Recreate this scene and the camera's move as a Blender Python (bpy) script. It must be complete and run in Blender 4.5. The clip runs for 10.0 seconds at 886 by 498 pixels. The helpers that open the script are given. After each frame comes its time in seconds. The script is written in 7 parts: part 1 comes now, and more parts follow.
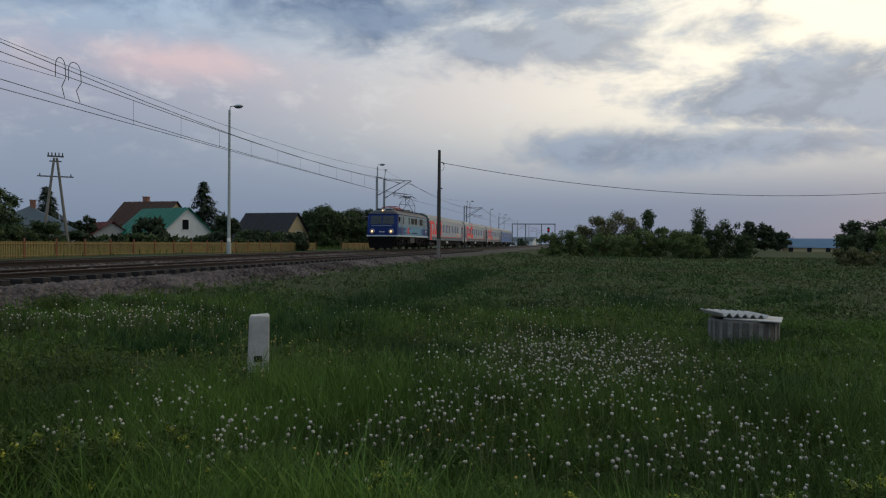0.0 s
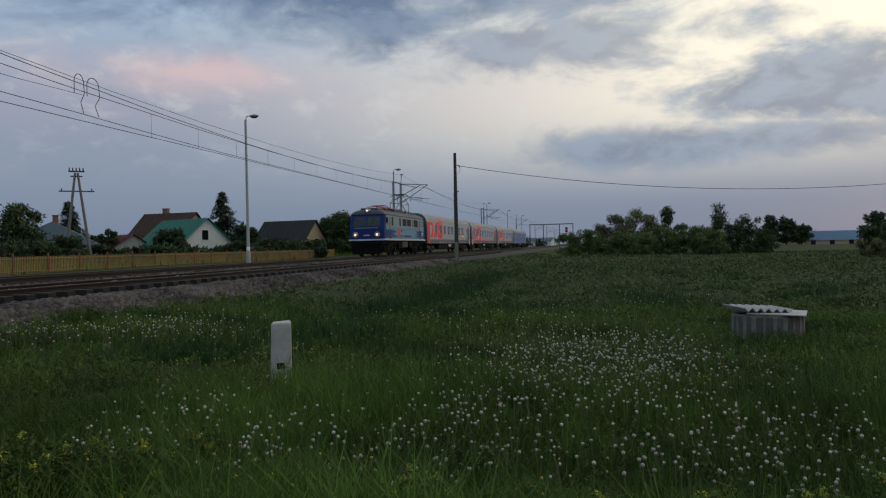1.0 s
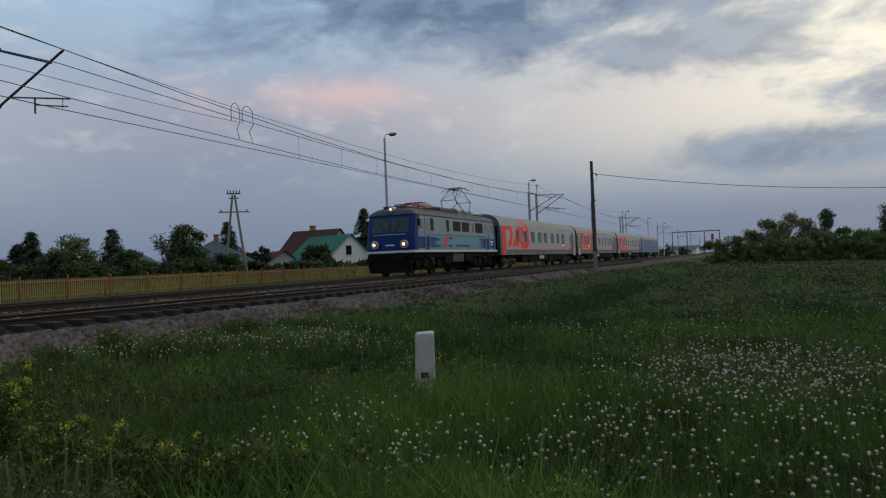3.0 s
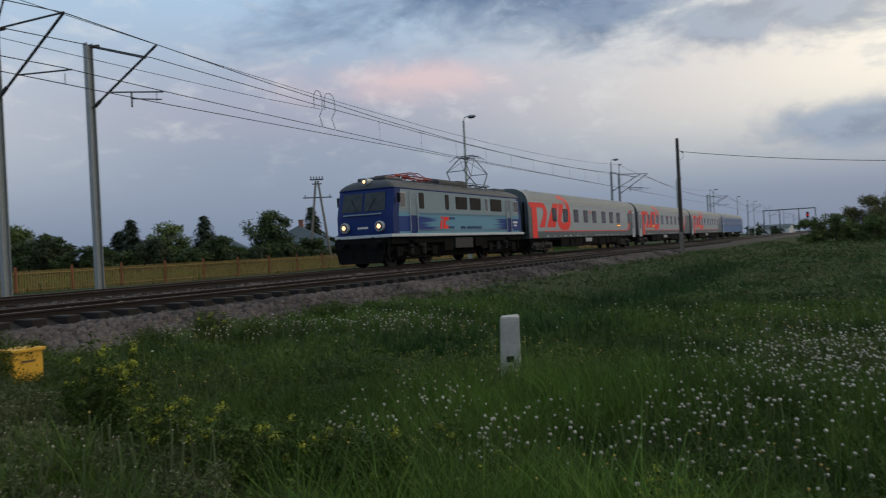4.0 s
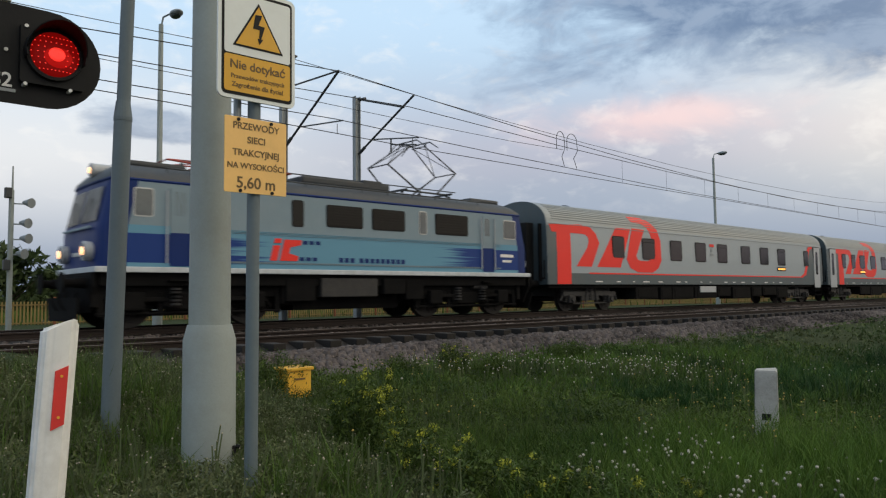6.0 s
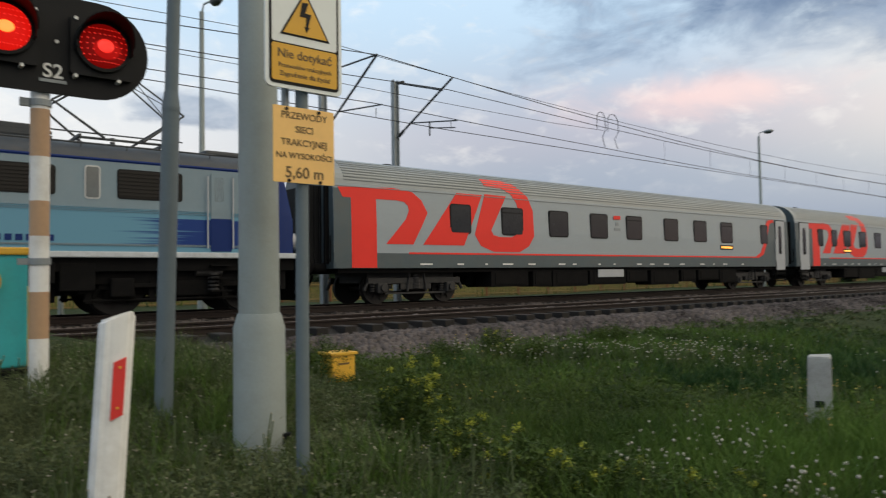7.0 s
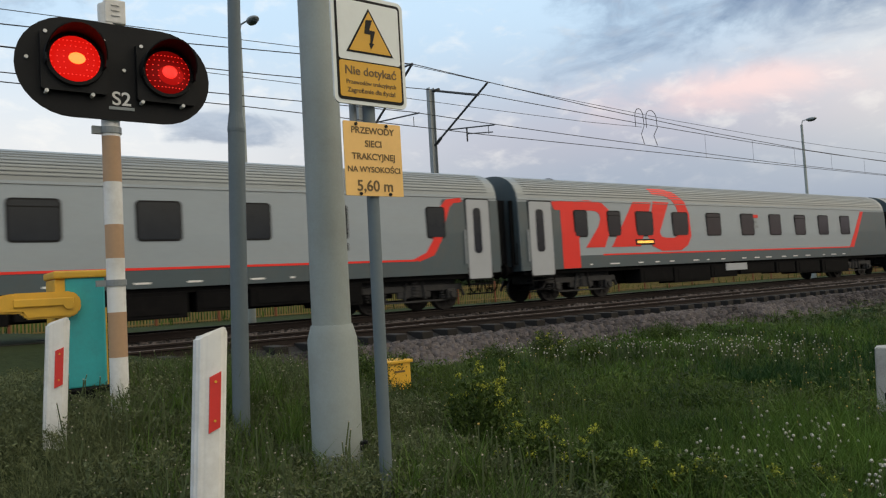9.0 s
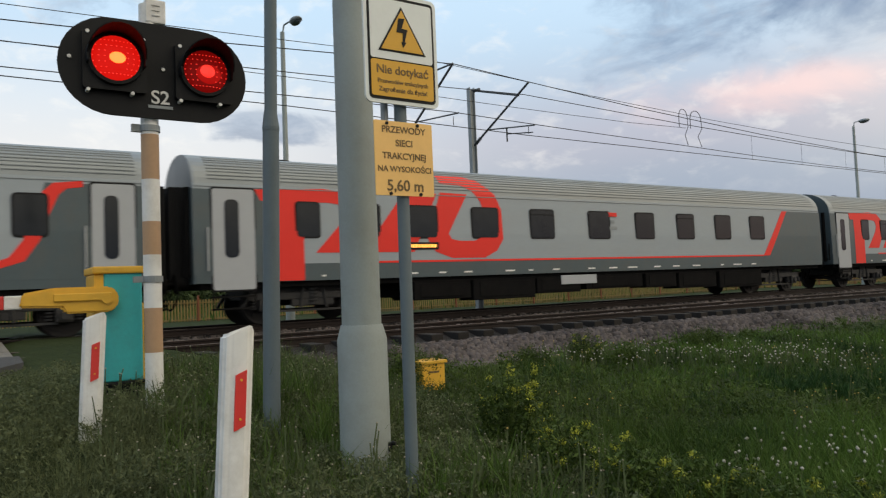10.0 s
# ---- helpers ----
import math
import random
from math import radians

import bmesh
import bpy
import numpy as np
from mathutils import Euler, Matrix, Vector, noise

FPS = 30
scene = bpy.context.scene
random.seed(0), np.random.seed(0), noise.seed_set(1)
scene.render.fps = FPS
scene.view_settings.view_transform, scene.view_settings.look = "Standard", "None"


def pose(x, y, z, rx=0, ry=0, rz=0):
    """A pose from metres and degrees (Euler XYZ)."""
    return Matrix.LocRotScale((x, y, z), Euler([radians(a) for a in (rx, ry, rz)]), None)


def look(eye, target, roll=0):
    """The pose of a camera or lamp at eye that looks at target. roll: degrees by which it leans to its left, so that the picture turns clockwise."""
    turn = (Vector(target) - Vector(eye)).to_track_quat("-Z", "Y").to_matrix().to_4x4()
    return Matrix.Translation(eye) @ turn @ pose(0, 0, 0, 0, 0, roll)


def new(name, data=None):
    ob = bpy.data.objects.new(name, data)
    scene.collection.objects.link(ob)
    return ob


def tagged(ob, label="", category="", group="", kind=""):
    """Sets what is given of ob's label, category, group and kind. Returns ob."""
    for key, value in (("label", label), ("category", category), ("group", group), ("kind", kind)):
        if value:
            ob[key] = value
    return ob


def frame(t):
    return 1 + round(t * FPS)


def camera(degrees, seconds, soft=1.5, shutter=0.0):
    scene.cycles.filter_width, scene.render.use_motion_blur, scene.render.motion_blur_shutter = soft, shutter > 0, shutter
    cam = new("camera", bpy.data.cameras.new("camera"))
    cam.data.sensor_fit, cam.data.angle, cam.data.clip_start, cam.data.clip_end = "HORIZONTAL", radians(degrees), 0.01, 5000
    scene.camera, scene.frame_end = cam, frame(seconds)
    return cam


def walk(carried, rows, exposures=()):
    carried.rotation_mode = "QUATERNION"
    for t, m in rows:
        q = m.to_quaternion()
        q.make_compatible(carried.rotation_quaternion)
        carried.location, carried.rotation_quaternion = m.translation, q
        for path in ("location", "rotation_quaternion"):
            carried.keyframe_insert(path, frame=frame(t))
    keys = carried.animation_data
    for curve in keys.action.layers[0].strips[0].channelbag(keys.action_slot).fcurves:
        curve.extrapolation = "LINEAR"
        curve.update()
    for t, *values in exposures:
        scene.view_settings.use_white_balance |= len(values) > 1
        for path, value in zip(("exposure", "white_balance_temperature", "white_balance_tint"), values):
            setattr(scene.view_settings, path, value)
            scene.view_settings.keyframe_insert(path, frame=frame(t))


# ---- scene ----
cam = camera(63.0, 10.0, soft=1.2, shutter=0.25)
PATH = [
    (0.0, pose(0.107, 0.050, 1.589, 89.53, -0.42, 10.63)),
    (0.5, pose(0.102, 0.042, 1.580, 89.80, 0.56, 11.01)),
    (1.0, pose(0.102, 0.043, 1.583, 89.79, 1.24, 12.05)),
    (1.5, pose(0.085, 0.057, 1.583, 90.40, 1.10, 12.99)),
    (2.0, pose(0.087, 0.054, 1.576, 90.63, 1.84, 16.25)),
    (2.5, pose(0.079, 0.047, 1.577, 91.28, 1.98, 19.20)),
    (2.7, pose(0.068, 0.035, 1.572, 91.33, 1.82, 20.98)),
    (3.8, pose(0.013, 0.057, 1.563, 90.03, 3.59, 26.85)),
    (4.0, pose(-0.009, 0.064, 1.578, 89.95, 2.88, 29.15)),
    (4.5, pose(0.003, 0.080, 1.601, 91.13, 1.72, 38.47)),
    (5.0, pose(0.021, 0.061, 1.598, 90.46, 1.22, 48.36)),
    (5.5, pose(0.040, 0.066, 1.608, 92.23, 1.59, 48.80)),
    (5.7, pose(0.004, 0.008, 1.578, 93.92, 1.04, 48.21)),
    (6.8, pose(-0.049, 0.009, 1.623, 92.16, -0.35, 47.89)),
    (7.0, pose(-0.086, -0.005, 1.617, 92.30, 0.91, 50.80)),
    (7.5, pose(-0.087, -0.060, 1.624, 92.51, 1.83, 58.02)),
    (8.0, pose(-0.091, -0.104, 1.623, 93.33, 1.56, 60.16)),
    (8.5, pose(-0.125, -0.156, 1.628, 93.31, 4.17, 56.43)),
    (9.0, pose(-0.142, -0.157, 1.626, 92.85, 3.26, 53.93)),
    (9.5, pose(-0.160, -0.118, 1.627, 92.45, 3.42, 54.54)),
    (10.0, pose(-0.151, -0.096, 1.631, 93.00, 2.32, 57.01)),
]
walk(cam, PATH, [(0, 0.0, 6500, 10), (0.5, -0.05, 6500, 10), (2.5, -0.12, 6500, 10), (4.5, 0.12, 6550, 10), (5.0, 0.16, 6650, 10), (5.5, 0.36, 6750, 10), (7.0, 0.50, 7000, 10), (10, 0.50, 7000, 10)])

# ---- light ----
def world_sky():
    w = bpy.data.worlds.new("sky")
    scene.world = w
    w.use_nodes = True
    nt = w.node_tree
    nt.nodes.clear()
    N, K = nt.nodes.new, nt.links.new

    def m(op, a, b=None, c=None):
        n = N("ShaderNodeMath")
        n.operation = op
        for i, v in enumerate((a, b, c)):
            if v is None:
                continue
            if isinstance(v, (int, float)):
                n.inputs[i].default_value = v
            else:
                K(v, n.inputs[i])
        return n.outputs[0]

    def ss(a, b, v):
        n = N("ShaderNodeMapRange")
        n.interpolation_type = "SMOOTHSTEP"
        n.inputs["From Min"].default_value, n.inputs["From Max"].default_value = a, b
        K(v, n.inputs["Value"])
        return n.outputs["Result"]

    def mix(f, a, b):
        n = N("ShaderNodeMix")
        n.data_type = "RGBA"
        for i, v in ((0, f), (6, a), (7, b)):
            if isinstance(v, tuple):
                n.inputs[i].default_value = (*v, 1)
            elif isinstance(v, (int, float)):
                n.inputs[i].default_value = v
            else:
                K(v, n.inputs[i])
        return n.outputs[2]

    tc = N("ShaderNodeTexCoord").outputs["Generated"]
    sep = N("ShaderNodeSeparateXYZ")
    K(tc, sep.inputs[0])
    x, y, z = sep.outputs
    az = m("MULTIPLY", m("ARCTAN2", x, y), 57.2958)
    el = m("MULTIPLY", m("ARCSINE", z), 57.2958)
    co = N("ShaderNodeCombineXYZ")
    K(m("MULTIPLY", az, 0.105), co.inputs[0])
    K(m("MULTIPLY", el, 0.21), co.inputs[1])

    def noise(scale, detail, rough, dist=0.0, off=0.0):
        v = N("ShaderNodeVectorMath")
        v.operation = "ADD"
        K(co.outputs[0], v.inputs[0])
        v.inputs[1].default_value = (off, off * 0.7, 0)
        n = N("ShaderNodeTexNoise")
        K(v.outputs[0], n.inputs["Vector"])
        n.inputs["Scale"].default_value, n.inputs["Detail"].default_value = scale, detail
        n.inputs["Roughness"].default_value, n.inputs["Distortion"].default_value = rough, dist
        return n.outputs["Fac"]

    n1, n2, n3 = noise(1.0, 8, 0.58, 0.5), noise(2.6, 7, 0.6, 0.3, 7.3), noise(0.6, 5, 0.5, 0.2, 3.1)

    def blob(a, e, sa, se):
        u = m("DIVIDE", m("SUBTRACT", az, a), sa)
        v = m("DIVIDE", m("SUBTRACT", el, e), se)
        return m("SUBTRACT", 1.0, m("SQRT", m("ADD", m("MULTIPLY", u, u), m("MULTIPLY", v, v))))

    # clear evening sky: grey violet haze low down, pale blue above, cream towards the set sun
    col = mix(ss(-3, 10, el), (0.160, 0.217, 0.325), (0.285, 0.340, 0.440))
    col = mix(m("MULTIPLY", m("SUBTRACT", 1.0, ss(-78, -42, az)), m("MULTIPLY", ss(1, 11, el), m("SUBTRACT", 1.0, ss(14, 26, el)))), col, (0.58, 0.61, 0.655))
    col = mix(ss(9, 22, el), col, (0.41, 0.57, 0.75))
    col = mix(ss(35, 75, el), col, (0.33, 0.43, 0.60))
    warm = m("MULTIPLY", ss(-38, 20, az), m("MULTIPLY", ss(2.5, 12, el), m("SUBTRACT", 1.0, m("MULTIPLY", ss(80, 150, az), 0.8))))
    col = mix(m("MULTIPLY", warm, 0.95), col, (1.20, 1.10, 0.88))
    pinkband = m("MULTIPLY", m("MULTIPLY", ss(7, 12, el), m("SUBTRACT", 1.0, ss(10, 19, el))), m("MULTIPLY", ss(-75, -30, az), m("SUBTRACT", 1.0, ss(-10, 12, az))))
    col = mix(m("MULTIPLY", pinkband, m("MULTIPLY", n3, 0.45)), col, (0.62, 0.50, 0.56))
    # pale veils
    veil = m("MULTIPLY", ss(0.50, 0.72, n2), ss(4, 12, el))
    col = mix(m("MULTIPLY", veil, 0.35), col, (0.74, 0.74, 0.74))
    # pink undersides
    pk = m("ADD", blob(-31, 13.2, 11, 1.9), m("MULTIPLY", m("SUBTRACT", n1, 0.5), 2.2))
    col = mix(m("MULTIPLY", ss(-0.2, 0.9, pk), 0.55), col, (0.86, 0.60, 0.57))
    # grey blue clouds
    def cloud(a, e, sa, se, k, lo=0.0, hi=0.5):
        d = m("ADD", blob(a, e, sa, se), m("MULTIPLY", m("SUBTRACT", n1, 0.5), k))
        d = m("ADD", d, m("MULTIPLY", m("SUBTRACT", n2, 0.5), 1.1))
        return ss(lo, hi, d)
    cl = cloud(-21, 21.5, 20, 5.8, 2.2, -0.40, 0.50)
    cl = m("MAXIMUM", cl, m("MULTIPLY", cloud(-4, 21.5, 16, 5.5, 2.8, -0.35, 0.55), 0.85))
    cl = m("MAXIMUM", cl, m("MULTIPLY", cloud(-2, 15.6, 12, 2.6, 3.0, -0.3, 0.6), 0.75))
    cl = m("MAXIMUM", cl, m("MULTIPLY", cloud(17, 10.6, 13, 2.8, 2.2, -0.30, 0.45), 0.9))
    cl = m("MAXIMUM", cl, m("MULTIPLY", cloud(8, 7.2, 14, 1.9, 2.0, -0.30, 0.5), 0.85))
    cl = m("MAXIMUM", cl, m("MULTIPLY", cloud(-70, 12.6, 6, 1.9, 2.4), 0.62))
    cl = m("MAXIMUM", cl, m("MULTIPLY", cloud(110, 20, 70, 12, 2.4), 0.6))
    cl = m("MAXIMUM", cl, m("MULTIPLY", cloud(-130, 24, 40, 10, 2.4), 0.6))
    shade = mix(m("ADD", m("MULTIPLY", ss(0.38, 0.62, n2), 0.6), m("MULTIPLY", ss(-25, 14, az), 0.4)), (0.085, 0.145, 0.265), (0.25, 0.335, 0.47))
    col = mix(m("MULTIPLY", cl, 0.9), col, shade)
    sky = N("ShaderNodeTexSky")
    sky.sky_type, sky.sun_disc = "NISHITA", False
    sky.sun_elevation, sky.sun_rotation = radians(3), radians(35)
    b1, b2 = N("ShaderNodeBackground"), N("ShaderNodeBackground")
    K(sky.outputs[0], b1.inputs[0])
    b1.inputs[1].default_value = 0.006
    K(col, b2.inputs[0])
    b2.inputs[1].default_value = 1.0
    add, out = N("ShaderNodeAddShader"), N("ShaderNodeOutputWorld")
    K(b1.outputs[0], add.inputs[0])
    K(b2.outputs[0], add.inputs[1])
    K(add.outputs[0], out.inputs[0])


world_sky()
sun = new("sun", bpy.data.lights.new("sun", "SUN"))
sun.data.energy, sun.data.angle, sun.data.color = 0.12, radians(25), (1.0, 0.86, 0.72)
sun.matrix_world = look((60, 90, 45), (0, 0, 0))


# ---- materials ----
def mat(name, col, rough=0.6, metal=0.0, var=0.25, scale=3.0, fine=40.0, bump=0.15, dirt=None, dirt_amt=0.0, streak=(1, 1, 1), rnd=0.0, spec=0.5, emit=None, power=0.0):
    """A surface with broad and fine variation of its colour, stains, roughness and relief."""
    mt = bpy.data.materials.new(name)
    mt.use_nodes = True
    nt = mt.node_tree
    N, K = nt.nodes.new, nt.links.new
    b = nt.nodes["Principled BSDF"]
    tc, mp = N("ShaderNodeTexCoord"), N("ShaderNodeMapping")
    K(tc.outputs["Object"], mp.inputs[0])
    mp.inputs["Scale"].default_value = streak
    n1, n2 = N("ShaderNodeTexNoise"), N("ShaderNodeTexNoise")
    for n, s, d in ((n1, scale, 5), (n2, fine, 4)):
        K(mp.outputs[0], n.inputs["Vector"])
        n.inputs["Scale"].default_value, n.inputs["Detail"].default_value, n.inputs["Roughness"].default_value = s, d, 0.6
    add = N("ShaderNodeMath")
    add.operation = "MULTIPLY_ADD"
    K(n2.outputs["Fac"], add.inputs[0])
    add.inputs[1].default_value = 0.5
    K(n1.outputs["Fac"], add.inputs[2])
    ramp = N("ShaderNodeMapRange")
    K(add.outputs[0], ramp.inputs["Value"])
    ramp.inputs["From Min"].default_value, ramp.inputs["From Max"].default_value = 0.45, 1.05
    ramp.inputs["To Min"].default_value, ramp.inputs["To Max"].default_value = 1 - var, 1 + var
    last = ramp.outputs[0]
    if rnd:
        oi, r2, mu = N("ShaderNodeObjectInfo"), N("ShaderNodeMapRange"), N("ShaderNodeMath")
        K(oi.outputs["Random"], r2.inputs["Value"])
        r2.inputs["To Min"].default_value, r2.inputs["To Max"].default_value = 1 - rnd, 1 + rnd
        mu.operation = "MULTIPLY"
        K(last, mu.inputs[0])
        K(r2.outputs[0], mu.inputs[1])
        last = mu.outputs[0]
    vm = N("ShaderNodeVectorMath")
    vm.operation = "SCALE"
    vm.inputs[0].default_value = col
    K(last, vm.inputs["Scale"])
    colour = vm.outputs[0]
    if dirt:
        n3, mr, mx = N("ShaderNodeTexNoise"), N("ShaderNodeMapRange"), N("ShaderNodeMix")
        K(mp.outputs[0], n3.inputs["Vector"])
        n3.inputs["Scale"].default_value, n3.inputs["Detail"].default_value = scale * 1.7, 7
        n3.inputs["Roughness"].default_value = 0.7
        K(n3.outputs["Fac"], mr.inputs["Value"])
        mr.inputs["From Min"].default_value, mr.inputs["From Max"].default_value = 0.45, 0.75
        mr.inputs["To Max"].default_value = dirt_amt
        mx.data_type = "RGBA"
        K(mr.outputs[0], mx.inputs[0])
        K(colour, mx.inputs[6])
        mx.inputs[7].default_value = (*dirt, 1)
        colour = mx.outputs[2]
    K(colour, b.inputs["Base Color"])
    rr = N("ShaderNodeMapRange")
    K(n1.outputs["Fac"], rr.inputs["Value"])
    rr.inputs["To Min"].default_value, rr.inputs["To Max"].default_value = max(0.02, rough - 0.12), min(1, rough + 0.12)
    K(rr.outputs[0], b.inputs["Roughness"])
    b.inputs["Metallic"].default_value = metal
    b.inputs["Specular IOR Level"].default_value = spec
    if bump:
        bp = N("ShaderNodeBump")
        bp.inputs["Strength"].default_value, bp.inputs["Distance"].default_value = bump, 0.02
        K(n2.outputs["Fac"], bp.inputs["Height"])
        K(bp.outputs[0], b.inputs["Normal"])
    if emit:
        b.inputs["Emission Color"].default_value = (*emit, 1)
        b.inputs["Emission Strength"].default_value = power
    return mt


def leafy(name, a, b_, rough=0.7, patch=None):
    """Foliage: colour varies from leaf to leaf, with a little light through it."""
    mt = bpy.data.materials.new(name)
    mt.use_nodes = True
    nt = mt.node_tree
    N, K = nt.nodes.new, nt.links.new
    b = nt.nodes["Principled BSDF"]
    g, mx, tc, n = N("ShaderNodeNewGeometry"), N("ShaderNodeMix"), N("ShaderNodeTexCoord"), N("ShaderNodeTexNoise")
    mx.data_type = "RGBA"
    K(tc.outputs["Object"], n.inputs["Vector"])
    n.inputs["Scale"].default_value, n.inputs["Detail"].default_value = 0.45, 5
    ad, mr, nm = N("ShaderNodeMath"), N("ShaderNodeMapRange"), N("ShaderNodeMath")
    nm.operation, ad.operation = "MULTIPLY", "MULTIPLY_ADD"
    K(n.outputs["Fac"], nm.inputs[0])
    nm.inputs[1].default_value = 2.6
    K(g.outputs["Random Per Island"], ad.inputs[0])
    ad.inputs[1].default_value = 0.7
    K(nm.outputs[0], ad.inputs[2])
    K(ad.outputs[0], mr.inputs["Value"])
    mr.inputs["From Min"].default_value, mr.inputs["From Max"].default_value = 1.05, 2.15
    K(mr.outputs[0], mx.inputs[0])
    mx.inputs[6].default_value, mx.inputs[7].default_value = (*a, 1), (*b_, 1)
    colour = mx.outputs[2]
    if patch:
        # broad patches of another growth
        n2, r2, m2 = N("ShaderNodeTexNoise"), N("ShaderNodeMapRange"), N("ShaderNodeMix")
        K(tc.outputs["Object"], n2.inputs["Vector"])
        n2.inputs["Scale"].default_value, n2.inputs["Detail"].default_value = 0.13, 4
        K(n2.outputs["Fac"], r2.inputs["Value"])
        r2.inputs["From Min"].default_value, r2.inputs["From Max"].default_value = 0.46, 0.64
        r2.inputs["To Max"].default_value = 0.75
        m2.data_type = "RGBA"
        K(r2.outputs[0], m2.inputs[0])
        K(colour, m2.inputs[6])
        m2.inputs[7].default_value = (*patch, 1)
        colour = m2.outputs[2]
    K(colour, b.inputs["Base Color"])
    b.inputs["Roughness"].default_value = rough
    b.inputs["Specular IOR Level"].default_value = 0.25
    tr, ms, out = N("ShaderNodeBsdfTranslucent"), N("ShaderNodeMixShader"), nt.nodes["Material Output"]
    K(colour, tr.inputs[0])
    ms.inputs[0].default_value = 0.15
    K(b.outputs[0], ms.inputs[1])
    K(tr.outputs[0], ms.inputs[2])
    K(ms.outputs[0], out.inputs[0])
    return mt


def ground_mat():
    mt = bpy.data.materials.new("meadow_soil")
    mt.use_nodes = True
    nt = mt.node_tree
    N, K = nt.nodes.new, nt.links.new
    b = nt.nodes["Principled BSDF"]
    tc = N("ShaderNodeTexCoord")
    last = None
    for s, a, c in ((0.06, (0.022, 0.038, 0.013), (0.044, 0.065, 0.022)), (0.5, (0.018, 0.030, 0.011), (0.045, 0.055, 0.024)), (7.0, (0.012, 0.020, 0.008), (0.040, 0.052, 0.020))):
        n, r, mx = N("ShaderNodeTexNoise"), N("ShaderNodeMapRange"), N("ShaderNodeMix")
        K(tc.outputs["Object"], n.inputs["Vector"])
        n.inputs["Scale"].default_value, n.inputs["Detail"].default_value, n.inputs["Roughness"].default_value = s, 6, 0.65
        K(n.outputs["Fac"], r.inputs["Value"])
        r.inputs["From Min"].default_value, r.inputs["From Max"].default_value = 0.35, 0.65
        mx.data_type = "RGBA"
        K(r.outputs[0], mx.inputs[0])
        mx.inputs[6].default_value, mx.inputs[7].default_value = (*a, 1), (*c, 1)
        if last:
            m2 = N("ShaderNodeMix")
            m2.data_type = "RGBA"
            m2.inputs[0].default_value = 0.5
            K(last, m2.inputs[6])
            K(mx.outputs[2], m2.inputs[7])
            last = m2.outputs[2]
        else:
            last = mx.outputs[2]
    K(last, b.inputs["Base Color"])
    b.inputs["Roughness"].default_value = 0.95
    b.inputs["Specular IOR Level"].default_value = 0.1
    bp = N("ShaderNodeBump")
    bp.inputs["Strength"].default_value, bp.inputs["Distance"].default_value = 0.8, 0.1
    K(n.outputs["Fac"], bp.inputs["Height"])
    K(bp.outputs[0], b.inputs["Normal"])
    return mt


M_SOIL = ground_mat()
M_GRASS = leafy("grass", (0.007, 0.022, 0.003), (0.092, 0.172, 0.026), patch=(0.060, 0.086, 0.020))
M_FARGRASS = leafy("far_grass", (0.020, 0.044, 0.010), (0.066, 0.112, 0.030), patch=(0.082, 0.084, 0.042))
M_LUSH = leafy("lush_grass", (0.006, 0.024, 0.006), (0.024, 0.074, 0.016))
M_BANK = leafy("feathery_herb", (0.030, 0.045, 0.017), (0.118, 0.138, 0.064))
M_THICKET = leafy("thicket_leaf", (0.052, 0.085, 0.026), (0.125, 0.165, 0.052))
M_OLIVE = leafy("olive_leaf", (0.070, 0.078, 0.030), (0.135, 0.135, 0.058))
M_DRYGRASS = leafy("dry_grass", (0.045, 0.066, 0.026), (0.115, 0.138, 0.062))
M_LEAF = leafy("leaf", (0.020, 0.038, 0.013), (0.058, 0.088, 0.030))
M_LEAFDARK = leafy("dark_leaf", (0.018, 0.032, 0.014), (0.040, 0.058, 0.026))
M_SPRUCE = leafy("spruce_needle", (0.012, 0.022, 0.014), (0.026, 0.040, 0.022))
M_WEED = leafy("weed_leaf", (0.050, 0.070, 0.030), (0.105, 0.130, 0.055))
M_HERB = leafy("herb_leaf", (0.012, 0.028, 0.005), (0.082, 0.128, 0.022))
M_YELLOW = leafy("yellow_petal", (0.20, 0.24, 0.030), (0.42, 0.42, 0.05))
M_HAWKBIT = leafy("orange_yellow_petal", (0.30, 0.20, 0.06), (0.55, 0.40, 0.12))
M_DANDELION = leafy("seed_head", (0.26, 0.24, 0.21), (0.60, 0.57, 0.52))
M_FLORET = leafy("faded_floret", (0.16, 0.14, 0.10), (0.42, 0.38, 0.30))
M_BARK = mat("bark", (0.075, 0.060, 0.048), 0.9, fine=25, bump=0.5)
# far darker than the loose stones: shade below rails and between stones, in the colour
M_BALLASTSHADE = mat("shade_dark_ballast_bed", (0.012, 0.009, 0.008), 0.95, var=0.5, scale=3, fine=28, bump=1.0)
M_STONE = leafy("crushed_stone", (0.018, 0.015, 0.015), (0.140, 0.120, 0.117), 0.9)
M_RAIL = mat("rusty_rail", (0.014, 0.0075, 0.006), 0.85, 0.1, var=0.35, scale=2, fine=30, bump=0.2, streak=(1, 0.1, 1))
M_RAILTOP = mat("worn_rail_head", (0.085, 0.066, 0.058), 0.75, 0.2, var=0.2, scale=2, fine=20, bump=0.05, streak=(1, 0.05, 1))
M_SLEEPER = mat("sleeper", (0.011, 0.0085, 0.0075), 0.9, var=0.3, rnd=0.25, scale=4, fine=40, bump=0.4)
M_CONCRETE = mat("concrete", (0.36, 0.36, 0.35), 0.85, var=0.18, scale=3, fine=60, bump=0.25, dirt=(0.16, 0.15, 0.13), dirt_amt=0.6)
M_OLDCONC = mat("weathered_concrete", (0.17, 0.16, 0.145), 0.92, var=0.3, scale=4, fine=40, bump=0.5, dirt=(0.07, 0.07, 0.055), dirt_amt=0.7)
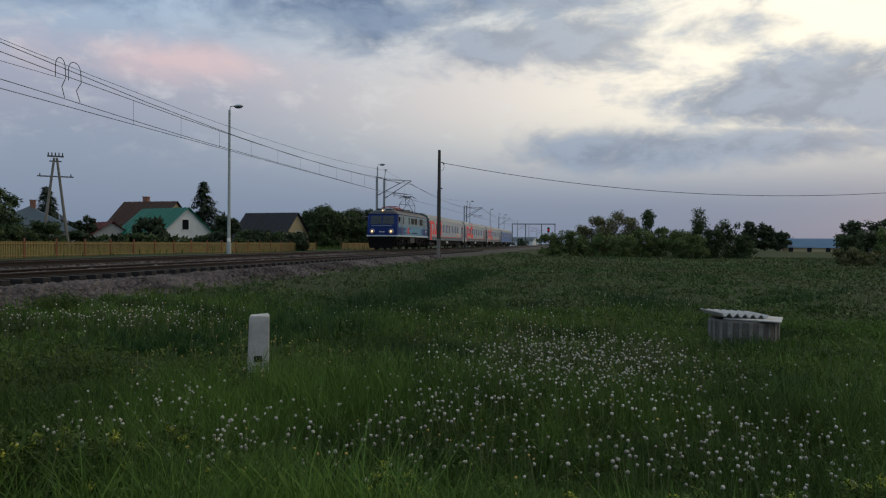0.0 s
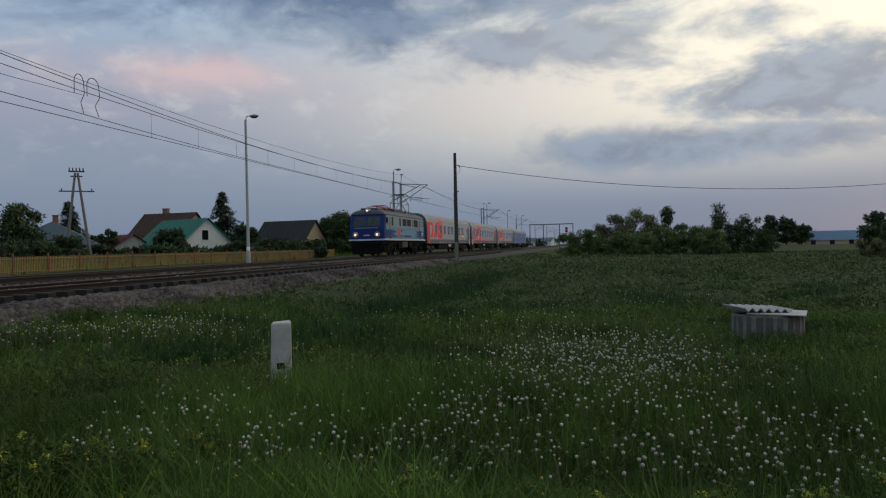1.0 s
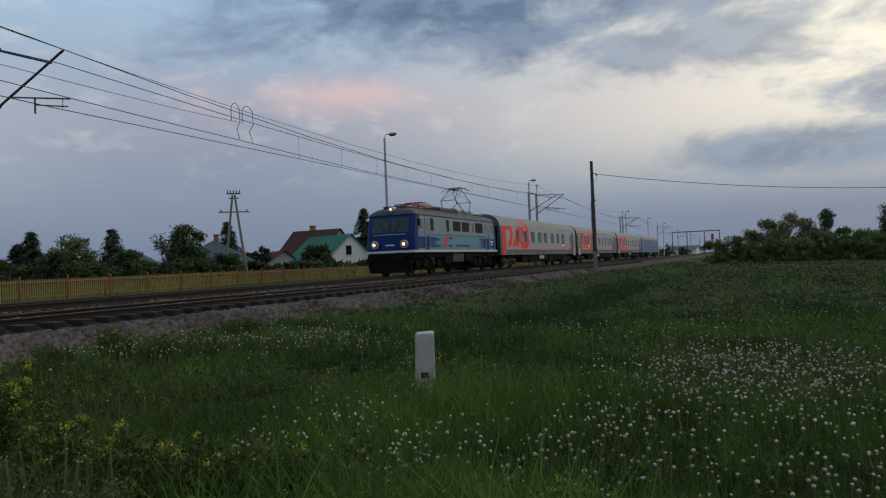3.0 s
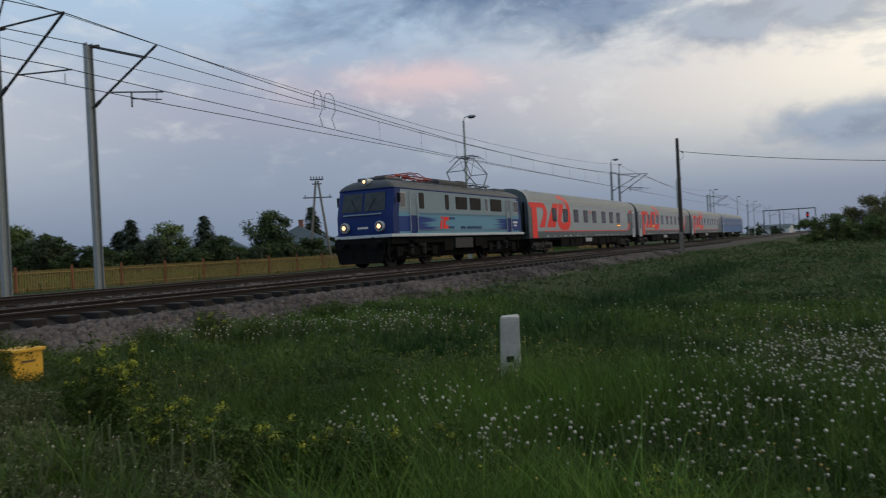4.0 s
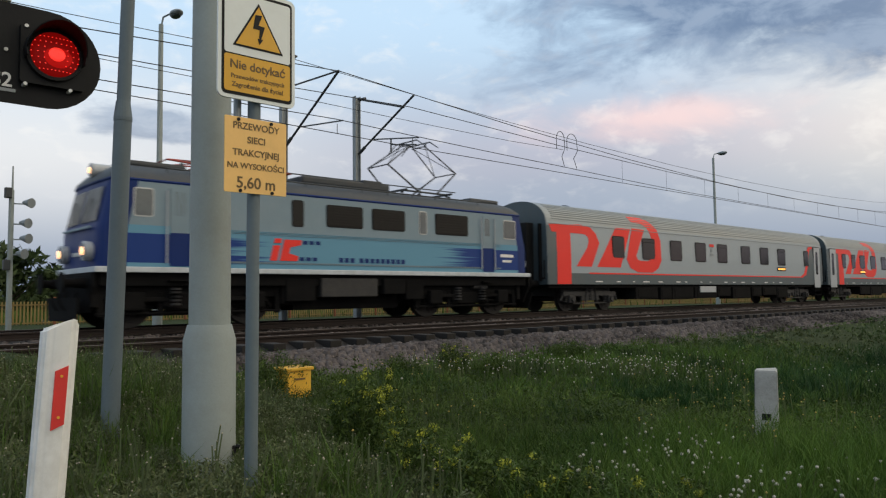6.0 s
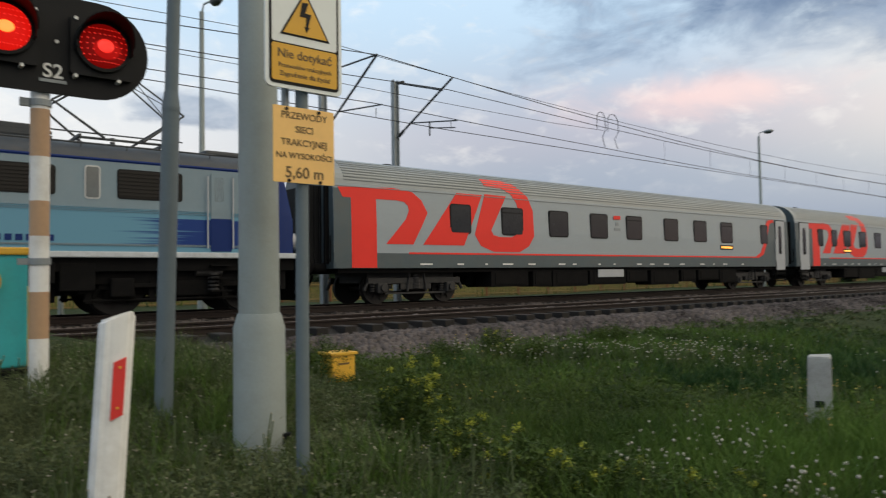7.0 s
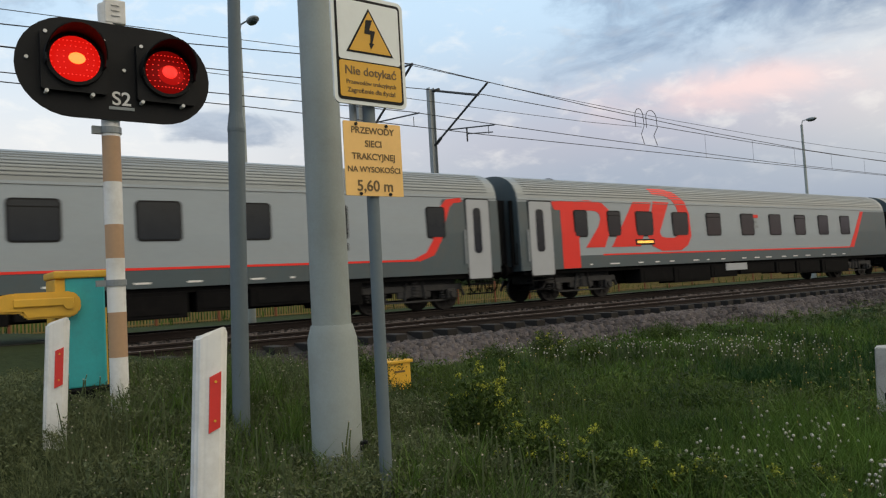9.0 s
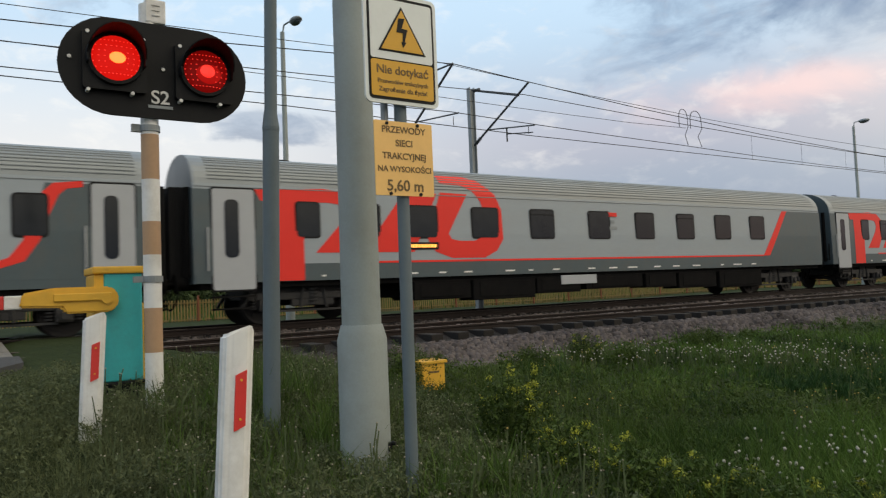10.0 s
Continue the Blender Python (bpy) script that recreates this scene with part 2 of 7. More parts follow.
M_ASPHALT = mat("asphalt", (0.05, 0.05, 0.052), 0.9, var=0.25, scale=2, fine=90, bump=0.4)
M_GALV = mat("galvanised_steel", (0.24, 0.265, 0.28), 0.5, 0.3, var=0.16, scale=5, fine=60, bump=0.05, dirt=(0.20, 0.21, 0.21), dirt_amt=0.4)
M_POLEGREY = mat("pale_grey_pole_paint", (0.26, 0.295, 0.29), 0.6, 0.0, var=0.1, scale=3, fine=70, bump=0.08, dirt=(0.20, 0.21, 0.19), dirt_amt=0.5)
M_DARKPOLE = mat("blue_grey_pole_paint", (0.112, 0.145, 0.165), 0.6, 0.1, var=0.12, scale=4, fine=60, bump=0.06)
M_LATTICE = mat("dark_steel", (0.055, 0.06, 0.065), 0.6, 0.4, var=0.2)
M_WIRE = mat("wire", (0.035, 0.035, 0.04), 0.5, 0.6, bump=0)
M_WOODPOLE = mat("tarred_pole", (0.045, 0.038, 0.034), 0.9, var=0.3, streak=(1, 1, 0.1), bump=0.3)
M_WHITE = mat("white_paint", (0.74, 0.74, 0.73), 0.5, var=0.07, scale=4, fine=30, bump=0.05, dirt=(0.36, 0.33, 0.28), dirt_amt=0.45)
M_SIGNWHITE = mat("enamel_white", (0.72, 0.76, 0.76), 0.4, var=0.04, bump=0.02, dirt=(0.50, 0.52, 0.50), dirt_amt=0.15)
M_RED = mat("red_paint", (0.62, 0.035, 0.03), 0.45, var=0.1, bump=0.03)
M_FADED = mat("faded_red_brown_paint", (0.43, 0.27, 0.16), 0.6, var=0.12, bump=0.05)
M_SIGNYEL = mat("sign_yellow", (0.66, 0.35, 0.02), 0.45, var=0.05, bump=0.02)
M_PLATEYEL = mat("plate_yellow", (0.86, 0.52, 0.17), 0.45, var=0.05, bump=0.02, dirt=(0.66, 0.40, 0.14), dirt_amt=0.25)
M_BLACK = mat("black_paint", (0.006, 0.0065, 0.008), 0.6, var=0.2, bump=0.04, spec=0.25)
M_LETTER = mat("faded_lettering", (0.14, 0.085, 0.03), 0.6, var=0.3, bump=0)
M_TEAL = mat("teal_paint", (0.025, 0.36, 0.38), 0.5, var=0.08, scale=5, bump=0.03, dirt=(0.05, 0.22, 0.22), dirt_amt=0.4)
M_BARYEL = mat("yellow_enamel", (0.72, 0.40, 0.035), 0.5, var=0.08, bump=0.04, dirt=(0.40, 0.24, 0.05), dirt_amt=0.4)
M_FENCE = mat("yellow_fence_paint", (0.215, 0.150, 0.048), 0.7, var=0.15, rnd=0.12, bump=0.05)
M_FENCERED = mat("red_fence_post", (0.19, 0.060, 0.025), 0.6, var=0.15, bump=0.05)
M_GLASS = mat("dark_glass", (0.010, 0.012, 0.015), 0.10, 0.0, var=0.3, bump=0, spec=0.35)
M_PALEGLASS = mat("pale_glass", (0.055, 0.068, 0.074), 0.12, 0.0, var=0.3, bump=0, spec=0.9)
M_LENSON = mat("lit_red_lens", (0.12, 0.004, 0.004), 0.5, var=0.2, bump=0, spec=0.1, emit=(1.0, 0.012, 0.008), power=0.46)
M_LENSDIM = mat("glowing_red_lens", (0.06, 0.003, 0.003), 0.5, var=0.2, bump=0, spec=0.1, emit=(1.0, 0.010, 0.008), power=0.10)
M_LENSCORE = mat("lamp_core", (0.8, 0.2, 0.1), 0.3, bump=0, emit=(1.0, 0.085, 0.014), power=3.2)
M_HEADLAMP = mat("lit_headlamp", (0.9, 0.8, 0.6), 0.2, bump=0, emit=(1.0, 0.50, 0.22), power=1.8)
M_DISPLAY = mat("amber_display", (0.3, 0.12, 0.02), 0.3, bump=0, emit=(1.0, 0.42, 0.08), power=1.4)
M_ALU = mat("aluminium", (0.45, 0.46, 0.47), 0.4, 0.7, var=0.1, bump=0.03)


# ---- shaping helpers ----
def box(bm, c, s, rot=None, bevel=0.0):
    """A box with its middle at c and full sizes s."""
    m = Matrix.Translation(c) @ (rot or Matrix()) @ Matrix.Diagonal((*s, 1))
    vs = bmesh.ops.create_cube(bm, size=1.0, matrix=m)["verts"]
    if bevel:
        es = list({e for v in vs for e in v.link_edges})
        bmesh.ops.bevel(bm, geom=es, offset=bevel, segments=2, affect="EDGES", profile=0.6)
    return vs


def rod(bm, a, b, r0, r1=None, seg=10, caps=True):
    a, b = Vector(a), Vector(b)
    d = b - a
    m = Matrix.Translation((a + b) / 2) @ d.to_track_quat("Z", "Y").to_matrix().to_4x4()
    return bmesh.ops.create_cone(bm, cap_ends=caps, segments=seg, radius1=r0, radius2=r0 if r1 is None else r1, depth=d.length, matrix=m)["verts"]


def ball(bm, c, r, sx=1, sy=1, sz=1, u=12, v=8):
    m = Matrix.Translation(c) @ Matrix.Diagonal((r * sx, r * sy, r * sz, 1))
    return bmesh.ops.create_uvsphere(bm, u_segments=u, v_segments=v, radius=1, matrix=m)["verts"]


def lathe(bm, prof, seg=20, c=(0, 0, 0)):
    """A turned shape from (radius, height) pairs."""
    rings = []
    for r, z in prof:
        rings.append([bm.verts.new((c[0] + r * math.cos(2 * math.pi * i / seg), c[1] + r * math.sin(2 * math.pi * i / seg), c[2] + z)) for i in range(seg)])
    for a, b in zip(rings, rings[1:]):
        for i in range(seg):
            bm.faces.new((a[i], a[(i + 1) % seg], b[(i + 1) % seg], b[i]))
    bm.faces.new(rings[0][::-1])
    bm.faces.new(rings[-1])


def slab(bm, pts, h, m=None):
    """A flat outline in the plane x = 0, given as (y, z), thickened by h towards +x."""
    a = [bm.verts.new((0, p[0], p[1])) for p in pts]
    b = [bm.verts.new((h, p[0], p[1])) for p in pts]
    fs = [bm.faces.new(a[::-1]), bm.faces.new(b)]
    k = len(pts)
    for i in range(k):
        fs.append(bm.faces.new((a[i], a[(i + 1) % k], b[(i + 1) % k], b[i])))
    bmesh.ops.recalc_face_normals(bm, faces=fs)
    if m:
        bmesh.ops.transform(bm, matrix=m, verts=a + b)


def rrect(cy, cz, w, h, r, k=4):
    pts = []
    for sx, sz, a0 in ((1, 1, 0), (-1, 1, 90), (-1, -1, 180), (1, -1, 270)):
        for i in range(k + 1):
            a = radians(a0 + 90 * i / k)
            pts.append((cy + sx * (w / 2 - r) + r * math.cos(a), cz + sz * (h / 2 - r) + r * math.sin(a)))
    return pts


def mesh_ob(name, bm, material, smooth=False):
    me = bpy.data.meshes.new(name)
    bm.to_mesh(me)
    bm.free()
    for mm in (material if isinstance(material, (list, tuple)) else [material]):
        me.materials.append(mm)
    if smooth:
        me.shade_smooth()
        me.set_sharp_from_angle(angle=radians(38))
    return new(name, me)


def part(name, bm, material, parent, label="", smooth=False):
    ob = mesh_ob(name, bm, material, smooth)
    ob.parent = parent
    if label:
        tagged(ob, label)
    return ob


def thing(name, label, category, m=None, group="", kind=""):
    ob = new(name)
    ob.empty_display_size = 0.2
    if m:
        ob.matrix_basis = m
    return tagged(ob, label, category, group, kind)


def raw(name, verts, faces, material):
    me = bpy.data.meshes.new(name)
    me.from_pydata(verts, [], faces)
    me.materials.append(material)
    return new(name, me)


def quads(name, V, material, tri=False):
    """One object from an array of separate faces, shaped (n, corners, 3)."""
    n, k = V.shape[:2]
    me = bpy.data.meshes.new(name)
    me.vertices.add(n * k)
    me.vertices.foreach_set("co", V.reshape(-1).astype(np.float32))
    me.loops.add(n * k)
    me.loops.foreach_set("vertex_index", np.arange(n * k, dtype=np.int32))
    me.polygons.add(n)
    me.polygons.foreach_set("loop_start", np.arange(0, n * k, k, dtype=np.int32))
    me.update(calc_edges=True)
    me.materials.append(material)
    return new(name, me)


def lettering(text, size, m, parent, material=None, name="lettering"):
    cu = bpy.data.curves.new(name, "FONT")
    cu.body, cu.size, cu.extrude, cu.align_x, cu.align_y = text, size, 0.0008, "CENTER", "CENTER"
    cu.offset = size * 0.014
    cu.materials.append(material or M_LETTER)
    ob = new(name, cu)
    ob.parent, ob.matrix_basis = parent, m
    return ob


def wire(name, pts, r, label, category="wire", parent=None):
    cu = bpy.data.curves.new(name, "CURVE")
    cu.dimensions, cu.bevel_depth, cu.bevel_resolution = "3D", r, 1
    sp = cu.splines.new("POLY")
    sp.points.add(len(pts) - 1)
    for p, q in zip(sp.points, pts):
        p.co = (*q, 1)
    cu.materials.append(M_WIRE)
    ob = new(name, cu)
    if parent:
        ob.parent = parent
        return ob
    return tagged(ob, label, category)


# ---- ground ----
def sst(a, b, v):
    t = np.clip((np.asarray(v, float) - a) / (b - a), 0, 1)
    return t * t * (3 - 2 * t)


RAIL_Z, FAR_X, NEAR_X, NEAR_Z = 0.90, -18.22, -12.95, 0.86


def lie(x, y):
    """The height of the ground."""
    x, y = np.asarray(x, float), np.asarray(y, float)
    z0 = 0.36 * sst(-4.0, -9.6, x) + 0.25 * sst(-13, -22, x)
    # a shallow ditch along the foot of the embankment
    z0 = z0 - 0.20 * np.exp(-((x + 5.3) / 0.9) ** 2) * sst(8.5, 12, y)
    f = (1 - sst(1.9, 4.4, y)) * (1 - sst(3, 12, x)) * sst(-45, -20, x)
    plateau = 0.50 + 0.034 * np.clip(-x, 0, 12)
    # the bank swells where the posts and the barrier drive stand
    plateau = plateau + 0.20 * sst(-3.9, -4.9, x) * (1 - sst(-6.2, -8.2, x)) * sst(-1.2, 0.0, y)
    bumps = 0.035 * np.sin(x * 0.9 + 1.3 * np.sin(y * 0.55)) * np.sin(y * 0.8 + 0.7) + 0.06 * np.sin(x * 0.21 + 2) * np.sin(y * 0.17)
    return z0 * (1 - f) + plateau * f + bumps * (1 - 0.6 * f)


def build_ground():
    def axis(a, b, step, far):
        mid = np.arange(a, b + step / 2, step)
        out = np.geomspace(1, far, 26)
        return np.concatenate([a - out[::-1], mid, b + out])
    xs, ys = axis(-34, 26, 0.6, 4000), axis(-10, 64, 0.6, 4000)
    X, Y = np.meshgrid(xs, ys)
    Z = lie(X, Y) * (1 - sst(150, 400, np.hypot(X, Y)))
    # the crossing road and the bed of the tracks are laid on top
    Z = np.where((Y < np.where(X < -8.5, 0.7, -1.1)) & (Y > -6.9) & (X < 30) & (X > -45), Z - 0.12, Z)
    nx, ny = len(xs), len(ys)
    idx = np.arange(nx * ny).reshape(ny, nx)
    faces = np.stack([idx[:-1, :-1], idx[:-1, 1:], idx[1:, 1:], idx[1:, :-1]], -1).reshape(-1, 4).tolist()
    ob = raw("ground", np.stack([X, Y, Z], -1).reshape(-1, 3).tolist(), faces, M_SOIL)
    ob.data.shade_smooth()
    tagged(ob, "dark green rough meadow ground beside the railway", "ground", kind="structure")


build_ground()


def extrude_y(bm, prof, y0, y1, n=1):
    rows = [[bm.verts.new((x, y0 + (y1 - y0) * i / n, z)) for x, z in prof] for i in range(n + 1)]
    for a, b in zip(rows, rows[1:]):
        for i in range(len(prof)):
            j = (i + 1) % len(prof)
            bm.faces.new((a[i], b[i], b[j], a[j]))
    bm.faces.new(rows[0][::-1])
    bm.faces.new(rows[-1])
    bmesh.ops.recalc_face_normals(bm, faces=bm.faces)


def build_track():
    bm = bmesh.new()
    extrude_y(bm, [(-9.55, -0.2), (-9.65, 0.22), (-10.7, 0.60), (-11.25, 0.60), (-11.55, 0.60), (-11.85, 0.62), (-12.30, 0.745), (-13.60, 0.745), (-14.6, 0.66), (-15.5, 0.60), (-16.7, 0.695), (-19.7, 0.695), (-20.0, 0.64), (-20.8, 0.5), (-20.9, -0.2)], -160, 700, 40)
    tagged(mesh_ob("shade_dark_ballast_bed", bm, M_BALLASTSHADE), "bed of dirty brown crushed stone under the tracks, coloured near black for shade", "ballast", kind="structure")
    prof = [(-0.075, -0.172), (0.075, -0.172), (0.075, -0.155), (0.012, -0.135), (0.010, -0.045), (0.036, -0.035), (0.036, -0.004), (0.030, 0.0), (-0.030, 0.0), (-0.036, -0.004), (-0.036, -0.035), (-0.010, -0.045), (-0.012, -0.135), (-0.075, -0.155)]
    for cx, cz, lab in ((NEAR_X, NEAR_Z, "rusty rail of the unwired track"), (FAR_X, RAIL_Z, "worn steel rail of the running track")):
        for s in (-1, 1):
            bm = bmesh.new()
            extrude_y(bm, [(cx + s * 0.755 + x, cz + z) for x, z in prof], -160, 700, 8)
            for f in bm.faces:
                if f.normal.z > 0.7 and f.calc_center_median().z > cz - 0.01:
                    f.material_index = 1
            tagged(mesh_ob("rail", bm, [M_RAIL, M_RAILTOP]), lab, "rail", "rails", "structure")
    # crushed stones that lie loose on the near shoulder and between the rails
    rng = np.random.default_rng(5)
    n = 27000
    y = 1.2 + (rng.random(n) ** 1.7) * 52
    # no stones from -11.4 to -12.3: the bare dark bed stands for rail shadow
    x = np.where(rng.random(n) < 0.62, -9.5 - rng.random(n) * 1.9, -12.3 - rng.random(n) * 7.8)
    keep = (np.abs(np.abs(x - NEAR_X) - 0.755) > 0.09) & (np.abs(np.abs(x - FAR_X) - 0.755) > 0.09)
    x, y = x[keep], y[keep]
    z = np.interp(x, [-20.8, -20.0, -19.7, -16.7, -15.5, -14.6, -13.60, -12.30, -11.85, -11.25, -10.7, -9.9, -9.5], [0.5, 0.64, 0.695, 0.695, 0.60, 0.66, 0.745, 0.745, 0.62, 0.60, 0.60, 0.32, 0.36])
    s = (0.024 + 0.040 * rng.random(len(x)) ** 1.5) * (1 + 0.016 * y)
    octa = np.array([[1, 0.9, -0.4], [-1, 1, -0.4], [-0.9, -1, -0.4], [1, -1, -0.4], [0.6, 0.55, 0.75], [-0.6, 0.6, 0.75], [-0.55, -0.6, 0.75], [0.6, -0.6, 0.75]])
    tri = np.array([[4, 5, 6], [4, 6, 7], [0, 1, 5], [0, 5, 4], [1, 2, 6], [1, 6, 5], [2, 3, 7], [2, 7, 6], [3, 0, 4], [3, 4, 7]])
    V = octa[None] * (0.6 + 0.7 * rng.random((len(x), 8, 3)))
    a = rng.random(len(x)) * 6.28
    c_, s_ = np.cos(a)[:, None], np.sin(a)[:, None]
    V = np.stack([V[..., 0] * c_ - V[..., 1] * s_, V[..., 0] * s_ + V[..., 1] * c_, V[..., 2]], -1) * s[:, None, None]
    V += np.stack([x, y, z], -1)[:, None]
    me = bpy.data.meshes.new("crushed_stone")
    k = len(x)
    me.vertices.add(k * 8)
    me.vertices.foreach_set("co", V.reshape(-1).astype(np.float32))
    F = (tri[None] + 8 * np.arange(k)[:, None, None]).reshape(-1)
    me.loops.add(len(F))
    me.loops.foreach_set("vertex_index", F.astype(np.int32))
    me.polygons.add(len(F) // 3)
    me.polygons.foreach_set("loop_start", np.arange(0, len(F), 3, dtype=np.int32))
    me.update(calc_edges=True)
    me.materials.append(M_STONE)
    tagged(new("crushed_stone", me), "loose grey brown crushed stones on the track shoulder", "ballast", kind="stuff")


build_track()


def build_road():
    bm = bmesh.new()
    pts = [(30, 0.52), (0.5, 0.54), (-4, 0.66), (-8.5, 0.79), (-9.5, 0.83), (-11.0, 0.88), (-12.1, 0.895)]
    edge = lambda x: -1.3 + 1.75 * float(sst(-8.5, -10.5, x))
    top = [[bm.verts.new((x, (-6.6, -3.6, edge(x))[j], z)) for x, z in pts] for j in range(3)]
    for a, b in zip(top, top[1:]):
        for i in range(len(pts) - 1):
            bm.faces.new((a[i], a[i + 1], b[i + 1], b[i]))
    r = bmesh.ops.extrude_face_region(bm, geom=list(bm.faces))
    bmesh.ops.translate(bm, vec=(0, 0, -0.25), verts=[v for v in r["geom"] if isinstance(v, bmesh.types.BMVert)])
    bmesh.ops.recalc_face_normals(bm, faces=bm.faces)
    tagged(mesh_ob("road", bm, M_ASPHALT), "dark asphalt road climbing to the level crossing", "road", kind="structure")
    bm = bmesh.new()
    box(bm, (-32, -3.3, 0.72), (23, 6.6, 0.34))
    tagged(mesh_ob("road", bm, M_ASPHALT), "dark asphalt road beyond the level crossing", "road", kind="structure")
    for x0, x1 in ((-13.62, -12.28), (-17.4, -13.8), (-18.85, -17.6), (-20.4, -19.1)):
        for j in range(4):
            bm = bmesh.new()
            box(bm, ((x0 + x1) / 2, -0.4 - 1.6 * j, 0.80), (abs(x1 - x0) - 0.1, 1.58, 0.16), bevel=0.015)
            tagged(mesh_ob("crossing_panel", bm, M_OLDCONC), "worn grey concrete panel of the level crossing", "crossing panel", "crossing panels", "structure")


build_road()

# ---- train ----
M_CARGREY = mat("pale_grey_car_paint", (0.295, 0.340, 0.380), 0.42, 0.0, var=0.05, scale=0.7, fine=8, bump=0.02, dirt=(0.30, 0.30, 0.29), dirt_amt=0.25, streak=(1, 0.5, 1.5))
M_CARDARK = mat("dark_grey_car_paint", (0.060, 0.086, 0.100), 0.42, 0.0, var=0.1, scale=0.8, fine=8, bump=0.02, dirt=(0.10, 0.09, 0.075), dirt_amt=0.35)
M_CARRED = mat("red_car_paint", (0.80, 0.040, 0.030), 0.5, 0.0, var=0.06, scale=0.8, bump=0.02, spec=0.25)
M_ROOF = mat("silver_grey_roof", (0.235, 0.262, 0.280), 0.45, 0.2, var=0.1, scale=0.8, fine=10, bump=0.03, dirt=(0.20, 0.20, 0.19), dirt_amt=0.4, streak=(1, 0.3, 1))
M_UNDER = mat("grimy_underframe", (0.0075, 0.0075, 0.008), 0.9, 0.0, var=0.35, scale=2, fine=25, bump=0.2, dirt=(0.016, 0.014, 0.013), dirt_amt=0.5, spec=0.08)
M_BOGIE = mat("dusty_bogie_steel", (0.026, 0.026, 0.028), 0.65, 0.2, var=0.4, scale=3, fine=25, bump=0.2, dirt=(0.055, 0.050, 0.045), dirt_amt=0.5)
M_RUBBER = mat("black_rubber", (0.012, 0.012, 0.013), 0.7, var=0.2, scale=4, bump=0.1, spec=0.2)
M_DOORGREY = mat("light_door_paint", (0.38, 0.40, 0.43), 0.4, var=0.05, scale=2, bump=0.02)
M_WHEEL = mat("wheel_steel", (0.014, 0.012, 0.012), 0.7, 0.2, var=0.3, bump=0.1)
M_BLUECAR = mat("blue_car_paint", (0.035, 0.12, 0.33), 0.4, var=0.08, scale=0.8, bump=0.02)
M_LOCOGREY = mat("grey_blue_loco_paint", (0.185, 0.255, 0.305), 0.5, spec=0.3, var=0.06, scale=1.0, fine=12, bump=0.02, dirt=(0.25, 0.29, 0.32), dirt_amt=0.3)
M_LOCOBLUE = mat("deep_blue_loco_paint", (0.004, 0.022, 0.125), 0.5, spec=0.2, var=0.1, scale=1.2, bump=0.02)
M_LOCOROOF = mat("dark_loco_roof", (0.030, 0.036, 0.044), 0.6, var=0.25, scale=2, bump=0.08, dirt=(0.07, 0.06, 0.05), dirt_amt=0.4)
M_GRILLE = mat("dark_grille", (0.020, 0.018, 0.017), 0.7, var=0.2, bump=0.1, spec=0.25)
M_PANTORED = mat("red_oxide_paint", (0.32, 0.04, 0.03), 0.6, var=0.2, bump=0.05)


def streaked():
    """Deep blue at both ends breaking up into pale blue in long level streaks."""
    mt = bpy.data.materials.new("streaked_blue_paint")
    mt.use_nodes = True
    nt = mt.node_tree
    N, K = nt.nodes.new, nt.links.new
    b = nt.nodes["Principled BSDF"]
    tc, sp, mp, n = N("ShaderNodeTexCoord"), N("ShaderNodeSeparateXYZ"), N("ShaderNodeMapping"), N("ShaderNodeTexNoise")
    K(tc.outputs["Object"], sp.inputs[0])
    K(tc.outputs["Object"], mp.inputs[0])
    mp.inputs["Scale"].default_value = (0.1, 0.16, 13)
    K(mp.outputs[0], n.inputs["Vector"])
    n.inputs["Scale"].default_value, n.inputs["Detail"].default_value = 1.0, 2
    d = N("ShaderNodeMath")
    d.operation = "SUBTRACT"
    K(sp.outputs[1], d.inputs[0])
    d.inputs[1].default_value = 8.2
    a = N("ShaderNodeMath")
    a.operation = "ABSOLUTE"
    K(d.outputs[0], a.inputs[0])
    s = N("ShaderNodeMath")
    s.operation = "MULTIPLY_ADD"
    K(n.outputs["Fac"], s.inputs[0])
    s.inputs[1].default_value = 5.0
    K(a.outputs[0], s.inputs[2])
    r = N("ShaderNodeMapRange")
    K(s.outputs[0], r.inputs["Value"])
    r.inputs["From Min"].default_value, r.inputs["From Max"].default_value = 5.7, 6.5
    # pale bands run level above and below the streaks
    dz, az_, band, mu = (N("ShaderNodeMath") for _ in range(4))
    dz.operation, az_.operation, band.operation, mu.operation = "SUBTRACT", "ABSOLUTE", "LESS_THAN", "MULTIPLY"
    K(sp.outputs[2], dz.inputs[0])
    dz.inputs[1].default_value = 1.835
    K(dz.outputs[0], az_.inputs[0])
    K(az_.outputs[0], band.inputs[0])
    band.inputs[1].default_value = 0.335
    K(band.outputs[0], mu.inputs[0])
    K(r.outputs[0], mu.inputs[1])
    mx = N("ShaderNodeMix")
    mx.data_type = "RGBA"
    K(mu.outputs[0], mx.inputs[0])
    mx.inputs[6].default_value, mx.inputs[7].default_value = (0.115, 0.280, 0.400, 1), (0.006, 0.036, 0.190, 1)
    K(mx.outputs[2], b.inputs["Base Color"])
    b.inputs["Roughness"].default_value = 0.5
    b.inputs["Specular IOR Level"].default_value = 0.25
    return mt


M_STREAK = streaked()


def car_half(z):
    """Half the width of a carriage at the height z over the rail."""
    if z <= 3.2:
        return 1.42 - 0.03 * max(0, (z - 2.2))
    return 1.39 * max(0.0, 1 - ((z - 3.2) / 0.96) ** 2.3) ** 0.46


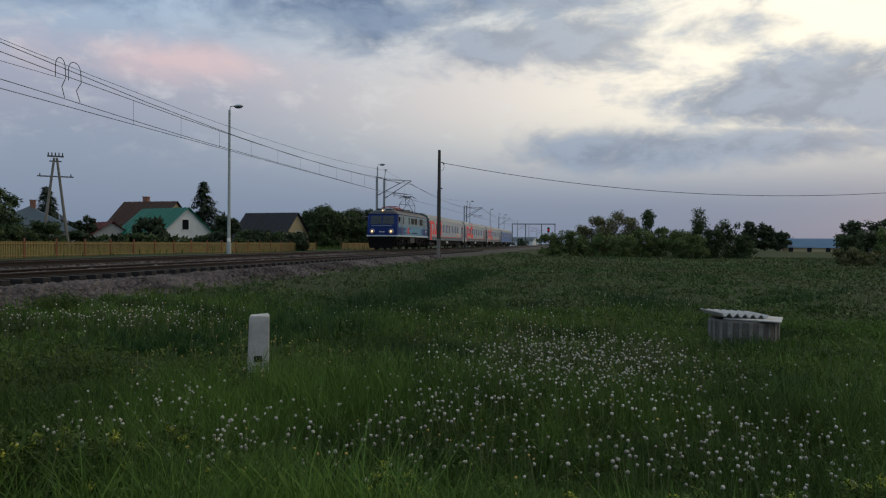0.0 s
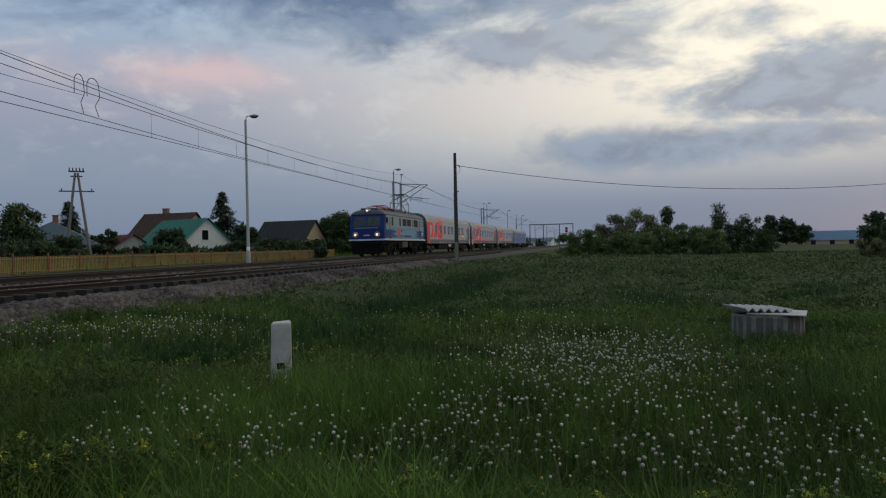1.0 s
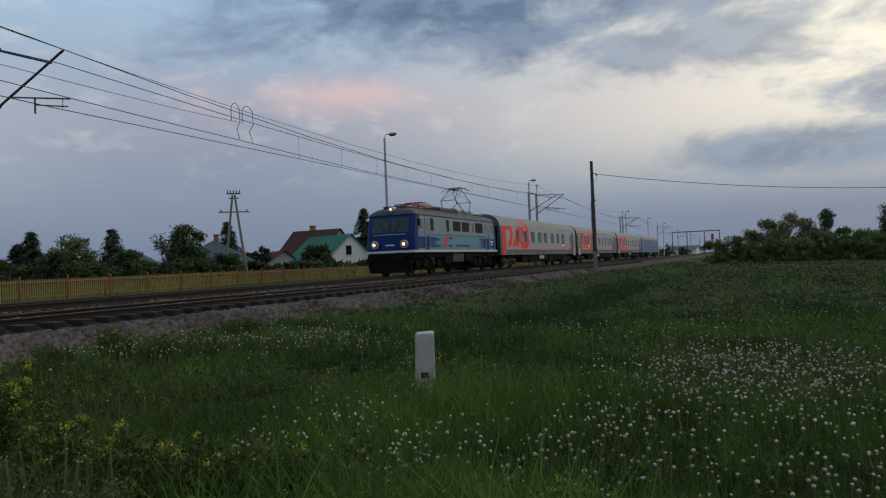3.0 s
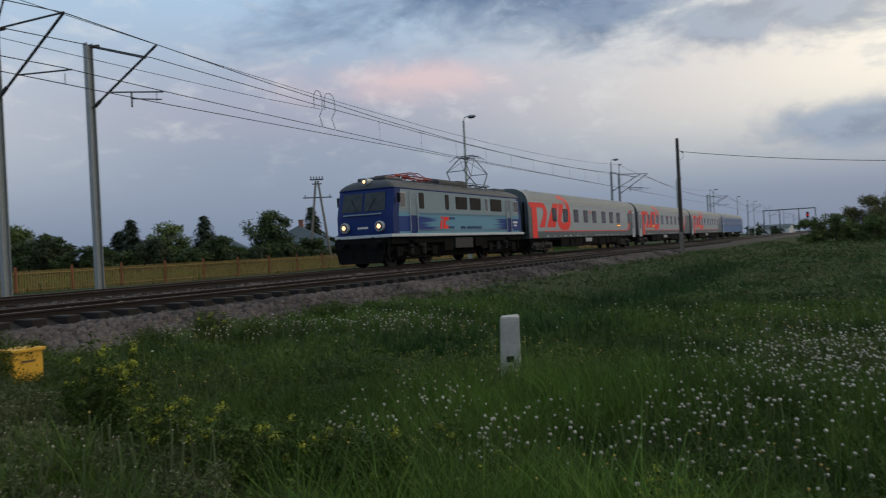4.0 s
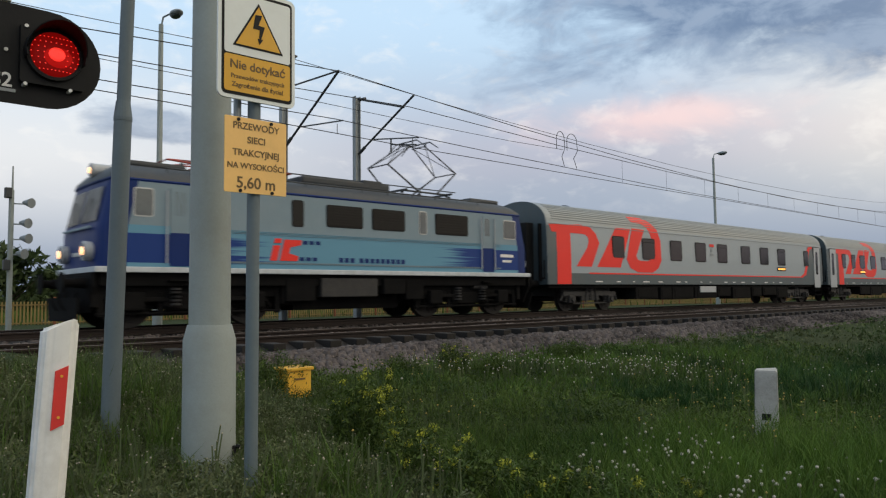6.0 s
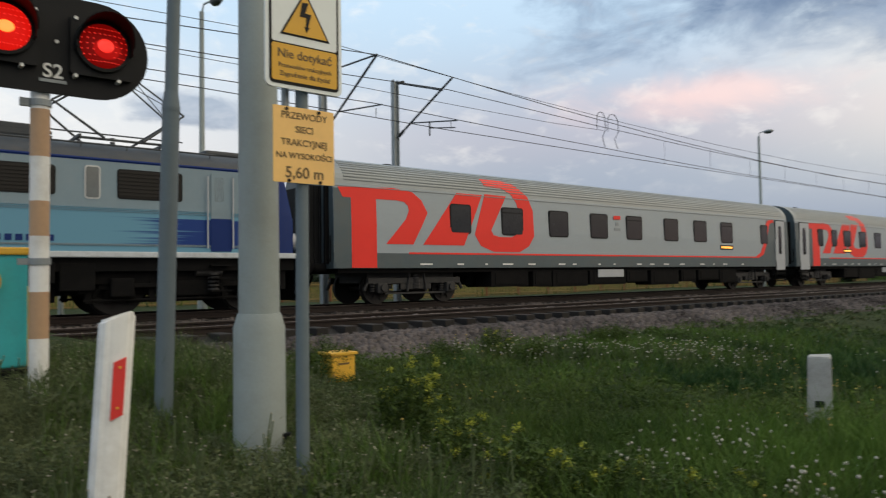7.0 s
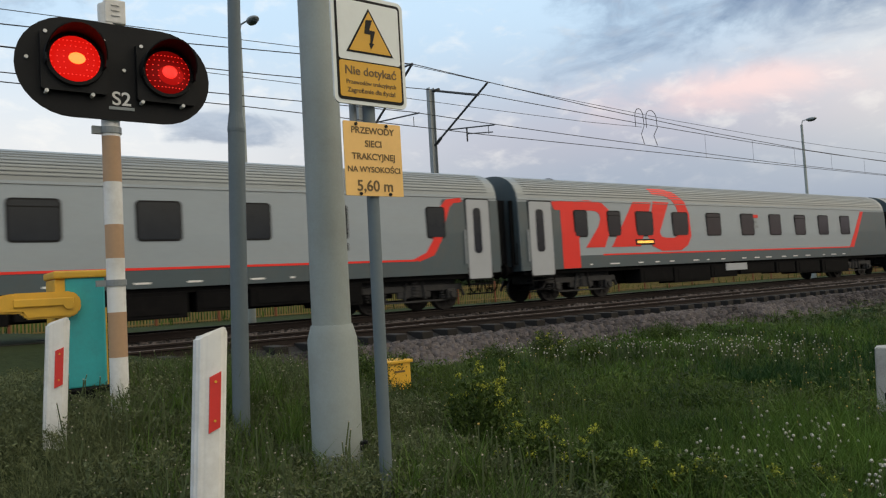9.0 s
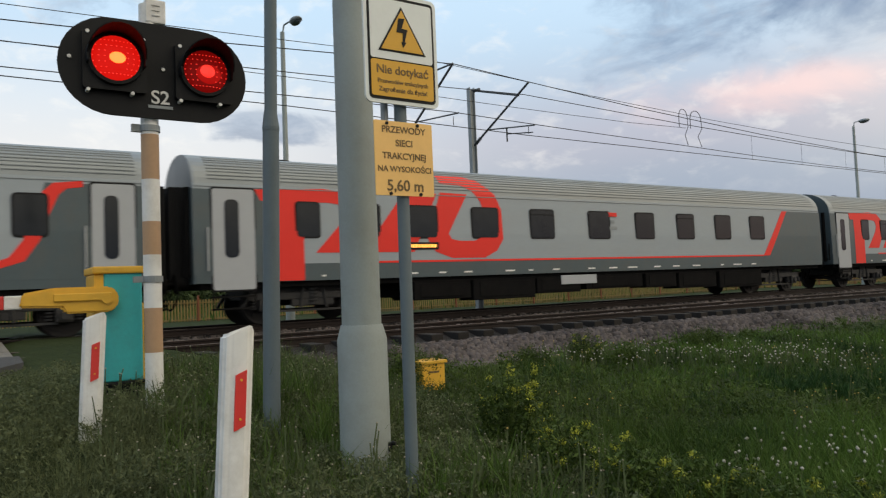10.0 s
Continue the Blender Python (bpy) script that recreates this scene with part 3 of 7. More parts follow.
def skin_panel(bm, quads4, out=0.006):
    """A thin painted shape that follows the side of the car, from outlines in (y, z)."""
    if not isinstance(quads4[0][0], tuple):
        quads4 = [quads4]
    for pts in quads4:
        bm.faces.new([bm.verts.new((0, y, z)) for y, z in pts])
    bmesh.ops.remove_doubles(bm, verts=list(bm.verts), dist=0.0005)
    for zc in (1.12, 1.44, 2.0, 2.2, 2.6, 3.2, 3.32, 3.46, 3.54, 3.66, 3.76, 3.84, 3.9):
        g = list(bm.verts) + list(bm.edges) + list(bm.faces)
        bmesh.ops.bisect_plane(bm, geom=g, plane_co=(0, 0, zc), plane_no=(0, 0, 1))
    for f in bm.faces:
        f.normal_update()
        if f.normal.x < 0:
            f.normal_flip()
    r = bmesh.ops.extrude_face_region(bm, geom=list(bm.faces))
    front = {v for v in r["geom"] if isinstance(v, bmesh.types.BMVert)}
    for v in bm.verts:
        v.co.x = car_half(v.co.z) + (out if v in front else -0.004)
    bmesh.ops.recalc_face_normals(bm, faces=bm.faces)


def ribbon(o, i):
    return [[a, b, d, c] for a, b, c, d in zip(o, o[1:], i, i[1:])]


def wheelset(parent, y, r, name="wheelset"):
    bm = bmesh.new()
    for s in (-1, 1):
        rod(bm, (s * 0.69, 0, 0), (s * 0.83, 0, 0), r, r, 28)
        rod(bm, (s * 0.67, 0, 0), (s * 0.71, 0, 0), r + 0.03, r + 0.03, 28)
        for i in range(8):
            a = i * math.pi / 4
            box(bm, (s * 0.85, 0.55 * r * math.cos(a), 0.55 * r * math.sin(a)), (0.03, 0.5 * r, 0.07), Matrix.Rotation(a, 4, "X"))
        rod(bm, (s * 0.83, 0, 0), (s * 1.0, 0, 0), 0.11, 0.11, 12)
    rod(bm, (-0.9, 0, 0), (0.9, 0, 0), 0.08, 0.08, 10)
    ob = part(name, bm, M_WHEEL, parent)
    ob.matrix_basis = pose(0, y, r)
    return ob


def bogie(parent, yc, base, r, steel=None):
    bm = bmesh.new()
    for s in (-1, 1):
        x = s * 1.02
        box(bm, (x, yc, 0.66), (0.14, base + 0.9, 0.18), bevel=0.03)
        box(bm, (x, yc, 0.50), (0.12, base * 0.45, 0.20), bevel=0.03)
        for d in (-1, 1):
            box(bm, (x + s * 0.05, yc + d * base / 2, r), (0.22, 0.34, 0.30), bevel=0.05)
            rod(bm, (x + s * 0.16, yc + d * base / 2, r), (x + s * 0.22, yc + d * base / 2, r), 0.10, 0.09, 14)
            for k in (-1, 1):
                yy = yc + d * base / 2 + k * 0.27
                for i in range(4):
                    rod(bm, (x, yy, 0.36 + 0.07 * i), (x, yy, 0.395 + 0.07 * i), 0.085, 0.085, 10)
            rod(bm, (x + s * 0.08, yc + d * 0.35, 0.35), (x + s * 0.08, yc + d * 0.25, 0.95), 0.04, 0.04, 8)
        for i in range(5):
            rod(bm, (x, yc, 0.44 + 0.09 * i), (x, yc, 0.49 + 0.09 * i), 0.14, 0.14, 12)
        box(bm, (x, yc, 0.30), (0.10, base * 0.9, 0.05))
        rod(bm, (x, yc - base / 2 - 0.55, 0.40), (x, yc - base / 2 - 0.35, 0.75), 0.05, 0.05, 8)
        rod(bm, (x, yc + base / 2 + 0.55, 0.40), (x, yc + base / 2 + 0.35, 0.75), 0.05, 0.05, 8)
    box(bm, (0, yc, 0.66), (2.0, 0.5, 0.22))
    box(bm, (0, yc, 0.78), (1.75, base + 0.7, 0.36))
    part("bogie_frame", bm, steel or M_UNDER, parent)
    return [(wheelset(parent, yc + d * base / 2, r), yc + d * base / 2, r) for d in (-1, 1)]


def buffers(parent, y, d):
    for s in (-1, 1):
        bm = bmesh.new()
        rod(bm, (s * 0.875, y, 1.05), (s * 0.875, y + d * 0.32, 1.05), 0.13, 0.11, 14)
        rod(bm, (s * 0.875, y + d * 0.3, 1.05), (s * 0.875, y + d * 0.52, 1.05), 0.09, 0.09, 14)
        rod(bm, (s * 0.875, y + d * 0.52, 1.05), (s * 0.875, y + d * 0.57, 1.05), 0.22, 0.25, 18)
        part("buffer", bm, M_UNDER, parent)
    bm = bmesh.new()
    box(bm, (0, y + d * 0.2, 1.02), (0.10, 0.45, 0.12), bevel=0.02)
    for s in (-1, 1):
        last = None
        for i in range(9):
            p = Vector((s * (0.42 - 0.02 * i), y + d * (0.1 + 0.05 * i), 0.85 - 0.42 * math.sin(math.pi * i / 8)))
            if last:
                rod(bm, last, p, 0.025, 0.025, 6)
            last = p
    part("coupling", bm, M_UNDER, parent)


def build_car(name, label, windows, doors, panels, red_line, dark_ends, paint=None, low=None, display=None, badge=None):
    root = thing(name, label, "railway carriage", group="carriages of the train")
    paint, low = paint or M_CARGREY, low or M_CARDARK
    y0, y1 = 0.42, 25.98
    # sides, floor and ends with a rounded, ribbed roof
    zs = [1.02, 1.12, 1.44, 2.0, 2.2, 2.6, 3.2]
    prof = [(car_half(z), z) for z in zs] + [(car_half(z), z) for z in (3.32, 3.46, 3.6, 3.74, 3.86, 3.97, 4.06, 4.12, 4.157)]
    full = prof + [(-x, z) for x, z in prof[::-1]]
    bm = bmesh.new()
    rows = []
    for y, k in ((y0, 0.985), (y0 + 0.06, 1.0), (y1 - 0.06, 1.0), (y1, 0.985)):
        rows.append([bm.verts.new((x * k, y, z)) for x, z in full])
    nprof = len(full)
    for a, b in zip(rows, rows[1:]):
        for i in range(nprof):
            j = (i + 1) % nprof
            f = bm.faces.new((a[i], b[i], b[j], a[j]))
            zc = (full[i][1] + full[j][1]) / 2
            f.material_index = 1 if zc < 1.44 else (2 if zc > 3.3 or i == len(prof) - 1 else 0)
    for r in (rows[0][::-1], rows[-1]):
        f = bm.faces.new(r)
        f.material_index = 1
    bmesh.ops.recalc_face_normals(bm, faces=bm.faces)
    part("body", bm, [paint, low, M_ROOF], root)
    # roof ribs
    bm = bmesh.new()
    for z in (3.44, 3.53, 3.62, 3.70, 3.78, 3.86, 3.93, 4.00):
        for s in (-1, 1):
            box(bm, (s * (car_half(z) + 0.004), (y0 + y1) / 2, z), (0.026, y1 - y0 - 0.7, 0.018))
    part("roof_ribs", bm, M_ROOF, root)
    bm = bmesh.new()
    for s in (-1, 1):
        box(bm, (s * 1.394, (y0 + y1) / 2, 3.255), (0.02, y1 - y0 - 0.04, 0.022), bevel=0.006)
    part("gutter", bm, M_ROOF, root)
    bm = bmesh.new()
    box(bm, (0.62, y0 + 0.95, 3.95), (0.5, 1.2, 0.06), bevel=0.02)
    part("roof_hatch", bm, M_ROOF, root)
    bm = bmesh.new()
    box(bm, (0.62, y1 - 1.0, 3.95), (0.5, 1.4, 0.06), bevel=0.02)
    part("roof_hatch", bm, M_ROOF, root)
    bm = bmesh.new()
    ball(bm, (0.2, y0 + 2.6, 4.12), 0.16, 1, 1.6, 0.5)
    part("roof_vent", bm, M_UNDER, root)
    # dark painted ends
    for pts in dark_ends:
        bm = bmesh.new()
        skin_panel(bm, pts, 0.004)
        part("end_band", bm, low, root)
    for pts in panels:
        bm = bmesh.new()
        skin_panel(bm, pts, 0.009)
        part("painted_shape", bm, M_CARRED, root, "plain bright red painted shape")
    if red_line:
        bm = bmesh.new()
        skin_panel(bm, [(red_line[0], 1.42), (red_line[1], 1.42), (red_line[1], 1.475), (red_line[0], 1.475)], 0.007)
        part("stripe", bm, M_CARRED, root, "thin red stripe")
    # windows with rubber frames
    for k, (wy, ww) in enumerate(windows):
        bm = bmesh.new()
        slab(bm, rrect(wy + ww / 2, 2.51, ww, 0.91, 0.10), 0.05, Matrix.Translation((1.378, 0, 0)))
        w = part("window", bm, M_RUBBER, root)
        bm = bmesh.new()
        slab(bm, rrect(wy + ww / 2, 2.51, ww - 0.08, 0.83, 0.08), 0.012, Matrix.Translation((1.424, 0, 0)))
        part("pane", bm, M_GLASS, w)
        if k % 3 == 1:
            bm = bmesh.new()
            box(bm, (1.436, wy + ww / 2, 2.79), (0.02, ww - 0.1, 0.025))
            part("vent_bar", bm, M_RUBBER, w)
    for dy, dw in doors:
        bm = bmesh.new()
        slab(bm, rrect(dy + dw / 2, 2.03, dw + 0.07, 2.42, 0.06), 0.05, Matrix.Translation((1.372, 0, 0)))
        fr = part("door_frame", bm, M_RUBBER, root)
        bm = bmesh.new()
        slab(bm, rrect(dy + dw / 2, 2.03, dw, 2.34, 0.06), 0.05, Matrix.Translation((1.385, 0, 0)))
        d = part("door", bm, M_DOORGREY, root, "light grey carriage door")
        bm = bmesh.new()
        slab(bm, rrect(dy + dw * 0.45, 2.28, dw * 0.34, 1.35, 0.12), 0.012, Matrix.Translation((1.433, 0, 0)))
        part("pane", bm, M_GLASS, d)
        bm = bmesh.new()
        rod(bm, (1.47, dy - 0.12, 1.3), (1.47, dy - 0.12, 2.3), 0.018, 0.018, 8)
        part("handrail", bm, M_ALU, root)
        bm = bmesh.new()
        box(bm, (1.30, dy + dw / 2, 0.70), (0.25, dw, 0.04))
        box(bm, (1.34, dy + dw / 2, 0.42), (0.25, dw, 0.04))
        for s in (-1, 1):
            box(bm, (1.40, dy + dw / 2 + s * dw / 2, 0.70), (0.04, 0.03, 0.62))
        part("step", bm, M_UNDER, root)
    # gangways
    for y, d in ((y0, -1), (y1, 1)):
        bm = bmesh.new()
        for i in range(5):
            box(bm, (0, y + d * (0.04 + 0.075 * i), 2.15), (1.55 - 0.05 * (i % 2), 0.07, 2.3), bevel=0.02)
        part("gangway_bellows", bm, M_RUBBER, root)
        for s in (-1, 1):
            bm = bmesh.new()
            box(bm, (s * 1.12, y + d * 0.06, 2.2), (0.10, 0.12, 2.1), bevel=0.02)
            rod(bm, (s * 1.15, y + d * 0.06, 1.25), (s * 1.3, y + d * 0.05, 1.25), 0.02, 0.02, 6)
            rod(bm, (s * 1.3, y + d * 0.05, 1.2), (s * 1.3, y + d * 0.05, 1.9), 0.02, 0.02, 6)
            part("end_pillar", bm, M_UNDER, root)
        buffers(root, y, d)
    # underframe
    bm = bmesh.new()
    box(bm, (0, 13.2, 0.96), (2.6, 25.2, 0.14))
    box(bm, (-0.1, 13.2, 0.70), (1.1, 14.6, 0.42), bevel=0.04)
    rng = random.Random(len(windows))
    y = 6.2
    while y < 20.0:
        L = rng.uniform(0.9, 2.6)
        h = rng.uniform(0.44, 0.64)
        b2 = bmesh.new()
        box(b2, (0.95, y + L / 2, 0.92 - h / 2), (0.75, L, h), bevel=0.03)
        box(b2, (1.33, y + L / 2, 0.92 - h / 2), (0.03, L * 0.8, h * 0.7), bevel=0.01)
        part("equipment_box", b2, M_UNDER, root)
        if rng.random() < 0.6:
            b2 = bmesh.new()
            rod(b2, (0.2, y, 0.62), (0.2, y + L, 0.62), 0.22, 0.22, 12)
            part("air_tank", b2, M_UNDER, root)
        y += L + rng.uniform(0.04, 0.25)
    part("underframe", bm, M_UNDER, root)
    bm = bmesh.new()
    box(bm, (1.36, 12.2, 0.80), (0.03, 1.5, 0.28), bevel=0.01)
    part("equipment_cover", bm, M_DOORGREY, root, "pale grey equipment cover")
    bm = bmesh.new()
    for i in range(17):
        L = rng.uniform(0.1, 0.5)
        box(bm, (1.422, 3.5 + i * 1.1 + rng.uniform(0, 0.5), 1.13), (0.012, L, 0.045))
    tagged(part("stencil_marks", bm, M_WHITE, root, "small white stencil bars"), kind="stuff")
    if display:
        bm = bmesh.new()
        box(bm, (1.425, display + 0.5, 1.86), (0.03, 1.05, 0.20), bevel=0.01)
        dd = part("destination_display", bm, M_BLACK, root)
        bm = bmesh.new()
        for i in range(9):
            box(bm, (1.443, display + 0.1 + i * 0.1, 1.86), (0.006, 0.075, 0.085))
        part("lit_bars", bm, M_DISPLAY, dd, "glowing amber bars")
    if badge:
        bm = bmesh.new()
        box(bm, (1.425, badge, 2.86), (0.01, 0.40, 0.13))
        part("badge", bm, M_CARRED, root, "small red bar badge")
        bm = bmesh.new()
        box(bm, (1.425, badge, 2.62), (0.01, 0.16, 0.12))
        box(bm, (1.425, badge, 2.42), (0.01, 0.36, 0.10))
        part("badge", bm, M_ROOF, root, "small grey bar badge")
    wheels = bogie(root, 3.4, 2.5, 0.46, M_BOGIE) + bogie(root, 23.0, 2.5, 0.46, M_BOGIE)
    return root, wheels


def shapes(o, k):
    """Three bold red forms running into one another, from the offset o, k times as wide."""
    f = lambda polys: [[(o + (y - 0.6) * k, z) for y, z in p] for p in polys]
    one = [[(0.66, 1.03), (1.48, 1.03), (1.48, 2.95), (0.66, 2.95)], [(0.66, 2.95), (1.48, 2.95), (1.48, 3.27), (0.66, 3.24)], [(0.40, 2.95), (0.66, 2.95), (0.66, 3.24), (0.25, 3.22)]]
    one += ribbon([(1.48, 3.27), (2.05, 3.30), (2.75, 3.22), (3.08, 3.0), (3.30, 2.64), (3.08, 2.25), (2.75, 1.70)], [(1.48, 2.95), (2.2, 2.95), (2.45, 2.92), (2.58, 2.82), (2.62, 2.68), (2.50, 2.42), (1.80, 1.70)])
    two = [[(4.45, 3.30), (5.50, 3.30), (4.70, 1.70), (3.12, 1.70)]]
    three = ribbon([(5.65, 3.86), (6.5, 3.88), (7.05, 3.74), (7.55, 3.35), (7.78, 2.9), (7.80, 2.05), (7.55, 1.72), (7.1, 1.52), (5.95, 1.52), (5.4, 1.70), (5.15, 2.05), (5.62, 3.34)],
                   [(5.7, 3.60), (6.4, 3.58), (6.75, 3.42), (7.0, 3.15), (7.12, 2.85), (7.12, 2.3), (7.0, 2.1), (6.75, 2.0), (6.2, 2.0), (5.95, 2.05), (5.85, 2.2), (6.55, 3.32)])
    return [f(one), f(two), f(three)]


def arc_end(y, s):
    """A dark end band with a curved edge; s = 1 towards the tail."""
    return [(25.98, 1.2), (25.98, 3.19), (y + 1.0, 3.19), (y + 0.85, 2.6), (y + 0.65, 2.0), (y + 0.35, 1.62), (y - 0.1, 1.44), (y - 0.1, 1.2)]


def arc_red(y):
    return ribbon([(y - 0.1, 1.475), (y + 0.35, 1.66), (y + 0.6, 2.0), (y + 0.8, 2.6), (y + 0.95, 3.0), (y + 1.15, 3.19), (y + 1.7, 3.25)], [(y + 0.1, 1.41), (y + 0.62, 1.58), (y + 0.9, 2.0), (y + 1.1, 2.6), (y + 1.25, 2.95), (y + 1.4, 3.08), (y + 1.7, 3.12)])


car_a, wh_a = build_car("sleeping_carriage", "pale grey sleeping carriage with bold red shapes and dark ends", [(4.45, 0.85), (6.6, 0.98), (8.82, 1.0), (11.0, 1.0), (13.1, 1.0), (15.55, 1.0), (17.68, 1.0), (19.8, 1.0), (23.3, 0.66)], [(24.75, 0.85)], shapes(0.91, 0.996), (2.9, 22.9),
                        [[(0.42, 1.2), (0.42, 3.19), (0.96, 3.19), (0.96, 1.2)], arc_end(22.9, 1)], display=19.75, badge=12.55)
bm = bmesh.new()
skin_panel(bm, arc_red(22.9), 0.011)
part("painted_shape", bm, M_CARRED, car_a, "plain bright red painted shape")
W2 = [(2.85, 0.66), (4.5, 0.7), (6.0, 0.98), (8.1, 0.98), (10.25, 0.98), (12.65, 0.98), (14.8, 0.95), (16.9, 0.95), (19.0, 0.95), (21.1, 0.95)]
car_b, wh_b = build_car("sleeping_carriage", "pale grey sleeping carriage with red shapes round its windows", W2, [(0.85, 0.98)], shapes(2.2, 0.975), (4.2, 21.9),
                        [[(0.42, 1.2), (0.42, 3.19), (2.3, 3.19), (2.3, 1.2)], [(25.98, 1.2), (25.98, 3.19), (23.3, 3.19), (21.9, 1.44), (21.9, 1.2)]], display=5.95, badge=13.75)
bm = bmesh.new()
skin_panel(bm, [(21.9, 1.44), (23.3, 3.19), (23.62, 3.19), (22.3, 1.44)], 0.011)
part("painted_shape", bm, M_CARRED, car_b, "plain bright red painted shape")
car_c, wh_c = build_car("sleeping_carriage", "pale grey sleeping carriage with a red front, third in line", W2, [(0.85, 0.98)], shapes(2.2, 0.975), (4.2, 21.9),
                        [[(0.42, 1.2), (0.42, 3.19), (2.3, 3.19), (2.3, 1.2)], [(25.98, 1.2), (25.98, 3.19), (23.3, 3.19), (21.9, 1.44), (21.9, 1.2)]], display=5.95)
car_d, wh_d = build_car("sleeping_carriage", "blue carriage with a dark skirt at the tail of the train", [(3.0 + 2.1 * i, 1.0) for i in range(10)], [(0.85, 0.9), (24.7, 0.85)], [], None, [], paint=M_BLUECAR, low=M_BLUECAR)


def build_loco():
    root = thing("electric_locomotive", "blue and grey electric locomotive with lit headlamps and a raised pantograph", "locomotive")

    def plan(hw, ya, yb, cut=0.15, nose=0.10):
        r = [(-hw, ya + 0.62), (-hw, ya + cut), (-hw + 0.10, ya + cut * 0.45), (-hw + 0.36, ya + 0.035), (-0.5, ya + nose * 0.2), (0, ya), (0.5, ya + nose * 0.2), (hw - 0.36, ya + 0.035), (hw - 0.10, ya + cut * 0.45), (hw, ya + cut), (hw, ya + 0.62)]
        q = [(-hw, 0.62), (-hw, 0.30), (-hw + 0.10, 0.14), (-hw + 0.36, 0.08), (-0.5, 0.02), (0, 0), (0.5, 0.02), (hw - 0.36, 0.08), (hw - 0.10, 0.14), (hw, 0.30), (hw, 0.62)]
        return r + [(-x, yb - y) for x, y in q]

    def loft(levels, pick, name, mats, smooth=True):
        bm = bmesh.new()
        rings = []
        for z, hw, inset in levels:
            rings.append([bm.verts.new((x, y, z)) for x, y in plan(hw, 0.97 + inset, 15.28 - inset)])
        for a, b in zip(rings, rings[1:]):
            n = len(a)
            for i in range(n):
                f = bm.faces.new((a[i], a[(i + 1) % n], b[(i + 1) % n], b[i]))
                f.material_index = pick(f)
        f = bm.faces.new(rings[0][::-1])
        f = bm.faces.new(rings[-1])
        f.material_index = pick(f)
        bmesh.ops.recalc_face_normals(bm, faces=bm.faces)
        return part(name, bm, mats, root, smooth=smooth)

    end = lambda f: 1 if (f.calc_center_median().y < 2.2 or f.calc_center_median().y > 14.0) else 0
    loft([(1.40, 1.47, 0.0), (2.22, 1.47, 0.0), (2.36, 1.47, 0.03)], end, "lower_body", [M_STREAK, M_LOCOBLUE])
    loft([(2.36, 1.47, 0.03), (3.30, 1.45, 0.24), (3.36, 1.45, 0.25)], end, "upper_body", [M_LOCOGREY, M_LOCOBLUE])
    loft([(3.36, 1.45, 0.25), (3.40, 1.465, 0.22), (3.43, 1.455, 0.23)], lambda f: 0, "cant_rail", [M_LOCOBLUE])
    loft([(3.43, 1.44, 0.22), (3.52, 1.38, 0.25), (3.66, 1.20, 0.36), (3.78, 0.95, 0.55), (3.86, 0.65, 0.85), (3.89, 0.3, 1.2)], lambda f: 0, "roof", [M_LOCOROOF])
    # white sole bar and frame
    bm = bmesh.new()
    box(bm, (0, 8.10, 1.34), (3.02, 14.35, 0.13), bevel=0.02)
    part("sole_bar", bm, mat("grimy_white_paint", (0.48, 0.52, 0.56), 0.5, var=0.15, dirt=(0.25, 0.26, 0.27), dirt_amt=0.5), root, "white sole bar")
    bm = bmesh.new()
    box(bm, (0, 8.12, 1.13), (2.7, 14.1, 0.30))
    box(bm, (0, 8.12, 0.74), (1.9, 13.4, 0.56))
    box(bm, (0, 7.95, 0.60), (1.9, 3.6, 0.56))
    part("frame", bm, M_UNDER, root)
    # underfloor
    for y, L, z, h, x in ((6.75, 1.9, 0.92, 0.52, 1.15), (8.85, 0.8, 0.95, 0.45, 1.2), (5.7, 0.9, 0.86, 0.6, 1.1), (9.75, 0.7, 0.86, 0.6, 1.1)):
        for s in (-1, 1):
            bm = bmesh.new()
            box(bm, (s * x, y + L / 2, z), (0.55, L, h), bevel=0.03)
            part("battery_box", bm, M_BOGIE if L > 1.5 else M_UNDER, root)
    wheels = bogie(root, 3.35, 3.05, 0.625) + bogie(root, 12.55, 3.05, 0.625)
    for yc in (3.35, 12.55):
        for d in (-1, 1):
            for s in (-1, 1):
                bm = bmesh.new()
                box(bm, (s * 1.22, yc + d * 1.52, 0.62), (0.2, 0.5, 0.42), bevel=0.05)
                rod(bm, (s * 1.2, yc + d * 0.75, 0.5), (s * 1.2, yc + d * 0.6, 1.2), 0.07, 0.07, 10)
                box(bm, (s * 1.2, yc + d * 1.1, 0.66), (0.14, 0.9, 0.10), bevel=0.02)
                part("axle_box", bm, M_UNDER, root)
                bm = bmesh.new()
                box(bm, (s * 1.2, yc + d * 2.35, 0.85), (0.12, 0.16, 0.7), bevel=0.02)
                part("sand_pipe", bm, M_UNDER, root)
        for s in (-1, 1):
            # outer side frame with hangers, brake rods and spring housings
            bm = bmesh.new()
            box(bm, (s * 1.10, yc, 0.86), (0.10, 4.9, 0.34), bevel=0.03)
            box(bm, (s * 1.12, yc, 0.58), (0.12, 1.5, 0.36), bevel=0.04)
            for k in (-2.2, -0.85, 0.85, 2.2):
                box(bm, (s * 1.13, yc + k, 0.55), (0.09, 0.14, 0.55), bevel=0.02)
            rod(bm, (s * 1.16, yc - 2.3, 0.34), (s * 1.16, yc + 2.3, 0.34), 0.03, 0.03, 6)
            part("side_frame", bm, M_UNDER, root)
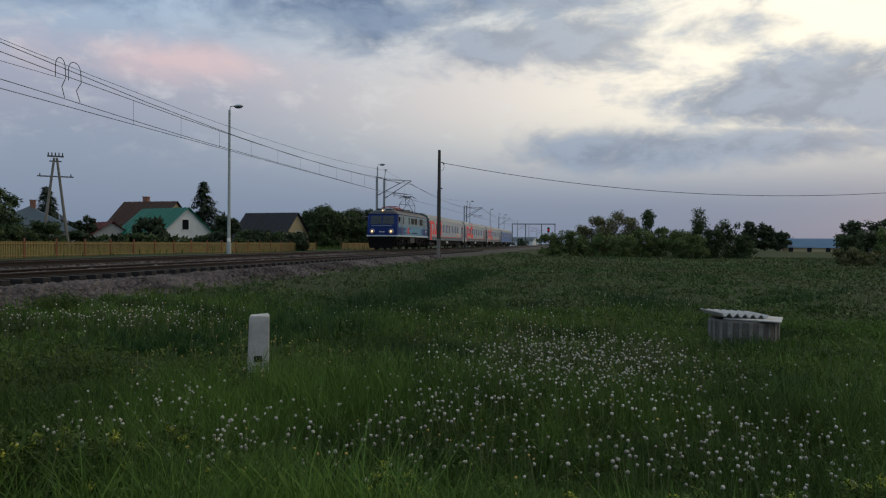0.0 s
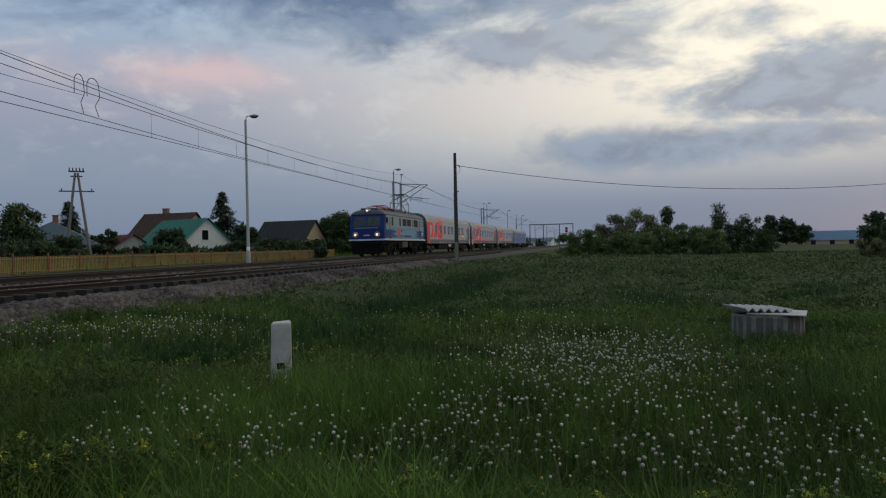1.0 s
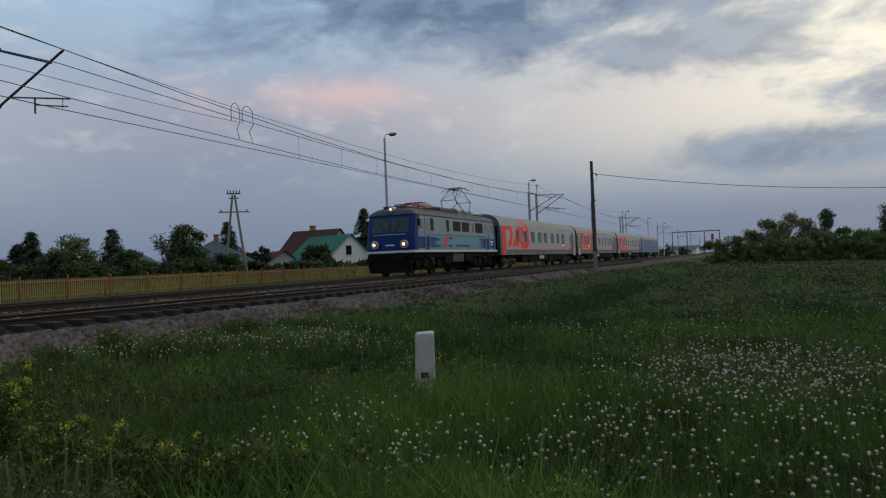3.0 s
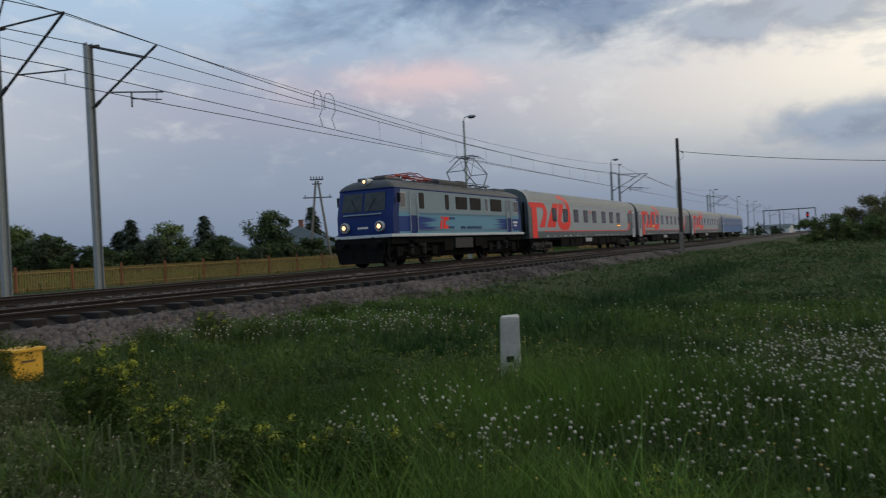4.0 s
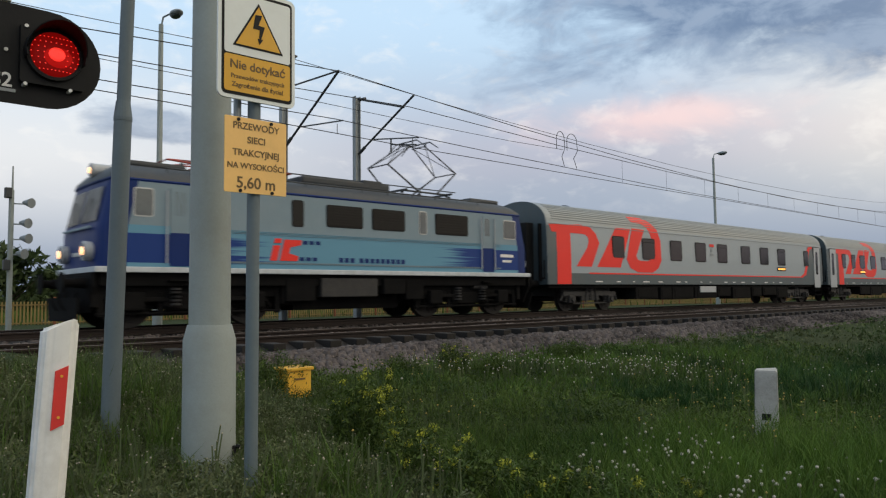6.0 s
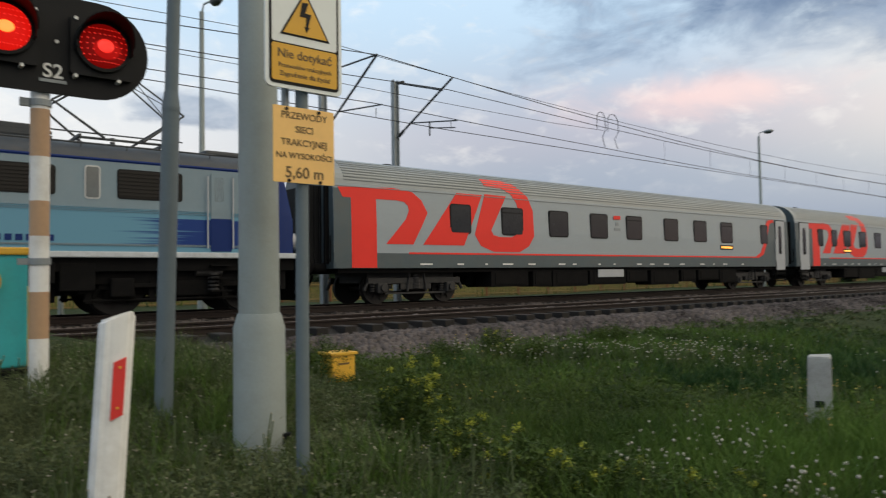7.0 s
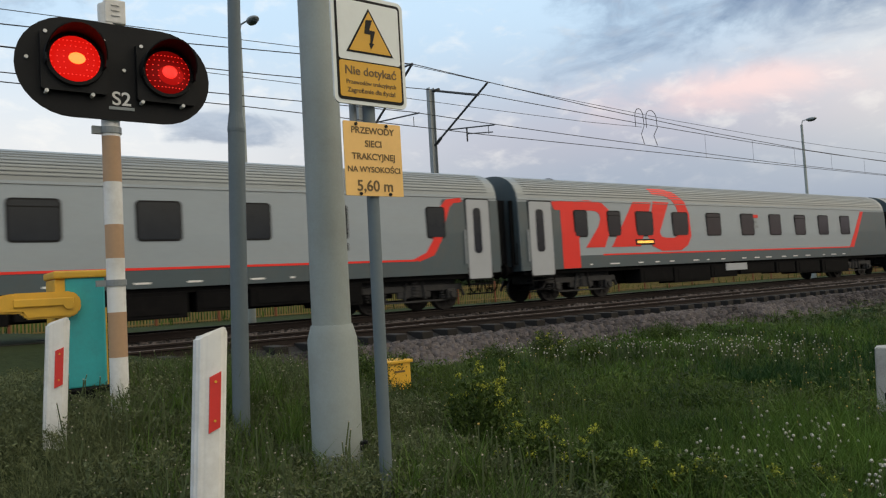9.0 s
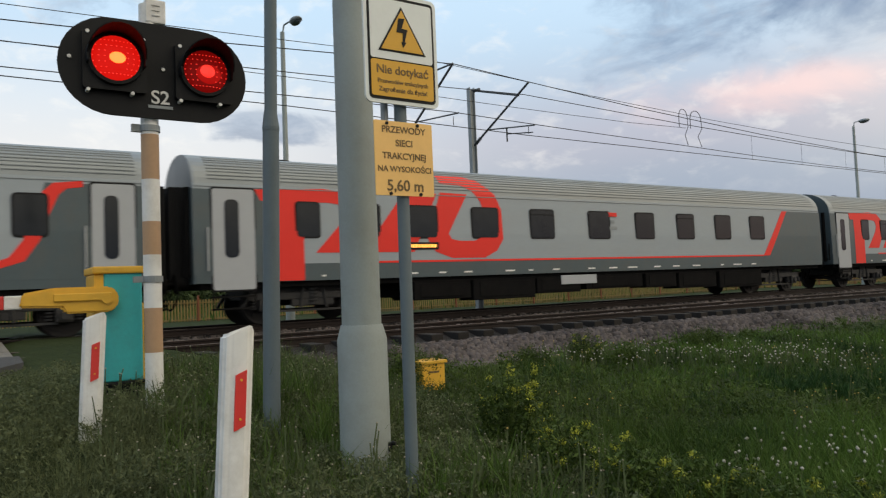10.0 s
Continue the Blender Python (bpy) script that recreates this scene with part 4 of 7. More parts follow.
            for k in (-0.55, 0.55):
                bm = bmesh.new()
                for i in range(5):
                    rod(bm, (s * 1.24, yc + k, 0.52 + 0.09 * i), (s * 1.24, yc + k, 0.57 + 0.09 * i), 0.13, 0.13, 12)
                part("spring", bm, M_BOGIE, root)
            bm = bmesh.new()
            rod(bm, (s * 1.2, yc + 0.12, 0.98), (s * 1.2, yc + 0.75, 0.98), 0.13, 0.13, 12)
            part("brake_cylinder", bm, M_BOGIE, root)
    # front: snowplough, buffers, hoses
    for y, d in ((0.97, -1), (15.28, 1)):
        buffers(root, y, d)
        bm = bmesh.new()
        slab(bm, [(-1.35, 1.28), (1.35, 1.28), (1.35, 0.95), (1.05, 0.38), (-1.05, 0.38), (-1.35, 0.95)], 0.08, Matrix.Translation((0, y + d * 0.05, 0)) @ Matrix.Rotation(radians(90), 4, "Z"))
        part("headstock", bm, M_UNDER, root)
        bm = bmesh.new()
        slab(bm, [(-1.25, 0.72), (1.25, 0.72), (1.1, 0.18), (-1.1, 0.18)], 0.05, Matrix.Translation((0, y + d * 0.32, 0)) @ Matrix.Rotation(radians(90), 4, "Z"))
        part("plough", bm, M_UNDER, root)
    # headlamps
    for sx, z, y, r, mm in ((-0.92, 1.76, 0.97, 0.215, M_HEADLAMP), (0.92, 1.76, 0.97, 0.215, M_HEADLAMP), (0.0, 3.74, 1.36, 0.17, M_HEADLAMP), (-0.98, 1.74, 15.28, 0.20, M_PALEGLASS), (0.98, 1.74, 15.28, 0.20, M_PALEGLASS)):
        d = -1 if y < 8 else 1
        bm = bmesh.new()
        rod(bm, (sx, y - d * (0.60 if z > 3 else 0.15), z), (sx, y + d * 0.10, z), r, r, 22)
        rod(bm, (sx, y + d * 0.10, z), (sx, y + d * 0.14, z), r * 1.08, r * 0.98, 22)
        h = part("headlamp", bm, M_DOORGREY, root)
        bm = bmesh.new()
        rod(bm, (sx, y + d * 0.13, z), (sx, y + d * 0.155, z), r * 0.86, r * 0.8, 22)
        part("lens", bm, M_PALEGLASS, h)
        if mm is M_HEADLAMP:
            bm = bmesh.new()
            ball(bm, (sx, y + d * 0.155, z), r * 0.46, 1, 0.3, 1)
            part("bulb", bm, mm, h, "glowing warm headlamp bulb")
    # windscreens
    for y0, d in ((0.97, 1), (15.28, -1)):
        for s in (-1, 1):
            bm = bmesh.new()
            p = [(s * 0.05, 2.44), (s * 1.14, 2.44), (s * 1.10, 3.24), (s * 0.05, 3.24)]
            vs = [bm.verts.new((x, y0 + d * (0.030 + (z - 2.36) * 0.223 - 0.015 + 0.02 * abs(x)), z)) for x, z in p]
            bm.faces.new(vs)
            bmesh.ops.solidify(bm, geom=list(bm.faces), thickness=0.02)
            bmesh.ops.recalc_face_normals(bm, faces=bm.faces)
            part("windscreen", bm, M_PALEGLASS, root)
        for s in (-1, 1):
            bm = bmesh.new()
            rod(bm, (s * 0.3, y0 + d * 0.0, 2.44), (s * 0.62, y0 + d * 0.13, 3.0), 0.012, 0.012, 6)
            part("wiper", bm, M_BLACK, root)
        bm = bmesh.new()
        box(bm, (0, y0 - d * 0.03, 2.30), (2.0, 0.05, 0.06), bevel=0.015)
        part("handrail", bm, M_LOCOGREY, root)
        bm = bmesh.new()
        for i in range(7):
            box(bm, (-0.24 + 0.08 * i, y0 - d * 0.012, 1.72), (0.05, 0.03, 0.085))
        part("number_bars", bm, M_WHITE, root, "row of white bars")
    # side windows, grilles and doors
    for s in (1, -1):
        X = lambda o: Matrix.Translation((s * o - (0.03 if s < 0 else 0), 0, 0))
        for wy, ww, z0, z1, mm, nm in ((1.73, 0.46, 2.55, 3.22, M_PALEGLASS, "cab_window"), (2.62, 0.36, 2.58, 3.22, M_PALEGLASS, "door_window"), (3.36, 0.42, 2.53, 3.25, M_GRILLE, "window"), (5.80, 0.36, 2.53, 3.25, M_GRILLE, "window"), (6.87, 1.23, 2.58, 3.20, M_GRILLE, "ventilation_grille"), (8.42, 1.23, 2.58, 3.20, M_GRILLE, "ventilation_grille"), (10.2, 0.32, 2.53, 3.25, M_PALEGLASS, "window"), (10.86, 1.42, 2.56, 3.22, M_GRILLE, "ventilation_grille"), (13.0, 0.3, 2.58, 3.22, M_PALEGLASS, "door_window"), (13.95, 0.62, 2.55, 3.2, M_PALEGLASS, "cab_window")):
            bm = bmesh.new()
            slab(bm, rrect(wy + ww / 2, (z0 + z1) / 2, ww, z1 - z0, 0.07), 0.03, X(1.445))
            w = part(nm, bm, M_RUBBER if mm is M_GRILLE else M_ALU, root)
            bm = bmesh.new()
            slab(bm, rrect(wy + ww / 2, (z0 + z1) / 2, ww - 0.06, z1 - z0 - 0.06, 0.05), 0.034, X(1.448))
            part("pane", bm, mm, w)
            if nm == "ventilation_grille" and s > 0:
                for i in range(7):
                    bm = bmesh.new()
                    box(bm, (1.485, wy + ww / 2, z0 + 0.08 + i * (z1 - z0 - 0.16) / 6), (0.02, ww - 0.08, 0.022))
                    part("slat", bm, M_GRILLE, w)
        for dy in (2.52, 12.9):
            bm = bmesh.new()
            for a in (0, 0.62):
                rod(bm, (s * 1.52, dy + a - 0.04, 1.5), (s * 1.52, dy + a - 0.04, 3.2), 0.02, 0.02, 8)
            part("handrail", bm, M_DOORGREY, root)
            bm = bmesh.new()
            slab(bm, rrect(dy + 0.3, 2.36, 0.50, 1.86, 0.05), 0.02, X(1.462))
            part("cab_door", bm, M_LOCOGREY, root)
            bm = bmesh.new()
            slab(bm, rrect(dy + 0.3, 1.82, 0.505, 0.78, 0.02), 0.022, X(1.464))
            part("door_panel", bm, M_LOCOBLUE, root)
            for z in (0.5, 0.8, 1.1):
                bm = bmesh.new()
                box(bm, (s * 1.42, dy + 0.3, z), (0.16, 0.5, 0.03))
                part("step", bm, M_UNDER, root)
        bm = bmesh.new()
        for i in range(7):
            box(bm, (s * 1.477, 8.2, 2.28 + i * 0.035 if i < 3 else 1.5 + i * 0.012), (0.012, 11.2, 0.008))
        part("side_beading", bm, M_LOCOGREY, root)
        # badge and lettering bars
        bm = bmesh.new()
        sh = lambda y, z: (5.15 + y + (z - 1.6) * 0.25, z)
        slab(bm, [sh(0, 1.62), sh(0.2, 1.62), sh(0.2, 2.02), sh(0, 2.02)], 0.012, X(1.472))
        slab(bm, [sh(0, 2.08), sh(0.2, 2.08), sh(0.2, 2.2), sh(0, 2.2)], 0.012, X(1.472))
        slab(bm, [sh(0.28, 1.62), sh(0.8, 1.62), sh(0.8, 1.75), sh(0.5, 1.82), sh(0.5, 1.98), sh(0.8, 2.05), sh(0.8, 2.18), sh(0.28, 2.18)], 0.012, X(1.472))
        part("badge", bm, M_CARRED, root, "orange red angular badge")
        bm = bmesh.new()
        for i in range(12):
            box(bm, (s * 1.475, 7.35 + i * 0.19 + (0.12 if i > 2 else 0), 1.68), (0.01, 0.13, 0.13))
        for i in range(3):
            box(bm, (s * 1.475, 6.2 + i * 0.2, 2.12), (0.01, 0.14, 0.10))
            box(bm, (s * 1.475, 6.1 + i * 0.2, 1.68), (0.01, 0.14, 0.10))
        tagged(part("lettering_bars", bm, M_LOCOBLUE, root, "row of dark blue bars"), kind="stuff")
        bm = bmesh.new()
        box(bm, (s * 1.475, 14.1, 1.98), (0.012, 0.62, 0.10))
        box(bm, (s * 1.475, 14.1, 1.80), (0.012, 0.42, 0.08))
        part("plate", bm, M_WHITE, root, "small white plate")
        bm = bmesh.new()
        box(bm, (s * 1.60, 1.45, 2.95), (0.16, 0.06, 0.42), bevel=0.02)
        part("mirror", bm, M_BLACK, root)
    # roof gear
    for y, L in ((1.75, 1.5), (13.1, 1.4)):
        bm = bmesh.new()
        box(bm, (0, y + L / 2, 3.89), (1.5, L, 0.17), bevel=0.07)
        part("roof_box", bm, M_LOCOROOF, root)
    bm = bmesh.new()
    box(bm, (0, 8.1, 3.97), (1.5, 3.1, 0.22), bevel=0.06)
    box(bm, (0, 7.4, 4.10), (0.9, 1.0, 0.12), bevel=0.04)
    box(bm, (0.5, 9.0, 4.08), (0.5, 0.7, 0.14), bevel=0.03)
    part("roof_box", bm, M_LOCOROOF, root)
    bm = bmesh.new()
    for s in (-1, 1):
        rod(bm, (s * 1.15, 2.6, 3.78), (s * 1.15, 13.2, 3.78), 0.02, 0.02, 6)
        for i in range(12):
            rod(bm, (s * 1.15, 2.6 + i * 0.95, 3.6), (s * 1.15, 2.6 + i * 0.95, 3.78), 0.012, 0.012, 5)
    rod(bm, (0.55, 3.2, 4.12), (0.55, 12.6, 4.12), 0.018, 0.018, 6)
    for i in range(8):
        y = 3.2 + i * 1.3
        for k in range(3):
            rod(bm, (0.55, y, 3.82 + 0.09 * k), (0.55, y, 3.87 + 0.09 * k), 0.055, 0.055, 8)
    part("roof_conduit", bm, M_LATTICE, root)

    def panto(yc, up, mm):
        h = 5.70 if up else 4.30
        bm = bmesh.new()
        for d in (-1, 1):
            box(bm, (0, yc + d * 0.95, 4.0), (1.7, 0.06, 0.06))
            for s in (-1, 1):
                for k in range(3):
                    rod(bm, (s * 0.6, yc + d * 0.95, 3.78 + 0.07 * k), (s * 0.6, yc + d * 0.95, 3.82 + 0.07 * k), 0.06, 0.06, 8)
        for s in (-1, 1):
            rod(bm, (s * 0.6, yc - 0.95, 4.0), (s * 0.6, yc + 0.95, 4.0), 0.03, 0.03, 6)
            for d in (-1, 1):
                knee = (s * 0.52, yc + d * (1.45 if up else 1.75), 4.78 if up else 4.12)
                rod(bm, (s * 0.75, yc + d * 0.42, 4.0), knee, 0.032, 0.026, 7)
                rod(bm, knee, (s * 0.30, yc + d * 0.28, h - 0.10), 0.024, 0.020, 7)
                rod(bm, knee, (-knee[0], knee[1], knee[2]), 0.02, 0.02, 6)
                rod(bm, knee, (-s * 0.30, yc + d * 0.28, h - 0.10), 0.012, 0.012, 5)
        rod(bm, (-0.36, yc - 0.28, h - 0.10), (0.36, yc - 0.28, h - 0.10), 0.022, 0.022, 6)
        rod(bm, (-0.36, yc + 0.28, h - 0.10), (0.36, yc + 0.28, h - 0.10), 0.022, 0.022, 6)
        pa = part("pantograph", bm, mm, root, "raised dark pantograph" if up else "folded red pantograph")
        bm = bmesh.new()
        for d in (-1, 1):
            yy = yc + d * 0.28
            rod(bm, (-0.55, yy, h), (0.55, yy, h), 0.025, 0.025, 6)
            for s in (-1, 1):
                rod(bm, (s * 0.55, yy, h), (s * 0.95, yy, h - 0.25), 0.02, 0.016, 6)
                rod(bm, (s * 0.33, yy, h - 0.10), (s * 0.33, yy, h), 0.02, 0.02, 6)
        part("contact_strip", bm, mm, pa)

    panto(4.6, False, M_PANTORED)
    panto(11.2, True, M_LATTICE)
    return root, wheels


loco, wh_l = build_loco()


def head_y(t):
    """Where the coupling behind the locomotive is at t seconds."""
    return 81.2 - 10.0 * t - 0.035 * t * t - 0.3 * max(0.0, t - 8.5) - 0.35 * math.exp(-((t - 8.1) / 0.32) ** 2)


def motions():
    for ob, off in ((loco, -15.9), (car_a, 0.0), (car_b, 26.4), (car_c, 52.8), (car_d, 79.2)):
        walk(ob, [(i / 2, pose(FAR_X, head_y(i / 2) + off, RAIL_Z)) for i in range(21)])
    for ws in (wh_l, wh_a, wh_b, wh_c, wh_d):
        for ob, y, r in ws:
            # two turns of the film's frames from key to key
            rows = []
            for i in range(151):
                t = i / 15
                rows.append((t, pose(0, y, r, -math.degrees((head_y(t) - head_y(0)) / r) * -1)))
            walk(ob, rows)


# ---- level crossing gear ----
M_LENSMID = mat("mid_red_lens", (0.06, 0.003, 0.003), 0.5, bump=0, spec=0.1, emit=(1.0, 0.010, 0.008), power=0.26)
M_LENSHOT = mat("bright_red_prism", (0.5, 0.02, 0.02), 0.3, bump=0, emit=(1.0, 0.030, 0.020), power=0.75)
def build_signal():
    root = thing("crossing_signal", "two-lamp red crossing signal on a striped post", "crossing signal", pose(-5.2, 0.90, 0.62))
    seg = [(0.0, 0.66, M_WHITE), (0.66, 0.95, M_FADED), (0.95, 1.30, M_WHITE), (1.30, 1.52, M_FADED), (1.52, 1.80, M_WHITE), (1.80, 2.10, M_FADED), (2.10, 2.98, M_WHITE)]
    for a, b, mm in seg:
        bm = bmesh.new()
        rod(bm, (0, 0, a), (0, 0, b), 0.057, 0.057, 20)
        part("post_band", bm, mm, root, smooth=True)
    bm = bmesh.new()
    rod(bm, (0, 0, 1.12), (0, 0, 1.16), 0.066, 0.066, 20)
    box(bm, (0, -0.08, 1.14), (0.03, 0.08, 0.04))
    part("clamp", bm, M_GALV, root)
    bm = bmesh.new()
    rod(bm, (0, 0, 2.12), (0, 0, 2.16), 0.066, 0.066, 20)
    box(bm, (0, -0.085, 2.14), (0.03, 0.06, 0.05))
    part("clamp", bm, M_GALV, root)
    bm = bmesh.new()
    box(bm, (0, 0.04, 2.93), (0.12, 0.13, 0.16), bevel=0.01)
    for i in range(3):
        box(bm, (0.063, 0.04, 2.90 + 0.035 * i), (0.01, 0.05, 0.008))
    part("cap_box", bm, M_WHITE, root)
    # board, a stadium of sheet steel
    bm = bmesh.new()
    cy, cz, h, w = 0.042, 2.515, 0.635, 1.185
    pts = []
    for i in range(17):
        a = radians(-90 + 180 * i / 16)
        pts.append((cy + (w / 2 - h / 2) + h / 2 * math.cos(a), cz + h / 2 * math.sin(a)))
    for i in range(17):
        a = radians(90 + 180 * i / 16)
        pts.append((cy - (w / 2 - h / 2) + h / 2 * math.cos(a), cz + h / 2 * math.sin(a)))
    slab(bm, pts, 0.02, Matrix.Translation((0.06, 0, 0)))
    board = part("backboard", bm, M_BLACK, root)
    for k, (ly, lz, mm) in enumerate(((-0.225, 2.545, M_LENSON), (0.335, 2.53, M_LENSDIM))):
        bm = bmesh.new()
        slab(bm, rrect(ly, lz - 0.01, 0.38, 0.38, 0.02), 0.05, Matrix.Translation((0.08, 0, 0)))
        hs = part("lamp_housing", bm, M_BLACK, root)
        bm = bmesh.new()
        rod(bm, (0.12, ly, lz), (0.16, ly, lz), 0.172, 0.166, 30)
        part("lens_ring", bm, M_RUBBER, hs, smooth=True)
        bm = bmesh.new()
        m = Matrix.Translation((0.15, ly, lz)) @ Matrix.Rotation(radians(90), 4, "Y")
        bmesh.ops.create_uvsphere(bm, u_segments=28, v_segments=12, radius=0.15, matrix=m @ Matrix.Diagonal((1, 1, 0.25, 1)))
        part("lens", bm, mm, hs, "lit red lens", smooth=True)
        bm = bmesh.new()
        bmesh.ops.create_uvsphere(bm, u_segments=24, v_segments=12, radius=0.098, matrix=Matrix.Translation((0.166, ly + 0.005, lz - 0.01)) @ Matrix.Rotation(radians(90), 4, "Y") @ Matrix.Diagonal((1, 1.1, 0.24, 1)))
        part("bright_zone", bm, M_LENSON if k == 0 else M_LENSMID, hs, smooth=True)
        bm = bmesh.new()
        ball(bm, (0.187, ly + 0.005, lz - 0.004), 0.042 if k == 0 else 0.05, 0.12, 1.15 if k == 0 else 1.0, 0.9)
        part("filament_glow", bm, M_LENSCORE if k == 0 else M_LENSHOT, hs)
        # bright prisms of the lens
        for i in range(7):
            bm = bmesh.new()
            zz = -0.105 + 0.035 * i
            L = math.sqrt(0.138 ** 2 - zz * zz)
            for j in range(9):
                yy = (-1 + j / 4) * L
                if abs(yy) > 0.055 or abs(zz) > 0.07:
                    box(bm, (0.1515 + 0.0375 * math.sqrt(max(0.02, 1 - (zz * zz + yy * yy) / 0.0225)), ly + yy, lz + zz), (0.004, 0.007, 0.005))
            tagged(part("prism_row", bm, M_LENSHOT, hs), kind="stuff")
        # hood
        bm = bmesh.new()
        ins, outs = [], []
        for i in range(15):
            a = radians(-15 + 210 * i / 14)
            c, s = math.cos(a), math.sin(a)
            reach = 0.10 + 0.14 * max(0, s)
            ins.append((bm.verts.new((0.10, ly + 0.168 * c, lz + 0.168 * s)), bm.verts.new((0.12 + reach, ly + 0.168 * c, lz + 0.168 * s))))
            outs.append((bm.verts.new((0.10, ly + 0.176 * c, lz + 0.176 * s)), bm.verts.new((0.12 + reach, ly + 0.176 * c, lz + 0.176 * s))))
        for A, B in zip(ins, ins[1:]):
            bm.faces.new((A[0], A[1], B[1], B[0]))
        for A, B in zip(outs, outs[1:]):
            bm.faces.new((A[0], B[0], B[1], A[1]))
        for (a0, a1), (b0, b1), (c0, c1), (d0, d1) in zip(ins, ins[1:], outs, outs[1:]):
            bm.faces.new((a1, c1, d1, b1))
        part("hood", bm, M_BLACK, hs)
        for dy, dz in ((-0.16, 0.16), (0.17, 0.15), (-0.16, -0.21), (0.10, -0.21), (-0.26, 0.0)):
            bm = bmesh.new()
            rod(bm, (0.08, ly + dy, lz + dz), (0.14 if abs(dy) < 0.2 else 0.09, ly + dy, lz + dz), 0.012, 0.012, 8)
            part("screw", bm, M_WHITE, root)
    lettering("S2", 0.125, Matrix.Translation((0.083, 0.055, 2.335)) @ pose(0, 0, 0, 90, 0, 90), root, M_WHITE)
    bm = bmesh.new()
    box(bm, (0.083, 0.055, 2.275), (0.006, 0.155, 0.02))
    part("name_strip", bm, M_GALV, root)
    return root


build_signal()


def build_barrier():
    root = thing("barrier_drive", "teal crossing barrier drive box with a yellow arm bracket", "crossing barrier", pose(-5.66, 0.745, 0.73))
    bm = bmesh.new()
    box(bm, (0, 0.02, 0.12), (0.36, 0.22, 0.44), bevel=0.01)
    box(bm, (0, 0.02, 0.345), (0.46, 0.34, 0.015))
    part("foundation", bm, M_BLACK, root)
    bm = bmesh.new()
    box(bm, (0.0, 0.015, 0.72), (0.42, 0.24, 0.73), bevel=0.012)
    part("cabinet", bm, M_TEAL, root, "teal sheet steel cabinet")
    bm = bmesh.new()
    box(bm, (0.0, -0.01, 1.105), (0.46, 0.33, 0.05), bevel=0.012)
    box(bm, (0.0, -0.13, 0.92), (0.40, 0.07, 0.32), bevel=0.012)
    box(bm, (0.0, 0.145, 0.60), (0.30, 0.02, 0.55), bevel=0.006)
    part("yellow_cover", bm, M_BARYEL, root)
    arm = thing("barrier", "lowered red and white barrier arm across the road", "barrier arm", pose(-5.44, 0.665, 1.64))
    bm = bmesh.new()
    prof = [(0.06, 0.0), (0.045, 0.055), (0.0, 0.085), (-0.33, 0.085), (-0.5, 0.055), (-0.52, -0.035), (-0.28, -0.045), (-0.26, -0.085), (0.0, -0.085), (0.045, -0.055)]
    slab(bm, prof, 0.11, Matrix.Translation((-0.05, 0, 0)))
    bmesh.ops.bevel(bm, geom=list(bm.edges), offset=0.012, segments=2, affect="EDGES")
    br = part("bracket", bm, M_BARYEL, arm, "yellow painted bracket")
    bm = bmesh.new()
    box(bm, (0.068, -0.16, 0.02), (0.02, 0.34, 0.05), bevel=0.006)
    rod(bm, (0.05, -0.02, 0), (0.08, -0.02, 0), 0.03, 0.03, 12)
    part("cover_strip", bm, M_BARYEL, br)
    y = -0.5
    k = 0
    while y > -6.0:
        L = 0.10 if k == 0 else 0.20 if k < 3 else 0.55
        bm = bmesh.new()
        box(bm, (0, y - L / 2, 0.0), (0.05, L, 0.085), bevel=0.008)
        part("boom_band", bm, M_WHITE if k % 2 == 0 else M_RED, arm)
        y -= L
        k += 1


build_barrier()


def build_guide_post(m, label):
    root = thing("guide_post", label, "guide post", m, "roadside guide posts")
    bm = bmesh.new()
    w = 0.059
    bot = [(-0.035, -w), (0.022, -w * 0.98), (0.040, -w * 0.55), (0.042, w * 0.6), (0.022, w), (-0.035, w)]
    def crown(y):
        return 0.035 * (y / w) - 0.025 * max(0, (y / w) - 0.35) ** 2 * 4
    rings = []
    for z in (0, 0.93, 1.035):
        rings.append([bm.verts.new((x, y, z + (crown(y) if z > 1.0 else 0))) for x, y in bot])
    for a, b in zip(rings, rings[1:]):
        for i in range(6):
            bm.faces.new((a[i], a[(i + 1) % 6], b[(i + 1) % 6], b[i]))
    bm.faces.new(rings[0][::-1])
    bm.faces.new(rings[-1])
    bmesh.ops.bevel(bm, geom=[e for e in bm.edges], offset=0.010, segments=3, affect="EDGES")
    part("post", bm, M_WHITE, root, smooth=True)
    bm = bmesh.new()
    slab(bm, [(-0.016, 0.645), (0.026, 0.665), (0.026, 0.872), (-0.016, 0.852)], 0.008, Matrix.Translation((0.040, 0, 0)))
    r = part("reflector", bm, M_RED, root, "red reflector plate")
    for z in (0.69, 0.835):
        bm = bmesh.new()
        rod(bm, (0.044, 0.005, z), (0.0515, 0.005, z), 0.005, 0.005, 8)
        part("rivet", bm, M_BARYEL, r)
    return root


build_guide_post(pose(-2.91, 0.692, 0.48, -3.4, 0, 0), "white plastic guide post with a red reflector, leaning in long grass")
build_guide_post(pose(-4.75, 0.440, 0.53, -3.0, 0, 0), "white plastic guide post beside the barrier drive")


